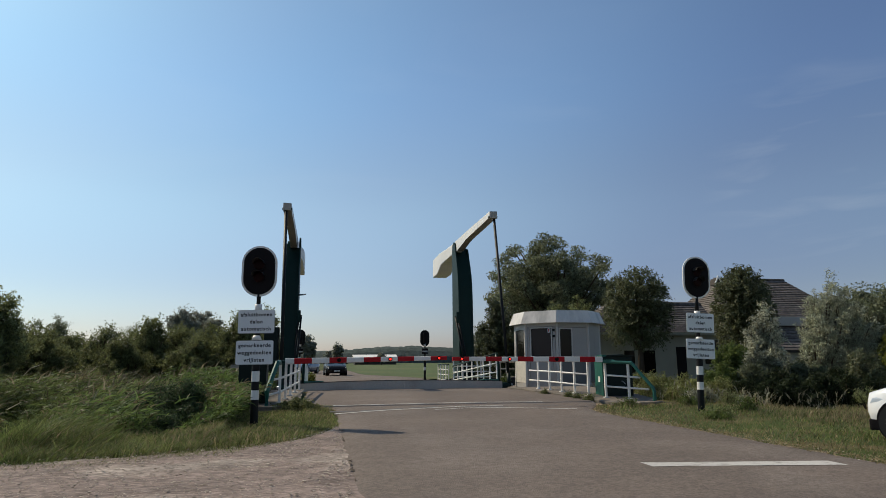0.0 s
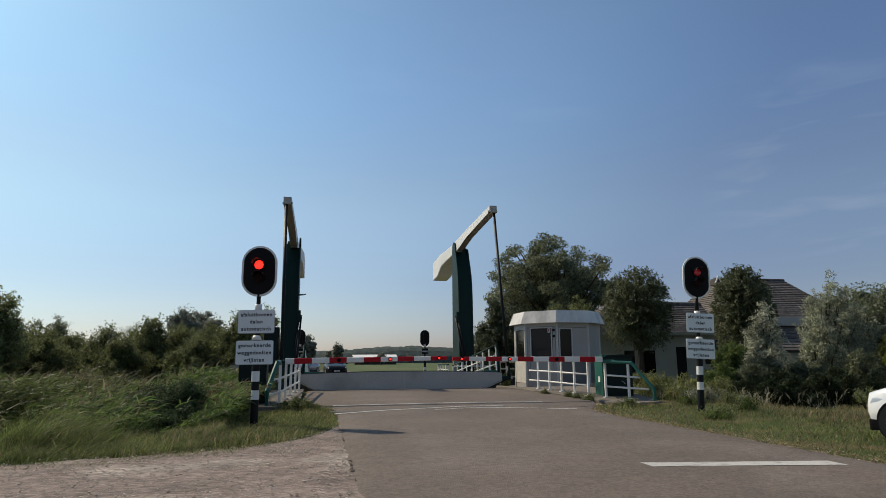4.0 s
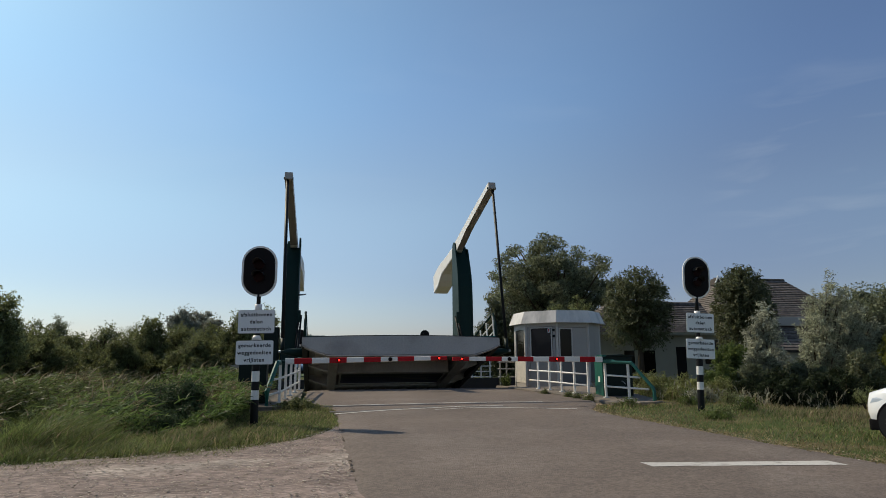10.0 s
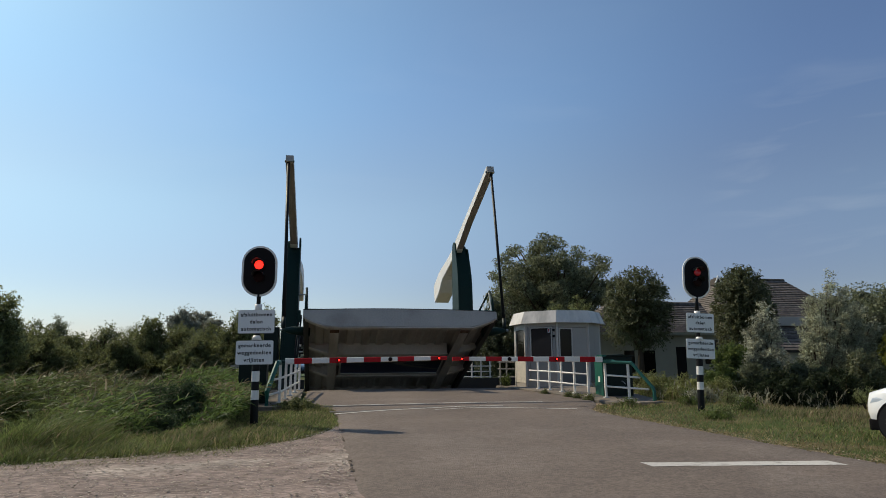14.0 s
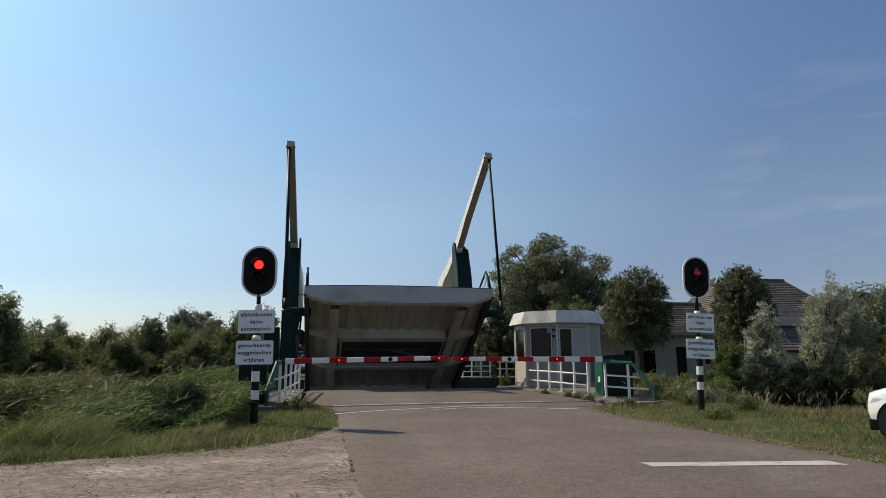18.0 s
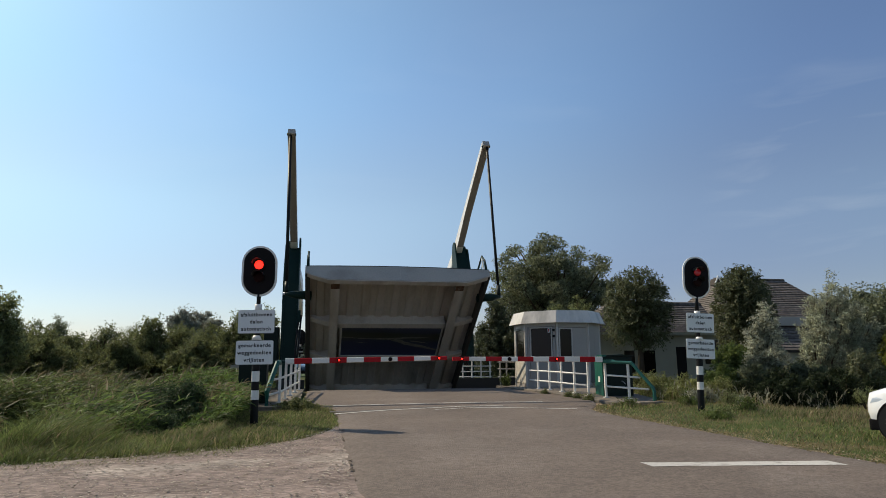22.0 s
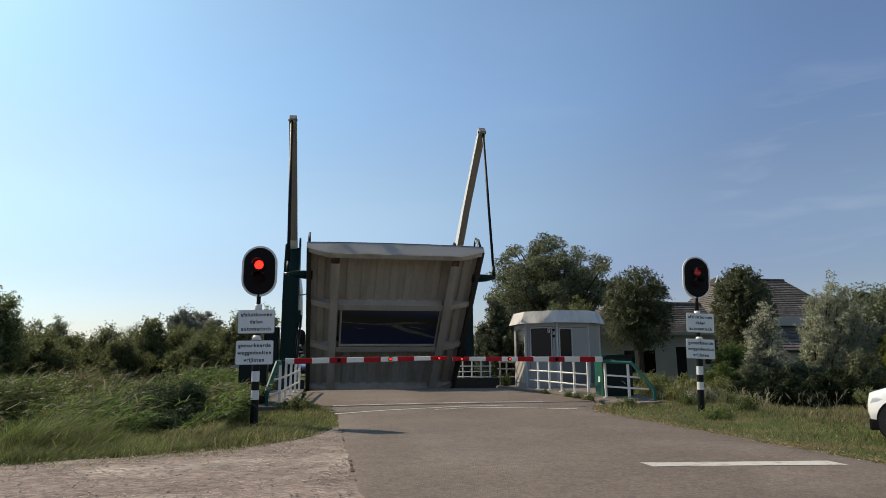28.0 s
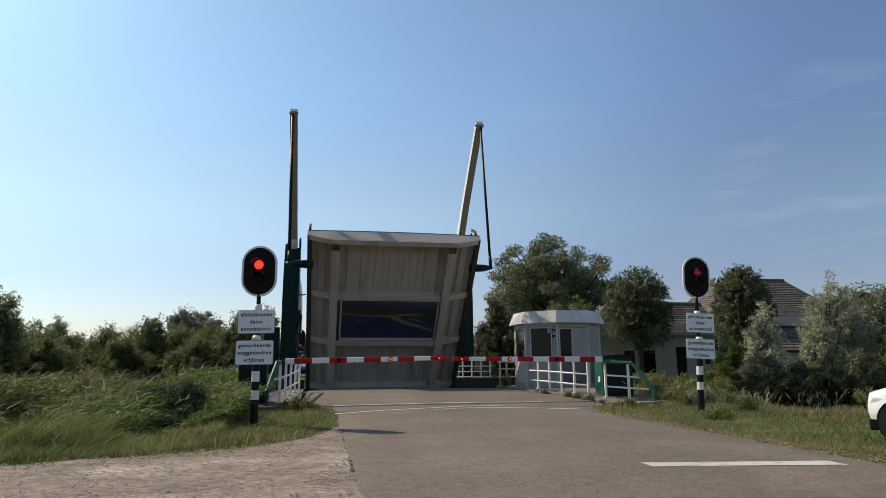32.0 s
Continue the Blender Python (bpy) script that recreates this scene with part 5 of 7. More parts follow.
def build_barns():
    for x, y, w in ((14.5, 231, 7.2), (22.6, 229, 11.2)):
        b = thing("barn", "long low barn with pale roof far across the meadow", "barn", Matrix.Translation((x, y, 0)), "far barns")
        part("wall", box(-w / 2 + 0.2, w / 2 - 0.2, 0.4, 13.6, 0, 2.7), DARK_CONCRETE, b, "dark wall")
        part("roof", prism([(-0.6, 2.6), (7, 4.2), (14.6, 2.6), (7, 3.9)], "x", -w / 2 - 0.5, w / 2 + 0.5), WHITE, b, "pale metal roof")


# ---- cars ----
def build_car(m, paint, label, lit=False, suv=False):
    """A hatchback, nose towards -y, resting on z = 0."""
    car = thing("car", label, "car", m, "cars")
    up = 0.96 if suv else 1.0
    # stations: y, half width, sill z, belt z, roof z, roof half width
    st = [(-2.10, 0.55, 0.34, 0.60, 0.60, 0.50), (-2.02, 0.74, 0.24, 0.72, 0.72, 0.66), (-1.75, 0.85, 0.20, 0.84, 0.84, 0.74), (-1.30, 0.89, 0.20, 0.93, 0.94, 0.76),
          (-0.85, 0.90, 0.20, 0.97, 1.02, 0.74), (-0.20, 0.90, 0.20, 0.97, 1.40, 0.60), (0.30, 0.90, 0.20, 0.98, 1.47, 0.60), (1.00, 0.90, 0.20, 0.99, 1.45, 0.60),
          (1.60, 0.89, 0.22, 1.00, 1.34, 0.58), (1.95, 0.85, 0.28, 1.00, 1.06, 0.66), (2.10, 0.72, 0.36, 0.90, 0.92, 0.60)]
    if suv:
        st[:4] = [(-2.10, 0.60, 0.32, 0.60, 0.62, 0.54), (-2.03, 0.78, 0.23, 0.73, 0.75, 0.70), (-1.78, 0.87, 0.20, 0.82, 0.84, 0.76), (-1.30, 0.89, 0.20, 0.92, 0.94, 0.77)]
    bm = bmesh.new()
    rings = []
    for y, w, s, b, r, rw in st:
        s, b, r = s * up, b * up, r * up
        half = [(0, s), (w * 0.8, s), (w, s + 0.14), (w, (s + b) / 2), (w * 0.985, b - 0.05), (w * 0.93, b), (rw + (w * 0.93 - rw) * 0.05, r - 0.03 if r - b > 0.1 else r - 0.005), (rw * 0.85, r), (0, r + 0.02)]
        rings.append([bm.verts.new((x, y, z)) for x, z in half] + [bm.verts.new((-x, y, z)) for x, z in half[-2:0:-1]])
    n = len(rings[0])
    for a, b in zip(rings, rings[1:]):
        for k in range(n):
            bm.faces.new((a[k], a[(k + 1) % n], b[(k + 1) % n], b[k]))
    bm.faces.new(rings[0])
    bm.faces.new(rings[-1][::-1])
    part("body", bm, paint, car, "rounded painted car body", smooth=True)
    for side in (-1, 1):
        pts = [(-0.72, 1.0), (-0.12, 1.36), (0.35, 1.42), (0.95, 1.40), (1.55, 1.30), (1.75, 1.03)]
        wbm = bmesh.new()
        vo = [wbm.verts.new((side * (0.862 - (z - 1.0) * 0.62), y, z * up)) for y, z in pts]
        vi = [wbm.verts.new((side * (0.80 - (z - 1.0) * 0.62), y, z * up)) for y, z in pts]
        wbm.faces.new(vo)
        wbm.faces.new(vi[::-1])
        for k in range(6):
            wbm.faces.new((vo[k], vo[(k + 1) % 6], vi[(k + 1) % 6], vi[k]))
        part("side_window", wbm, CAR_GLASS, car, "dark side window")
        for y in ((-1.61, 1.20) if suv else (-1.40, 1.20)):
            part("wheel_arch", tube([(side * 0.60, y, 0.33), (side * 0.903, y, 0.32)], 0.335, 24), PLASTIC, car, "black wheel arch")
            w = part("wheel", tube([(side * 0.70, y, 0.31), (side * 0.92, y, 0.31)], 0.31, 28), RUBBER, car, "black tyre")
            part("rim", tube([(side * 0.90, y, 0.31), (side * 0.932, y, 0.31)], 0.22, 24), STEEL, w, "silver rim")
            for q in range(5):
                a = 2 * math.pi * q / 5 + 0.3
                part("rim_gap", tube([(side * 0.925, y + 0.14 * math.cos(a), 0.31 + 0.14 * math.sin(a)), (side * 0.937, y + 0.14 * math.cos(a), 0.31 + 0.14 * math.sin(a))], 0.045, 10), PLASTIC, w)
        eye = [(-2.02, 0.60), (-1.99, 0.665), (-1.64, 0.785), (-1.58, 0.77), (-1.76, 0.66)] if suv else [(-2.02, 0.62), (-1.98, 0.70), (-1.62, 0.82), (-1.70, 0.70)]
        lamp = bmesh.new()
        flank = [0.988 * float(np.interp(y, [k[0] for k in st], [k[1] for k in st])) for y, z in eye]
        vo, vi = [[lamp.verts.new((side * (w - d), y, z * up)) for w, (y, z) in zip(flank, eye)] for d in (-0.006, 0.12)]
        lamp.faces.new(vo)
        lamp.faces.new(vi[::-1])
        for k in range(len(eye)):
            lamp.faces.new((vo[k], vo[(k + 1) % len(eye)], vi[(k + 1) % len(eye)], vi[k]))
        part("headlight", lamp, LAMP_WHITE if lit else CAR_LAMP, car, "lit headlight" if lit else "clear headlight")
        part("side_sill", box(side * 0.86 - 0.05, side * 0.86 + 0.05, -1.9, 1.9, 0.19 * up, 0.33 * up, 0.02), PLASTIC, car, "black lower cladding")
        part("mirror", box(side * 1.0 - 0.11, side * 1.0 + 0.09, -0.72, -0.60, 0.98 * up, 1.12 * up, 0.03), paint, car)
    wind = bmesh.new()
    vo = [wind.verts.new(v) for v in ((-0.70, -0.90, 1.005 * up), (0.70, -0.90, 1.005 * up), (0.56, -0.24, 1.39 * up), (-0.56, -0.24, 1.39 * up))]
    vi = [wind.verts.new(v) for v in ((-0.70, -0.80, 0.99 * up), (0.70, -0.80, 0.99 * up), (0.56, -0.14, 1.37 * up), (-0.56, -0.14, 1.37 * up))]
    wind.faces.new(vo)
    wind.faces.new(vi[::-1])
    for k in range(4):
        wind.faces.new((vo[k], vo[(k + 1) % 4], vi[(k + 1) % 4], vi[k]))
    part("windscreen", wind, CAR_GLASS, car, "dark windscreen")
    part("grille", box(-0.45, 0.45, -2.125, -2.05, 0.42 * up, 0.56 * up, 0.02), PLASTIC, car, "black grille")
    part("lower_bumper", box(*((-0.80, 0.80, -2.06) if suv else (-0.70, 0.70, -2.10)), -1.88, 0.20 * up, 0.36 * up, 0.03), PLASTIC, car, "black lower bumper")
    part("number_plate", box(-0.26, 0.26, -2.135, -2.12, 0.36 * up, 0.45 * up, 0.004), SIGN, car, "plain plate")
    return car


CAR_LAMP = glass("headlight_glass", (0.62, 0.68, 0.75), 0.12)


# ---- plants ----
SWAYING = []


def quads(centres, normals, size, rng, ratio=0.55, droop=0.0, ways=None):
    """Pointed leaves: four corners each, round given centres; returns vertices and faces."""
    n = len(centres)
    d = rng.normal(size=(n, 3))
    d[:, 2] -= droop
    if ways is not None:
        d = ways + 0.45 * d
    d /= np.linalg.norm(d, axis=1)[:, None]
    e = np.cross(d, normals + rng.normal(scale=0.5, size=(n, 3)))
    e /= np.linalg.norm(e, axis=1)[:, None] + 1e-9
    s = size * rng.uniform(0.6, 1.3, size=(n, 1))
    c = centres
    v = np.stack([c - d * s, c - d * s * 0.1 + e * s * ratio, c + d * s, c - d * s * 0.1 - e * s * ratio], axis=1).reshape(-1, 3)
    f = np.arange(4 * n).reshape(-1, 4)
    return v, f


def mesh_from(name, v, f, mat):
    me = bpy.data.meshes.new(name)
    me.from_pydata(v.tolist(), [], f.tolist())
    me.materials.append(mat)
    return me


def tree(name, label, x, y, z0, height, width, base, mat, leaves, size, seed, trunk=0.15, clumps=22, ratio=0.55, droop=0.0, depth=None, spray=0.0, group="", shape=0.62, skew=0.0, clump=1.0, flat=0.9, reaches=(0.52, 0.86), tufts=0, limbs=12):
    """Trunk, limbs and a crown of leaf clumps. base: height of the crown's underside."""
    rng = np.random.default_rng(seed)
    t = thing(name, label, "shrub" if name in ("shrub", "bush") else "tree", Matrix.Translation((x, y, z0)), group)
    depth = depth or width
    rad = np.array([width / 2, depth / 2, (height - base) / 2])
    mid = np.array([0, 0, (height + base) / 2])
    # clump centres over the crown, mostly near its surface
    k = np.arange(clumps) + 0.5
    up, turn = 1 - 2 * k / clumps, np.pi * (1 + 5 ** 0.5) * k
    u = np.stack([np.sqrt(1 - up * up) * np.cos(turn), np.sqrt(1 - up * up) * np.sin(turn), up], axis=1) + rng.normal(scale=0.22, size=(clumps, 3))
    u /= np.linalg.norm(u, axis=1)[:, None]
    reach = rng.uniform(*reaches, size=(clumps, 1))
    reach[::5] *= 0.45
    cen = mid + u * reach * rad
    cr = rng.uniform(0.20, 0.36, size=clumps) * (rad.prod() ** (1 / 3)) * (30 / clumps) ** 0.25 * clump
    share = cr ** 2 / (cr ** 2).sum()
    pts, nor = [], []
    for c, r, s in zip(cen, cr, share):
        k = max(8, int(leaves * s))
        w = rng.normal(size=(k, 3))
        w /= np.linalg.norm(w, axis=1)[:, None]
        rr = rng.uniform(0.15, 1.0, size=(k, 1)) ** 0.5 * (1 + 0.07 * rng.normal(size=(k, 1)))
        p = c + w * rr * r * np.array([1.15, 1.15, flat])
        pts.append(p)
        nor.append(w)
    if spray:
        k = int(leaves * spray)
        w = rng.normal(size=(k, 3))
        w[:, 2] = np.abs(w[:, 2])
        w /= np.linalg.norm(w, axis=1)[:, None]
        pts.append(mid + w * rad * rng.uniform(0.80, 1.04, size=(k, 1)))
        nor.append(w)
    p, q = np.concatenate(pts), np.concatenate(nor)
    p[:, 0] += skew * (mid[2] + rad[2] * 0.4 - p[:, 2])
    p[:, 2] = np.maximum(p[:, 2], 0.02)
    v, f = quads(p, q, size, rng, ratio, droop)
    if tufts:
        # leafy twigs that stand out of the crown all round and bend over at their ends
        m = 13
        w = rng.normal(size=(tufts, 3))
        w /= np.linalg.norm(w, axis=1)[:, None]
        w = w[w[:, 2] > -0.8]
        root = mid + w * rad * rng.uniform(0.74, 0.93, size=(len(w), 1))
        out = w + np.array([0, 0, 0.35]) + rng.normal(scale=0.25, size=w.shape)
        out /= np.linalg.norm(out, axis=1)[:, None]
        span = rng.uniform(0.10, 0.22, size=len(w)) * width / 2
        u = rng.uniform(0.0, 1.0, size=(len(w), m))
        tip = root[:, None] + out[:, None] * (span[:, None] * u * 1.5)[:, :, None] + rng.normal(scale=0.055, size=(len(w), m, 3))
        tip[:, :, 2] -= 0.55 * span[:, None] * u * u
        ways = np.repeat(out[:, None], m, axis=1)
        ways[:, :, 2] -= 1.3 * u
        v2, f2 = quads(tip.reshape(-1, 3), np.repeat(w, m, axis=0), size, rng, ratio, droop, ways.reshape(-1, 3))
        v, f = np.concatenate([v, v2]), np.concatenate([f, f2 + len(v)])
    part("crown", mesh_from("crown", v, f, mat), mat, t)
    bm = bmesh.new()
    top = height * shape
    bend = rng.normal(scale=0.04, size=2) * height
    tube([(0, 0, -0.2), (bend[0] * 0.3, bend[1] * 0.3, top * 0.4), (bend[0], bend[1], top)], [trunk, trunk * 0.75, trunk * 0.35], 9, bm)
    part("trunk", bm, BARK, t, smooth=True)
    bm = bmesh.new()
    for c in cen[:: max(1, clumps // limbs)]:
        s = rng.uniform(0.3, 0.75)
        a = Vector((bend[0] * s, bend[1] * s, max(0.1, min(top * s, c[2] * 0.8))))
        b = Vector(c)
        k = a.lerp(b, 0.5) + Vector(rng.normal(scale=0.05, size=3) * height * 0.3)
        tube([a, k, b], [trunk * 0.4, trunk * 0.25, trunk * 0.08], 6, bm)
    part("limbs", bm, BARK, t, smooth=True)
    return t


def wild_shrub(name, label, x, y, z0, height, width, mat, leaves, size, seed, stems=16, ratio=0.3, group="", twig=0.2, low=0.12, wind=0.12):
    """Many stems that fan out of one root, each with leafy twigs, so that the outline is loose and uneven."""
    rng = np.random.default_rng(seed)
    t = thing(name, label, "shrub", Matrix.Translation((x, y, z0)), group)
    a = rng.uniform(0, 2 * np.pi, stems)
    r = rng.uniform(0, 1, stems) ** 0.65
    r[0] = 0.1
    tall = height * np.sqrt(1 - (0.88 * r) ** 2) * rng.uniform(0.82, 1.0, stems)
    tall[0] = height
    foot = np.stack([np.cos(a) * r * width * 0.10, np.sin(a) * r * width * 0.10, np.zeros(stems)], axis=1)
    tip = np.stack([np.cos(a) * r * width * 0.42 + wind * tall * 0.5, np.sin(a) * r * width * 0.42, tall * 0.93], axis=1)
    mid = foot * 0.45 + tip * 0.55 + np.stack([-wind * tall * 0.3, np.zeros(stems), 0.12 * tall], axis=1)
    bm = bmesh.new()
    for f, m, e in zip(foot, mid, tip):
        tube([tuple(f + (0, 0, -0.15)), tuple(m), tuple(e)], [0.022 * height ** 0.7, 0.014 * height ** 0.7, 0.004], 5, bm)
    twigs = 26
    s = np.repeat(np.arange(stems), twigs)
    u = rng.uniform(low, 1.0, len(s))[:, None]
    base = (1 - u) ** 2 * foot[s] + 2 * u * (1 - u) * mid[s] + u ** 2 * tip[s]
    way = rng.normal(size=(len(s), 3)) * np.array([1, 1, 0.55]) + np.stack([np.cos(a[s]) * r[s] + wind * 3, np.sin(a[s]) * r[s], 0.75 * np.ones(len(s))], axis=1)
    way /= np.linalg.norm(way, axis=1)[:, None]
    span = twig * (width * height) ** 0.5 * rng.uniform(0.45, 1.15, len(s)) * (1.15 - 0.5 * u[:, 0])
    k = max(4, int(leaves / len(s)))
    along = rng.uniform(0.05, 1.0, (len(s), k))
    p = base[:, None] + way[:, None] * (span[:, None] * along)[:, :, None] + rng.normal(scale=1.0, size=(len(s), k, 3)) * (0.05 + 0.16 * (1 - along) * span[:, None])[:, :, None]
    p[:, :, 2] -= 0.10 * span[:, None] * along ** 2
    p = p.reshape(-1, 3)
    p[:, 2] = np.maximum(p[:, 2], 0.02)
    v, f = quads(p, np.repeat(way, k, axis=0), size, rng, ratio)
    part("crown", mesh_from("crown", v, f, mat), mat, t)
    part("branchwork", bm, BARK, t, smooth=True)
    return t


def build_trees():
    tree("tree", "large broad-crowned dark green tree behind the cabin", 17.07, 21.2, -0.3, 13.5, 13.9, 0.4, LEAF_OAK, 100000, 0.105, 29, 0.42, 480, skew=0.14, clump=0.74, flat=0.75, reaches=(0.40, 0.87), limbs=120, shape=0.72)
    tree("lime_tree", "clipped round lime tree before the farmhouse", 15.0, 2.22, -0.35, 6.95, 3.75, 1.75, LEAF_LIME, 30000, 0.072, 12, 0.22, 90, ratio=0.42, group="clipped trees", tufts=1100, reaches=(0.40, 0.80), clump=0.9, skew=0.05)
    tree("lime_tree", "clipped round lime tree before the farmhouse", 21.0, 1.03, -0.35, 7.1, 3.25, 1.3, LEAF_LIME, 30000, 0.072, 13, 0.22, 90, ratio=0.42, group="clipped trees", tufts=1100, reaches=(0.40, 0.80), clump=0.9, skew=0.05)
    S = "silvery green willow shrub on the bank"
    for px, h, w, n, sd in (([13.95, -9.27], 3.9, 1.8, 14000, 14), ([15.27, -8.51], 2.0, 1.5, 6000, 17), ([13.18, -9.63], 2.4, 1.2, 6000, 18)):
        SWAYING.append((wild_shrub("shrub", S, px[0], px[1], -0.35, h, w, LEAF_SILVER, n, 0.06, sd, 14, group="bank shrubs"), px[0], px[1], -0.35, 0.3))
    for px, h, w, n, sd in (([19.45, -6.6], 5.55, 3.0, 26000, 15), ([18.35, -7.3], 3.7, 2.0, 12000, 19), ([20.9, -6.2], 5.1, 2.9, 20000, 20)):
        SWAYING.append((wild_shrub("shrub", "tall silvery willow shrub on the bank", px[0], px[1], -0.35, h, w, LEAF_OLIVE, n, 0.07, sd, 18, group="bank shrubs", ratio=0.24), px[0], px[1], -0.35, 0.25))
    wild_shrub("shrub", "dark green willow shrub on the bank", 22.81, -5.4, -0.35, 4.4, 3.0, LEAF_SHADE, 15000, 0.075, 16, 18, group="bank shrubs")
    D = "dark green shrub at the foot of the bank"
    for k, (px, h, w, mat) in enumerate((([12.02, -9.91], 2.3, 2.0, LEAF_GREEN), ([10.72, -11.18], 1.5, 1.4, LEAF_GREEN), ([11.69, -11.37], 1.5, 1.7, LEAF_OAK), ([15.08, -10.0], 1.7, 2.2, LEAF_OAK), ([17.86, -9.53], 2.0, 2.2, LEAF_OAK), ([20.25, -8.98], 2.9, 2.4, LEAF_YELLOW), ([21.61, -9.24], 3.2, 3.0, LEAF_HEDGE))):
        wild_shrub("shrub", D, px[0], px[1], -0.4, h, w, mat, 11000, 0.055, 30 + k, 18, 0.45, "bank shrubs", low=0.05)
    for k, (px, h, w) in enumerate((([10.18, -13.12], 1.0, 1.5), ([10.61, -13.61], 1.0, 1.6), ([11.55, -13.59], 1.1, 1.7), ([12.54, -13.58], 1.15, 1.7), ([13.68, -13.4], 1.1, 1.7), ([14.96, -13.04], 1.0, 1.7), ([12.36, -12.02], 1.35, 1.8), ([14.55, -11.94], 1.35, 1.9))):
        wild_shrub("shrub", "undergrowth at the foot of the shrubs, coloured dark for shade", px[0], px[1], -0.40, h, w, LEAF_DARK, 9000, 0.05, 55 + k, 20, 0.4, "undergrowth", low=0.02)
    for k, (px, h, w) in enumerate((([10.23, -8.03], 0.9, 1.5), ([10.55, -9.11], 0.85, 1.3), ([10.75, -10.17], 0.9, 1.4), ([9.95, -6.96], 0.9, 1.3))):
        wild_shrub("shrub", "low green shrub before the farmhouse", px[0], px[1], -0.38, h, w, LEAF_HEDGE, 5000, 0.045, 50 + k, 16, 0.4, "low shrubs", low=0.05)
    tree("tree", "dark green tree beyond the farmhouse", 40.1, 11.59, -0.3, 7.6, 5.5, 0.6, LEAF_OAK, 30000, 0.12, 42, 0.2, 40, spray=0.05)
    tree("tree", "dark green tree beyond the farmhouse", 37.84, 5.92, -0.3, 7.0, 6.5, 0.4, LEAF_OAK, 16000, 0.13, 43, 0.2, 40, spray=0.05)
    for px, h, w, sd in (([12.95, 6.72], 5.8, 3.6, 44), ([11.91, 7.94], 5.4, 3.2, 49)):
        wild_shrub("shrub", "light green shrub behind the cabin", px[0], px[1], -0.3, h + 0.15, w, LEAF_WILLOW, 14000, 0.075, sd, 18, 0.4, "shrubs behind the cabin")
    for k, (px, h, w) in enumerate((([9.73, 14.48], 6.6, 3.4), ([9.28, 16.61], 4.8, 2.8), ([10.23, 13.37], 4.4, 3.6), ([11.95, 17.11], 6.6, 4.2), ([13.34, 13.78], 4.6, 5.0), ([17.04, 12.03], 5.4, 4.0))):
        wild_shrub("shrub", "dark green shrub behind the cabin", px[0], px[1], -0.3, h, w, LEAF_SHADE, 17000, 0.085, 45 + k, 20, 0.5, "shrubs behind the cabin", low=0.04)
    wild_shrub("weed", "leafy green weeds beside the control cabin", 5.25, -3.75, 0.10, 0.55, 0.7, LEAF_GREEN, 1800, 0.035, 149, 12, 0.4, "verge weeds", low=0.05)
    wild_shrub("shrub", "small yellowing plant beside the far road", -3.42, 5.85, -0.05, 0.6, 0.8, LEAF_YELLOW, 2000, 0.05, 48, 10, 0.4)
    for k, (wx, wy, h, w) in enumerate(((5.35, -18.9, 0.22, 1.2), (5.0, -19.2, 0.16, 0.8), (6.9, -17.6, 0.34, 0.8), (12.2, -15.6, 0.4, 1.2), (7.3, -13.7, 0.5, 0.9), (6.95, -15.1, 0.42, 0.7), (7.6, -15.9, 0.45, 0.8), (6.5, -15.8, 0.3, 0.6), (4.8, -15.9, 0.26, 0.6))):
        wild_shrub("weed", "low leafy green weeds on the verge", wx, wy, -0.03, h, w, LEAF_GREEN if k % 3 else LEAF_WILLOW, 1500, 0.028, 120 + k, 12, 0.4, "verge weeds", low=0.05)
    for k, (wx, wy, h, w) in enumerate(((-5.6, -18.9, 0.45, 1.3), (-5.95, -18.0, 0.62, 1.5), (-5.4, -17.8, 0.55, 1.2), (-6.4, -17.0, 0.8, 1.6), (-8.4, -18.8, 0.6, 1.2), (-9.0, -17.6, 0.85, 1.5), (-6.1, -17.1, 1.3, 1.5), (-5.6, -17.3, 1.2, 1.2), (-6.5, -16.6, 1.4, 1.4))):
        wild_shrub("nettles", "nettles in a hollow of the reeds, coloured dark for its shade", wx, wy, ground_z(wx, wy) - 0.03, 0.85 * h, w, LEAF_NETTLE, 9000, 0.028, 180 + k, 18, 0.4, "nettle clumps", low=0.03)
    for k, (wx, wy, h, w) in enumerate(((6.9, -15.5, 0.34, 0.6), (7.5, -15.2, 0.40, 0.7), (8.2, -15.4, 0.30, 0.5))):
        wild_shrub("weed", "silvery feathery weeds at the foot of the shrubs", wx, wy, ground_z(wx, wy) - 0.02, h, w, LEAF_SILVER, 700, 0.035, 200 + k, 12, 0.25, "verge weeds", low=0.1)
    for k, (wx, wy, h, w) in enumerate(((7.2, -13.0, 0.85, 1.2), (7.9, -12.3, 0.95, 1.3), (8.4, -13.2, 0.75, 1.2), (8.9, -11.8, 0.9, 1.3), (9.4, -12.9, 0.8, 1.2), (7.5, -11.2, 0.9, 1.2), (8.5, -10.4, 0.95, 1.3), (7.0, -14.4, 0.6, 0.9))):
        wild_shrub("weed", "tall leafy sunlit herbs behind the railing end", wx, wy, -0.12, h, w, LEAF_HERB, 3500, 0.042, 160 + k, 16, 0.35, "tall herbs", low=0.05)
    for k, (wx, wy, h, w) in enumerate(((-3.45, -15.2, 0.34, 0.8), (-3.2, -15.5, 0.26, 0.6), (-3.8, -15.0, 0.22, 0.6))):
        wild_shrub("weed", "leafy green weeds at the foot of the railing", wx, wy, 0.0, h, w, LEAF_HEDGE, 1800, 0.03, 140 + k, 12, 0.45, "verge weeds", low=0.05)
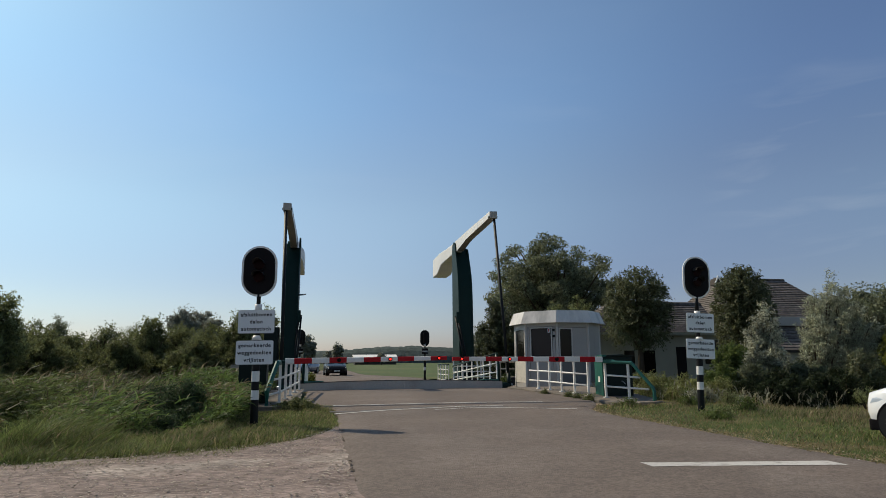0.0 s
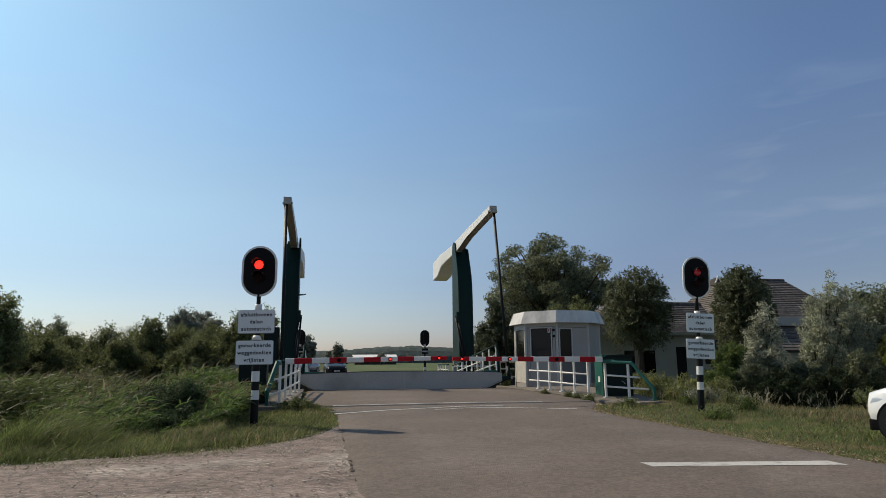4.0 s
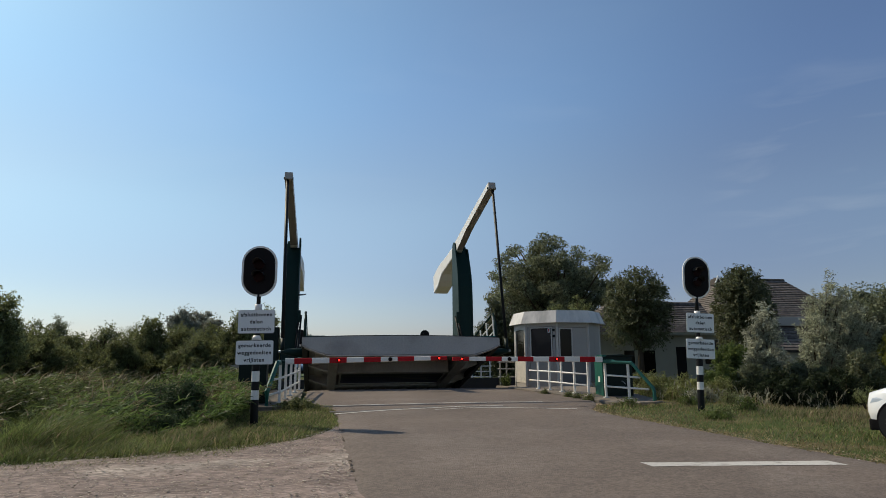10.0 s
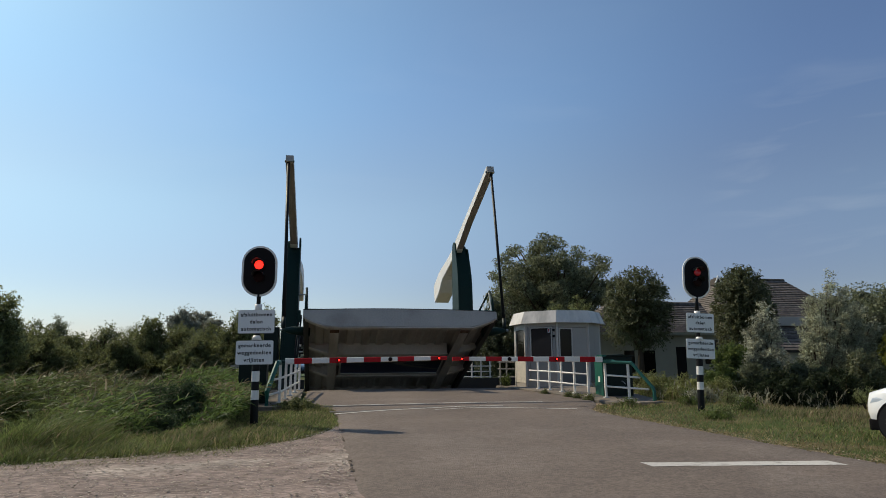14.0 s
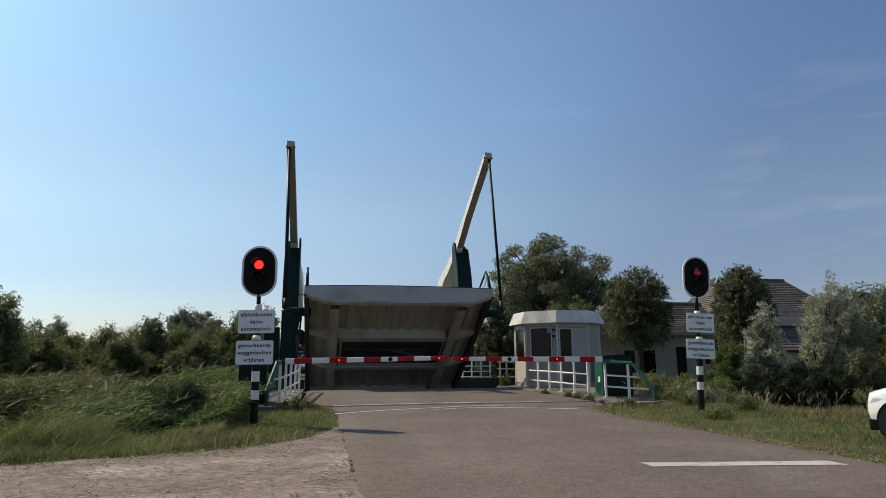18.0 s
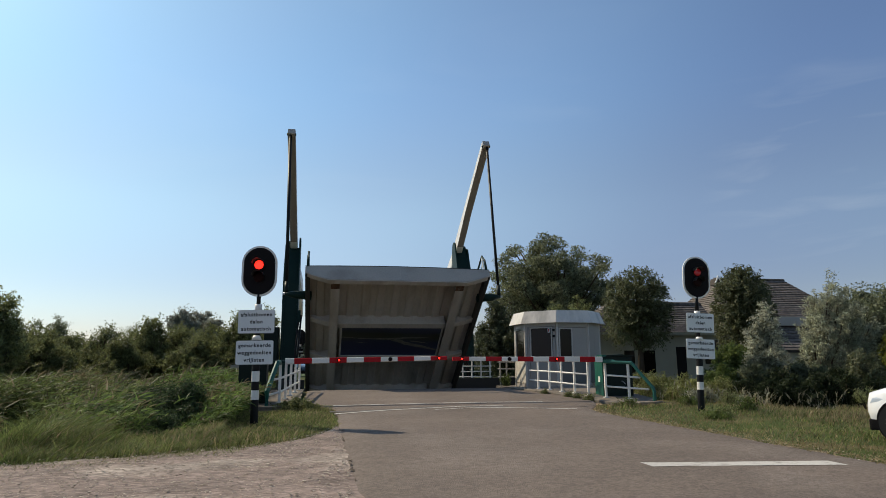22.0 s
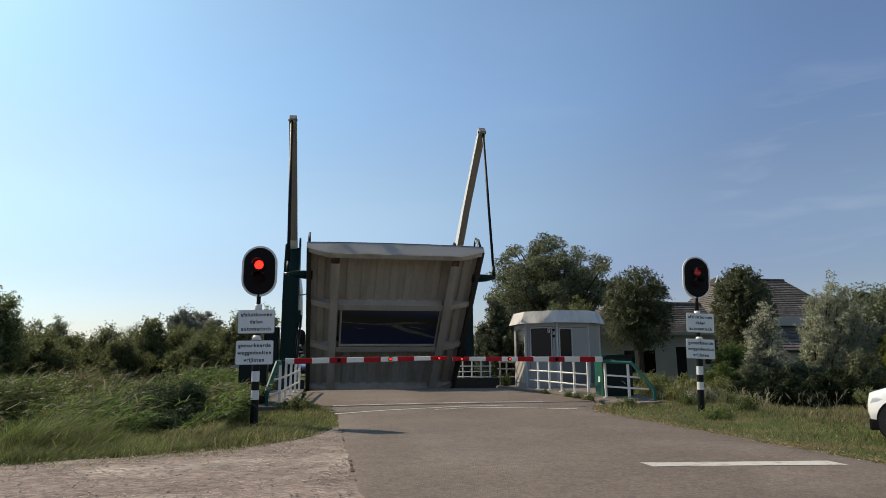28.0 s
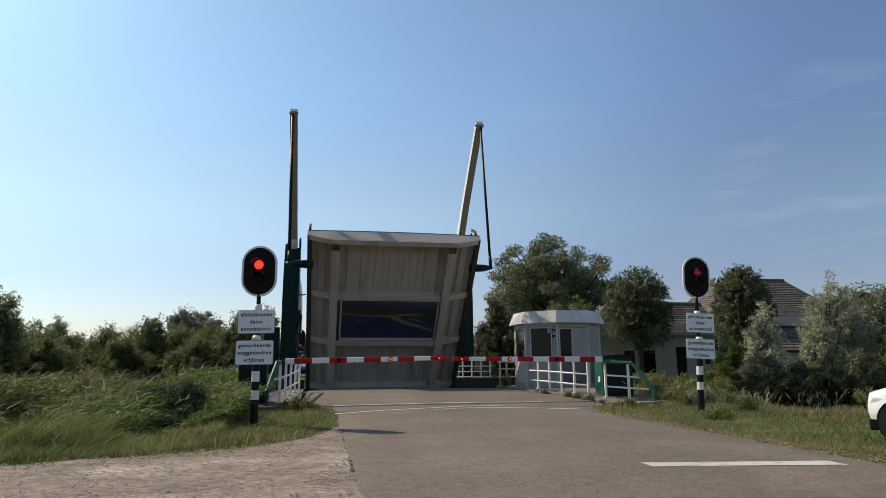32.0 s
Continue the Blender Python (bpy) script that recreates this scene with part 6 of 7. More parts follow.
    for k, (wx, wy, h, w) in enumerate(((4.42, -14.3, 0.13, 0.40), (4.25, -13.3, 0.09, 0.30), (4.34, -13.75, 0.07, 0.30), (3.98, -12.1, 0.07, 0.26))):
        wild_shrub("weed", "small weeds rooted at the foot of the kerb", wx, wy, road_z(wy) + 0.02, h, w, LEAF_HEDGE, 500, 0.022, 220 + k, 10, 0.4, "kerb weeds", low=0.05)
    # belt of trees and bushes on the far side of the reeds
    H = "dark green bush in the belt beyond the reeds"
    for k, (p, h, w, n, mat) in enumerate((((-20.12, 5.05), 5.35, 4.8, 8000, LEAF_WILLOW), ((-22.98, 17.84), 4.3, 5.0, 5000, LEAF_HEDGE), ((-27.9, 35.0), 6.1, 3.0, 4000, LEAF_OAK),
            ((-19.11, 15.04), 3.4, 4.2, 4000, LEAF_HEDGE), ((-16.51, 12.49), 4.0, 2.8, 2500, LEAF_HEDGE), ((-21.45, 35.88), 5.4, 4.4, 3000, LEAF_HEDGE), ((-14.22, 14.08), 4.5, 3.6, 4500, LEAF_HEDGE),
            ((-12.71, 15.82), 4.0, 4.6, 4500, LEAF_HEDGE), ((-10.04, 13.26), 3.9, 4.2, 4500, LEAF_HEDGE), ((-7.94, 10.81), 4.6, 3.4, 4500, LEAF_HEDGE), ((-6.7, 12.61), 5.0, 2.6, 3500, LEAF_WILLOW),
            ((-14.72, 10.11), 2.9, 4.4, 4000, LEAF_HEDGE), ((-10.37, 9.25), 3.0, 4.2, 4000, LEAF_HEDGE), ((-21.59, 11.45), 3.8, 4.2, 4500, LEAF_HEDGE), ((-18.54, 8.82), 3.0, 4.2, 4000, LEAF_HEDGE), ((-6.67, 25.85), 3.2, 3.6, 2500, LEAF_HEDGE), ((-21.73, 7.4), 4.8, 5.5, 4000, LEAF_HEDGE),
            ((-19.44, 19.18), 3.2, 5.0, 3500, LEAF_OAK), ((-14.41, 19.21), 3.4, 5.0, 3500, LEAF_OAK), ((-9.85, 18.32), 3.4, 5.0, 3500, LEAF_OAK))):
        wild_shrub("bush", H, p[0], p[1], -0.5, h * 1.08 + 0.2, w, mat, int(n * 5.6), 0.068, 60 + k, 38, 0.5, "tree belt", twig=0.25, low=0.06, wind=0.06)
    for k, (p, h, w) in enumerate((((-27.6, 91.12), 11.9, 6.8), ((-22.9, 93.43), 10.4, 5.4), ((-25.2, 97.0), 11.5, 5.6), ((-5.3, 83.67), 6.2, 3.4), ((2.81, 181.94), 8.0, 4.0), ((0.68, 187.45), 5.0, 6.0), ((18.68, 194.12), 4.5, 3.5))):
        tree("tree", "distant tree beyond the meadow, haze mixed into its leaf colour", p[0], p[1], 0.0, h, w, h * 0.12, LEAF_FAR, 11500, 0.2, 90 + k, 0.2, 64, spray=0.02, clump=0.86, group="distant trees")
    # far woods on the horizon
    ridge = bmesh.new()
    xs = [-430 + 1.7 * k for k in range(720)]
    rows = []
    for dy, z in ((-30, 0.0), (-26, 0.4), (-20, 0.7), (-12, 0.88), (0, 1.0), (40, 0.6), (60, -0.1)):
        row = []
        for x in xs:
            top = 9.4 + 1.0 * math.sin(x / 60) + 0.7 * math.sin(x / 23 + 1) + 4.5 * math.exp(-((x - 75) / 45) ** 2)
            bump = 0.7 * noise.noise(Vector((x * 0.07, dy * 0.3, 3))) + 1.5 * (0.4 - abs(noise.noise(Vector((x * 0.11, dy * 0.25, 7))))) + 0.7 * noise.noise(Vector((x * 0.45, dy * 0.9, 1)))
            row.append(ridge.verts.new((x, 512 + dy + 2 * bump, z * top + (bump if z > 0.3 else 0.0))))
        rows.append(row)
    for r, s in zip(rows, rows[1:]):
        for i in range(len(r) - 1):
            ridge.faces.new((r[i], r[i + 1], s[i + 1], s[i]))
    tagged(part("far_woods", ridge, WOODS), "low woodland along the horizon, haze tinted into its colour", "woodland", kind="stuff")


def blades(p, h, lean, width, rng, segs=3):
    """Tapered bending blades at p (n x 3)."""
    n = len(p)
    a = rng.uniform(0, 2 * np.pi, n)
    side = np.stack([np.cos(a), np.sin(a), np.zeros(n)], axis=1) * (width * rng.uniform(0.6, 1.3, n))[:, None]
    vs = []
    for k in range(segs):
        t = k / segs
        c = p + np.stack([lean[:, 0] * t * t, lean[:, 1] * t * t, h * (t - 0.18 * t * t)], axis=1)
        w = side * (1 - 0.6 * t)
        vs += [c - w, c + w]
    vs.append(p + np.stack([lean[:, 0], lean[:, 1], h * 0.82], axis=1))
    v = np.stack(vs, axis=1)
    m = 2 * segs + 1
    base = (np.arange(n) * m)[:, None]
    quad = np.concatenate([base + np.array([[2 * k, 2 * k + 1, 2 * k + 3, 2 * k + 2]]) for k in range(segs - 1)])
    tri = base + np.array([[2 * segs - 2, 2 * segs - 1, 2 * segs]])
    return v.reshape(-1, 3), quad.tolist() + tri.tolist()


def hanging(p, way, length, droop, width, rng):
    """Long leaves that leave p along way and sag; three segments each."""
    n = len(p)
    side = np.cross(way, rng.normal(size=(n, 3)))
    side /= np.linalg.norm(side, axis=1)[:, None] + 1e-9
    vs = []
    for t, w in ((0.0, 0.7), (0.35, 1.0), (0.7, 0.7)):
        c = p + way * (length * t)[:, None]
        c[:, 2] -= droop * length * t * t
        vs += [c - side * width * w, c + side * width * w]
    c = p + way * length[:, None]
    c[:, 2] -= droop * length
    vs.append(c)
    v = np.stack(vs, axis=1).reshape(-1, 3)
    base = (np.arange(n) * 7)[:, None]
    f = np.concatenate([base + np.array([[0, 1, 3, 2]]), base + np.array([[2, 3, 5, 4]])]).tolist() + (base + np.array([[4, 5, 6]])).tolist()
    return v, f


def on_ground(x, y, dz=-0.02):
    return np.stack([x, y, np.array([ground_z(a, b) for a, b in zip(x, y)]) + dz], axis=1)


def build_reeds():
    rng = np.random.default_rng(21)
    n = 46000
    x = -4.72 - 24 * rng.random(n) ** 1.25
    y = -19.5 + 10.6 * rng.random(n) 
    edge = np.array([track_edge(a) for a in x]) + 1.95 + 0.5 * np.sin(x * 1.3) + 0.6 * np.exp(-((x + 4.8) / 0.6) ** 2)
    patch = np.sin(x * 1.1 + 0.6 * y) * np.sin(y * 0.9 - 0.4 * x)
    keep = (y > edge) & (y < -8.8) & (rng.random(n) < 0.75 + 0.25 * patch)
    x, y, edge, patch = x[keep], y[keep], edge[keep], patch[keep]
    n = len(x)
    depth = np.clip((y - edge) / 1.8, 0.25, 1)
    h = (1.25 + 0.45 * rng.random(n) + 0.40 * patch) * (0.55 + 0.45 * depth)
    low = np.array([ground_z(a, b) for a, b in zip(x, y)])
    h = np.minimum(h, (0.70 + 0.28 * rng.random(n) + 0.20 * patch - low) / 0.82)
    h = h * np.where(x > -6.3, 0.86 + 0.14 * np.clip((-5.6 - x) / 0.7, 0, 1), 1.0)
    # two hollows, one of them between the mound of grass and the signal
    hollow = np.exp(-((x + 5.75 + 0.23 * (y + 18.3)) / 0.75) ** 2) * (y < -14.4) + np.exp(-((x + 8.3 + 0.44 * (y + 18.6)) / 0.65) ** 2) * (y < -14.0)
    h = h * (1 - 0.86 * np.clip(hollow, 0, 1))
    wind = 0.35 + 0.22 * np.sin(x * 0.8 - y * 1.3) + 0.12 * np.sin(2.3 * x + 1.7 * y)
    lean = np.stack([h * (wind + rng.normal(0, 0.28, n)), h * rng.normal(0.0, 0.3, n)], axis=1)
    # fourteen patches that sway in the wind, each with its leaves
    foot = on_ground(x, y)
    old = np.clip(0.10 + 0.6 * np.clip(np.sin(x * 0.55 + 1.0) * np.sin(y * 0.8 + 0.3 * x), 0, 1), 0, 1)
    edges = np.quantile(x, np.linspace(0, 1, 15))
    for i in range(14):
        mine = (x >= edges[i]) & (x <= edges[i + 1] if i == 13 else x < edges[i + 1])
        at = np.array([x[mine].mean(), y[mine].mean(), foot[mine, 2].mean()])
        p, hh, ln, od = foot[mine] - at, h[mine], lean[mine], old[mine]
        m = len(p)
        k = rng.random(m) < 0.45
        green = REED_FRESH if i >= 12 else REED
        v, f = blades(p[k], hh[k], ln[k], 0.013, rng, 4)
        ob = stuff("reeds", v.tolist(), f, green, "tall green reeds bending in the wind", "reeds")
        ob.matrix_basis = Matrix.Translation(at.tolist())
        SWAYING.append((ob, *at.tolist(), 0.9))
        for name, mat, lab, want in (("green_leaves", green, "broad green reed leaves streaming in the wind", 0), ("old_leaves", REED_OLD, "brownish older reed leaves among the green", 1)):
            sel = np.repeat(np.flatnonzero((rng.random(m) < od) == bool(want)), 5)
            t = rng.uniform(0.3, 0.98, len(sel))
            q = p[sel] + np.stack([ln[sel, 0] * t * t, ln[sel, 1] * t * t, hh[sel] * (t - 0.18 * t * t)], axis=1)
            way = np.stack([rng.normal(0.55, 0.5, len(sel)), rng.normal(0.0, 0.55, len(sel)), rng.uniform(0.15, 0.95, len(sel))], axis=1)
            way /= np.linalg.norm(way, axis=1)[:, None]
            v, f = hanging(q, way, rng.uniform(0.14, 0.32, len(sel)), rng.uniform(0.2, 0.7, len(sel)), 0.011, rng)
            stuff(name, v.tolist(), f, mat, lab, "reeds", ob)
        k = rng.random(m) < 0.03
        tops = p[k] + np.stack([ln[k, 0] * 0.72, ln[k, 1] * 0.72, hh[k] * 0.78], axis=1)
        v, f = blades(tops, hh[k] * 0.22, ln[k] * 0.6, 0.022, rng, 2)
        stuff("plumes", v.tolist(), f, REED_DRY, "pale reed plumes blown sideways", "reeds", ob)


def build_grass():
    rng = np.random.default_rng(22)

    def road_right(y):
        a = np.clip((y + 17.4) / 3.2, 0, 1)
        return 3.36 + 1.15 * a * a * (3 - 2 * a)

    xs, ys, hs = [], [], []
    # tufts of long grass before the reeds
    n = 460
    tx = -4.9 - 13 * rng.random(n) ** 1.1
    back = rng.random(n)
    ty = np.array([track_edge(a) for a in tx]) - 0.05 + 2.9 * back
    th = (0.14 + 0.18 * rng.random(n) + 0.42 * back ** 1.3 * rng.uniform(0.6, 1.2, n)) * np.clip((-4.4 - tx) / 1.6, 0.35, 1)
    th = th + 0.34 * np.exp(-((tx + 7.1) / 1.1) ** 2) * back
    th = th * (1 - 0.80 * np.exp(-((tx + 5.35) / 0.75) ** 2)) * (1 - 0.6 * np.exp(-((tx + 8.2) / 0.5) ** 2))
    for name, mat, lab, part_of, k in (("grass_tufts", GRASS, "long yellow-green grass tufts blown sideways", slice(0, 290), 84), ("grass_tufts", GRASS_FRESH, "fresh green grass tufts blown sideways", slice(290, 400), 84), ("dry_grass_tufts", GRASS_DRY, "pale seeding grass tufts before the reeds", slice(400, 460), 26)):
        c = np.repeat(np.stack([tx[part_of], ty[part_of], th[part_of]], axis=1), k, axis=0)
        m = len(c)
        hh = c[:, 2] * rng.uniform(0.3, 1.15, m)
        ln = np.stack([hh * rng.normal(0.38, 0.6, m), hh * rng.normal(-0.1, 0.5, m)], axis=1)
        v, f = blades(on_ground(c[:, 0] + rng.normal(0, 0.13, m), c[:, 1] + rng.normal(0, 0.13, m)), hh, ln, 0.007, rng, 3)
        stuff(name, v.tolist(), f, mat, lab, "grass")
    # tall pale stalks at the back of the verge
    n = 260
    x = 6.4 + 8.5 * rng.random(n)
    y = -16.4 + 0.30 * (x - 7) + 1.6 * rng.random(n) + 0.5 * np.sin(2.1 * x)
    tall = 0.22 + 0.55 * rng.random(n) ** 1.8
    ln = np.stack([tall * rng.normal(0.12, 0.32, n), tall * rng.normal(0, 0.3, n)], axis=1)
    foot = on_ground(x, y)
    v, f = blades(foot, tall, ln, 0.005, rng, 3)
    stuff("seed_stalks", v.tolist(), f, STALK, "tall pale seeding grass stalks at the foot of the shrubs", "grass")
    k = rng.random(n) < 0.55
    tops = foot[k] + np.stack([ln[k, 0] * 0.5, ln[k, 1] * 0.5, tall[k] * 0.60], axis=1)
    v, f = blades(np.repeat(tops, 3, axis=0) + rng.normal(0, 0.012, (3 * k.sum(), 3)), np.repeat(tall[k], 3) * 0.35, np.repeat(ln[k], 3, axis=0) * 0.6 + rng.normal(0, 0.03, (3 * k.sum(), 2)), 0.012, rng, 2)
    stuff("seed_heads", v.tolist(), f, STALK, "pale feathery seed heads of the tall grass", "grass")
    # verge between the track and the reeds
    n = 46000
    x = -4.6 - 13 * rng.random(n) ** 1.3
    y = np.array([track_edge(a) for a in x]) + rng.random(n) ** 1.1 * 3.5 - 0.45 - 0.40 * rng.random(n) ** 2 * np.clip(0.5 + np.sin(3.1 * x) * np.sin(1.3 * x + 1) + 0.5 * np.sin(7.3 * x), 0, 1.4)
    xs.append(x), ys.append(y), hs.append(0.09 + 0.08 * rng.random(n) + 0.28 * np.clip((y - np.array([track_edge(a) for a in x])) / 2.4, 0, 1) * rng.uniform(0.5, 1.2, n) * (1 - 0.85 * np.exp(-((x + 5.35) / 0.75) ** 2)))
    n = 16000
    x = -4.8 + 2.24 * rng.random(n)
    y = np.array([track_edge(a) for a in x]) + rng.random(n) * 6.4 - 0.22 - 0.3 * rng.random(n) ** 2 * np.clip(0.6 + np.sin(4.1 * x), 0, 1.4)
    k = (x < -2.57 - 0.16 * rng.random(n) ** 2) & (y < -14.5)
    x, y = x[k], y[k]
    xs.append(x), ys.append(y), hs.append(0.07 + 0.15 * rng.random(len(x)) * np.clip((-2.5 - x) / 1.2, 0.3, 1))
    # verge on the other side
    n = 42000
    y = -27.5 + 13.4 * rng.random(n)
    off = 9.5 * rng.random(n) ** 1.25
    x = road_right(y) + 0.02 + off
    k = rng.random(n) < np.clip(off / 0.6 + 0.45, 0, 1)
    x, y, off = x[k], y[k], off[k]
    xs.append(x), ys.append(y), hs.append((0.04 + 0.08 * rng.random(len(x))) * (1 + 0.9 * np.clip((off - 2.2) / 2.5, 0, 1)) * (0.75 + 0.5 * np.clip(np.sin(1.3 * x + 0.4 * y) * np.sin(0.9 * y), 0, 1)))
    n = 12000
    x, y = 5.6 + 12 * rng.random(n), -15.5 + 6.0 * rng.random(n)
    xs.append(x), ys.append(y), hs.append(np.where(x > 9.3, 0.06, 0.22 + 0.3 * rng.random(n)))
    x, y, h = np.concatenate(xs), np.concatenate(ys), np.concatenate(hs)
    inside = (x > 3.6) & (x < 6.5) & (y > -15.65 + 0.30 * np.clip(4.9 - x, 0, 1))
    inside |= (x > 7.6) & (y > -15.0 + 0.30 * (x - 7.6)) & (rng.random(len(x)) < 0.93)
    h = h * np.where((np.abs(x + 4.2) < 0.9) & (y > -19.2), 0.5, 1.0) * np.where((x > 4.4) & (x < 6.4) & (y > -16.4), 1.9, 1.0)
    x, y, h = x[~inside], y[~inside], h[~inside]
    lean = np.stack([h * rng.normal(0.22, 0.5, len(x)), h * rng.normal(0, 0.5, len(x))], axis=1)
    patchy = np.clip(0.5 + 0.5 * np.sin(1.1 * x + 0.5 * y) * np.sin(0.8 * y - 0.5 * x), 0, 1)
    dry = rng.random(len(x)) < np.where(x > 0, 0.16 + 0.42 * patchy, 0.04 + 0.12 * patchy)
    for name, sel, mat, lab in (("grass", ~dry, GRASS, "uneven green verge grass"), ("dry_grass", dry, GRASS_DRY, "pale dry grass stalks on the verges")):
        v, f = blades(on_ground(x[sel], y[sel]), h[sel] * (1.25 if mat is GRASS_DRY else 1.0), lean[sel], 0.008, rng, 2)
        stuff(name, v.tolist(), f, mat, lab, "grass")
    # dry straw lying along the asphalt's edge
    n = 1300
    y = -27 + 11.4 * rng.random(n)
    x = road_right(y) + rng.normal(0.05, 0.10, n)
    v, f = blades(np.stack([x, y, np.full(n, 0.048)], axis=1), 0.01 + 0.025 * rng.random(n), rng.normal(0, 0.075, (n, 2)), 0.009, rng, 2)
    stuff("straw", v.tolist(), f, GRASS_DRY, "pale dry straw along the edge of the asphalt", "straw")
    # loose stones on the track and along the road's edge
    n = 16000
    x = -2.6 - 10 * rng.random(n) ** 1.3
    y = -29 + (np.array([track_edge(a) for a in x]) + 29.2) * rng.random(n) ** 0.6
    s = 0.006 + 0.014 * rng.random(n) ** 4
    vs, fs = [], []
    shape = np.array([(1, 0, 0), (-1, 0, 0), (0, 1, 0), (0, -1, 0), (0, 0, 0.28), (0, 0, -0.5)], float)
    tris = np.array([(0, 2, 4), (2, 1, 4), (1, 3, 4), (3, 0, 4), (2, 0, 5), (1, 2, 5), (3, 1, 5), (0, 3, 5)])
    e = n // 22
    y[:e] = -27.5 + 12.3 * rng.random(e)
    x[:e] = road_right(y[:e]) + rng.normal(0.08, 0.16, e)
    s[:e] = 0.007 + 0.014 * rng.random(e) ** 3
    c = np.stack([x, y, 0.03 + 0.2 * s], axis=1)
    v = c[:, None, :] + shape[None] * s[:, None, None] * rng.uniform(0.6, 1.4, (n, 6, 1))
    f = (np.arange(n) * 6)[:, None, None] + tris[None]
    stuff("loose_stones", v.reshape(-1, 3).tolist(), f.reshape(-1, 3).tolist(), STONE, "small loose stones and crumbs along the road and track", "stones")


def build_fender():
    """Old guide beams that stand at the canal's edge, seen above the reeds."""
    f = thing("guide_fender", "weathered pale grey timber guide fender at the canal edge", "fender", pose(-5.3, -8.5, 0.02, 0, 0, 6))
    for z, lift in ((1.02, 0.20), (0.78, 0.14), (0.52, 0.10)):
        part("beam", prism([(-0.62, z - 0.07), (0.55, z - 0.07 + lift), (0.55, z + 0.07 + lift), (-0.62, z + 0.07)], "y", -0.05, 0.05, 0.01), OLD_WOOD, f)
    for x in (-0.35, 0.35):
        part("pile", tube([(x, 0.14, -2.6), (x, 0.14, 1.0)], 0.085, 10), OLD_WOOD, f, smooth=True)


OLD_WOOD = material("weathered_timber", (0.27, 0.25, 0.22), 0.9, vary=0.3, scale=3, fine=30, bump=0.4, stretch=(0.3, 1, 1))


def fly_pose(side, ahead, z, ry=0.0, rz=0.0):
    """A place beside and ahead of the standpoint, on the level."""
    return pose(EYE[0] + 0.9813 * side + 0.1923 * ahead, EYE[1] - 0.1923 * side + 0.9813 * ahead, z, 0, ry, rz - 11)


FLY_REST = 0.0175


def build_fly():
    """A hoverfly-sized insect that crosses the sky close by."""
    body = material("fly_body", (0.020, 0.019, 0.018), 0.45, vary=0.3, scale=300, fine=900, bump=0.1)
    wing = material("fly_wing", (0.10, 0.09, 0.08), 0.3, vary=0.2, scale=400, fine=900, bump=0.1)
    ob = thing("fly", "small dark flying insect with two veined wings", "insect", fly_pose(-1.9, 0.1, FLY_REST))
    part("abdomen", tube([(-0.0062, 0, 0.0022), (-0.0052, 0, 0.0026), (-0.0030, 0, 0.0030), (-0.0010, 0, 0.0032)], [0.0004, 0.0015, 0.0020, 0.0013], 12), body, ob, smooth=True)
    part("thorax", tube([(-0.0010, 0, 0.0032), (0.0004, 0, 0.0034), (0.0018, 0, 0.0034), (0.0026, 0, 0.0032)], [0.0012, 0.0020, 0.0019, 0.0009], 12), body, ob, smooth=True)
    part("head", tube([(0.0026, 0, 0.0031), (0.0032, 0, 0.0031), (0.0040, 0, 0.0030), (0.0045, 0, 0.0028)], [0.0008, 0.0015, 0.0014, 0.0005], 12), body, ob, smooth=True)
    for s in (-1, 1):
        outline = [(0.0012, s * 0.0010), (0.0006, s * 0.0040), (-0.0016, s * 0.0072), (-0.0036, s * 0.0070), (-0.0040, s * 0.0044), (-0.0016, s * 0.0014)]
        part("wing", prism(outline, "z", 0.0046, 0.0047), wing, ob, "thin smoky wing")
        for x, dx in ((0.0016, 0.0016), (0.0005, 0.0), (-0.0006, -0.0018)):
            part("leg", tube([(x, s * 0.0010, 0.0024), (x + 0.5 * dx, s * 0.0030, 0.0030), (x + dx, s * 0.0042, 0.0)], [0.00022, 0.00018, 0.0001], 5), body, ob)
    return ob


# ---- build ----
build_ground()
marking("road_joint", [(-2.7, -16.11), (-1.52, -15.96), (-0.74, -15.54), (0.83, -15.62), (2.56, -15.72), (3.62, -16.04)], (0.22, 0.10), "dark tar joint across the road", TAR, "road joint", 0.052, 0.9)
marking("stop_line_1", [(-2.59, -14.66), (-0.41, -14.56), (1.25, -14.55), (2.94, -14.66)], (0.10, 0.08), "thin worn white line across the road", LINE)
marking("stop_line_2", [(-2.61, -16.62), (-1.54, -16.09), (-0.17, -15.70), (0.62, -15.51), (1.6, -15.48)], (0.15, 0.07), "worn white line curving across the road", LINE, lift=0.056)
marking("stop_line_3", [(-0.26, -16.16), (0.71, -15.95), (1.73, -16.13), (3.08, -16.66)], (0.06, 0.12), "worn white line curving across the road", LINE, lift=0.058)
marking("give_way_line", [(0.675, -24.24), (1.75, -24.417), (2.83, -24.596)], (0.27, 0.27), "broad white line across the side road", LINE)
kerbs()
DECK = build_deck()
build_towers()
build_beams()
boom(-3.83, 0.46, -14.0, 1.283, -0.83, False, ((-2.45, "b"), (-1.09, "a"), (0.24, "on")))
boom(0.63, 5.02, -14.0, 1.274, 0.5, True, ((0.88, "on"), (2.24, "a"), (3.63, "b")))
boom_cabinet()
fixed_railings()
build_fender()
build_signals()
build_cabin()
build_house()
build_barns()
build_car(pose(6.65, -24.32, 0.0, 0, 0, 213), CAR_WHITE, "white compact car parked on the grass verge", suv=True)
build_car(pose(-1.63, 26.9, 0.03, 0, 0, 4), CAR_BLACK, "black car waiting beyond the bridge with headlights on", lit=True)
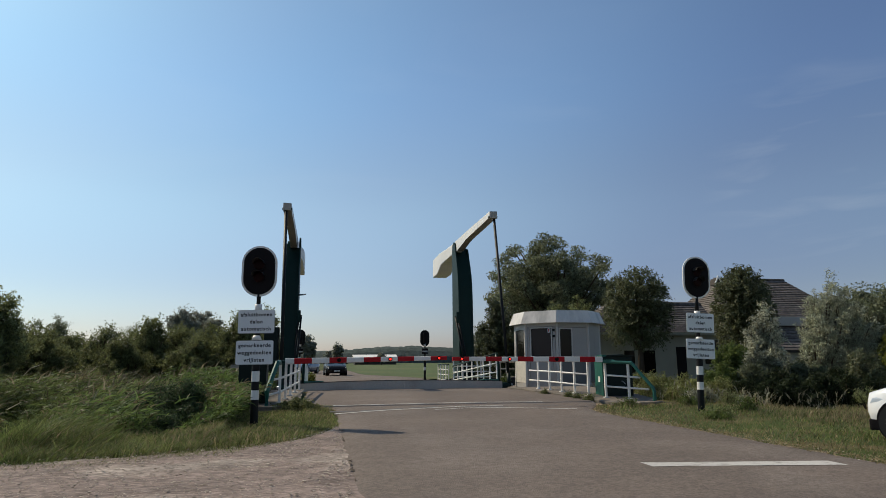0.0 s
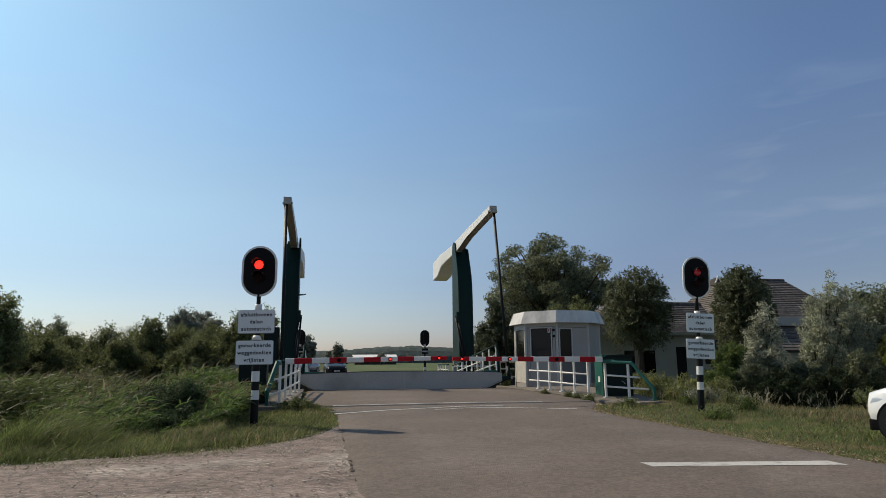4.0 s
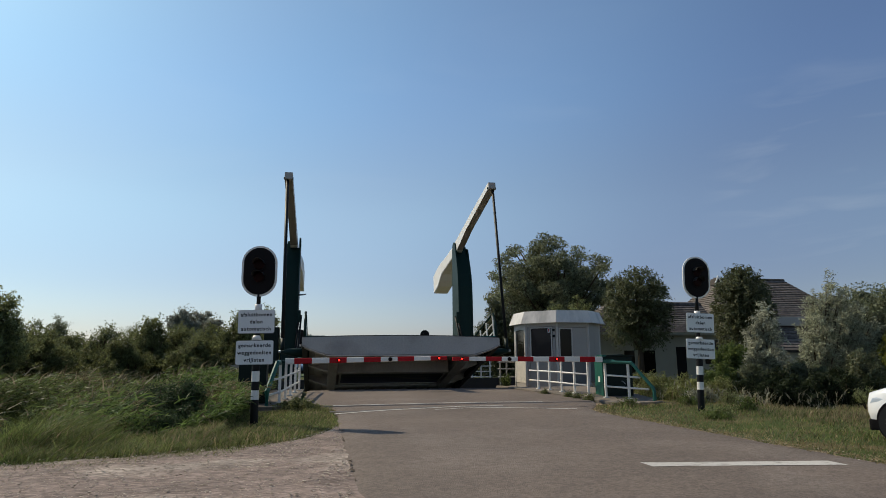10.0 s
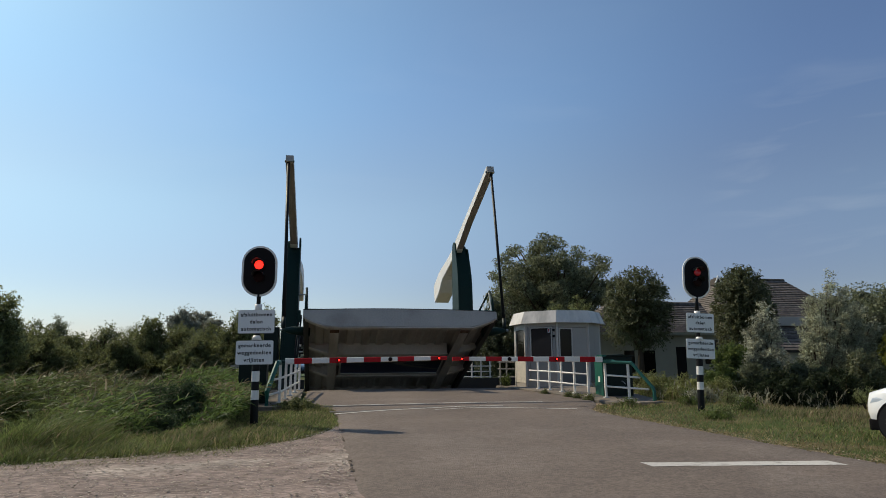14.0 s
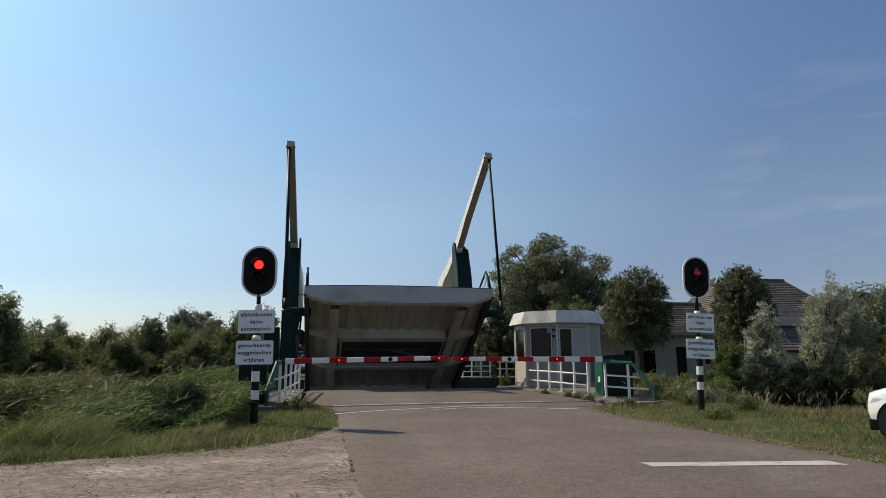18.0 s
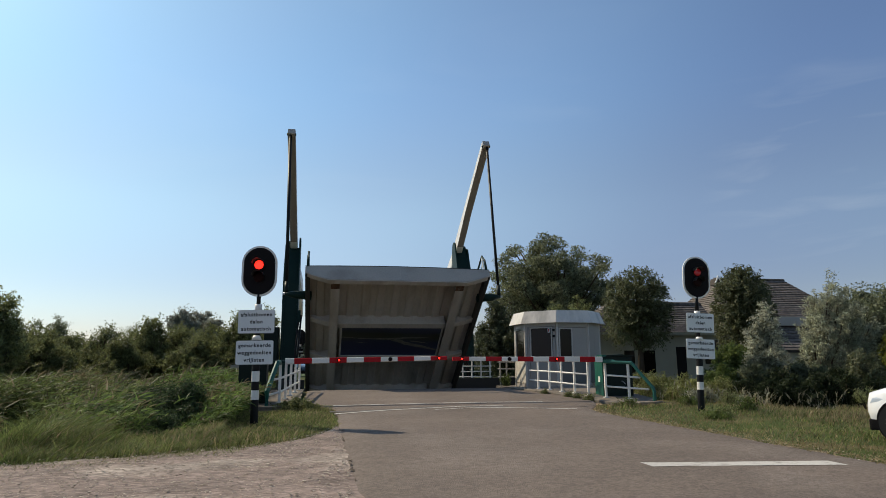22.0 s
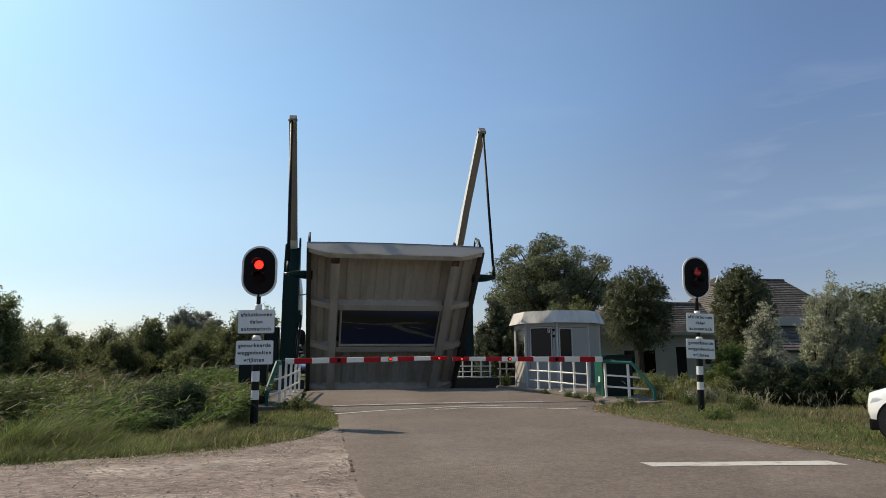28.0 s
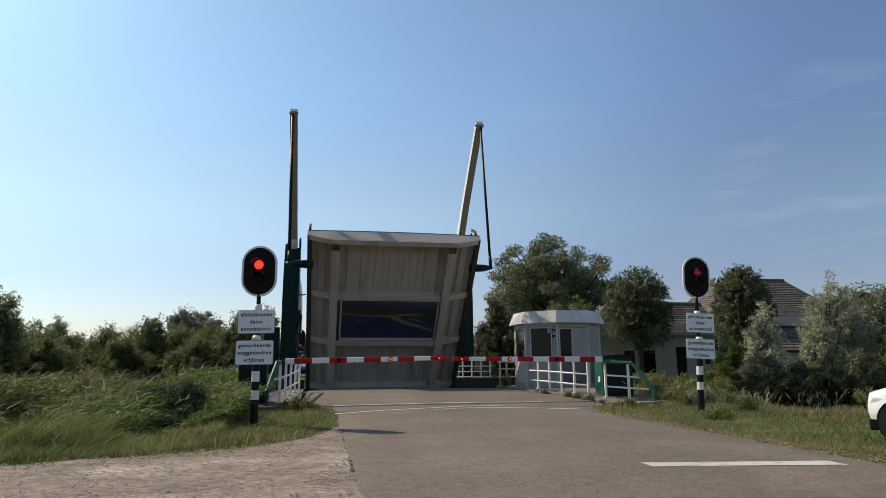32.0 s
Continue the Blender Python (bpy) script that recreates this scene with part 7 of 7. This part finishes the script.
build_car(pose(-4.44, 36.62, 0.03, 0, 0, -20), CAR_BLUE, "blue car waiting beyond the bridge")
build_trees()
build_reeds()
build_grass()
FLY = build_fly()


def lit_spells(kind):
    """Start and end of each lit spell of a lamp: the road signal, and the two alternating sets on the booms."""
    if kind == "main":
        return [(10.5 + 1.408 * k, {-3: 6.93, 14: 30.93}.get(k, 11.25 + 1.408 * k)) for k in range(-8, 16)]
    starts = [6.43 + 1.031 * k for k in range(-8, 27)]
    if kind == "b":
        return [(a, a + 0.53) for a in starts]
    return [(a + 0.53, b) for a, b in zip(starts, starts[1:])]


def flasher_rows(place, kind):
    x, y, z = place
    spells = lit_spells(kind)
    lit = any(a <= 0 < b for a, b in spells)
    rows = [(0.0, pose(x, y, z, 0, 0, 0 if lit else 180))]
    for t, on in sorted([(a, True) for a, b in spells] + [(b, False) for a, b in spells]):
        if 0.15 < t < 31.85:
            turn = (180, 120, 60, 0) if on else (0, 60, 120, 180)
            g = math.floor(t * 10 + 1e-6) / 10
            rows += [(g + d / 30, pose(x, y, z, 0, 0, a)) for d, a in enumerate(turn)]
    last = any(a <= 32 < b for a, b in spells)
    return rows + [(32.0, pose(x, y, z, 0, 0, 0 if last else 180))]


def motions():
    walk(DECK, [(t, deck_pose(a)) for t, a in ANGLES])
    for k, (ob, x, y, z, amount) in enumerate(SWAYING):
        rows = []
        for i in range(81):
            t = 0.4 * i
            a = math.sin(2.9 * t + 0.55 * x + k) + 0.6 * math.sin(6.1 * t + 1.3 * x + 2.0 * k) + 0.5 * math.sin(0.7 * t + k)
            rows.append((t, pose(x, y, z, 0.35 * amount * math.sin(2.3 * t + 1.7 * k), amount * a, 0)))
        walk(ob, rows)
    for b, s in BEAMS:
        walk(b, [(t, beam_pose(a, s)) for t, a in ANGLES])
    for r, s in RODS:
        walk(r, [(t, rod_pose(a, s)) for t, a in ANGLES])
    rest = fly_pose(-1.9, 0.1, FLY_REST)
    walk(FLY, [(0.0, rest), (20.5, rest), (20.7, fly_pose(-1.9, 1.2, 1.1, -20, 40)), (20.9, fly_pose(-1.4, 1.7, 1.62, 0, 20)),
               (21.0, fly_pose(-0.714, 1.566, 1.534, 27, 0)), (21.1, fly_pose(-1.3, 1.1, 1.3, 20, -30)), (21.5, rest), (32.0, rest)])
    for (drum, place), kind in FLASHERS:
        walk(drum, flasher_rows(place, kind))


motions()
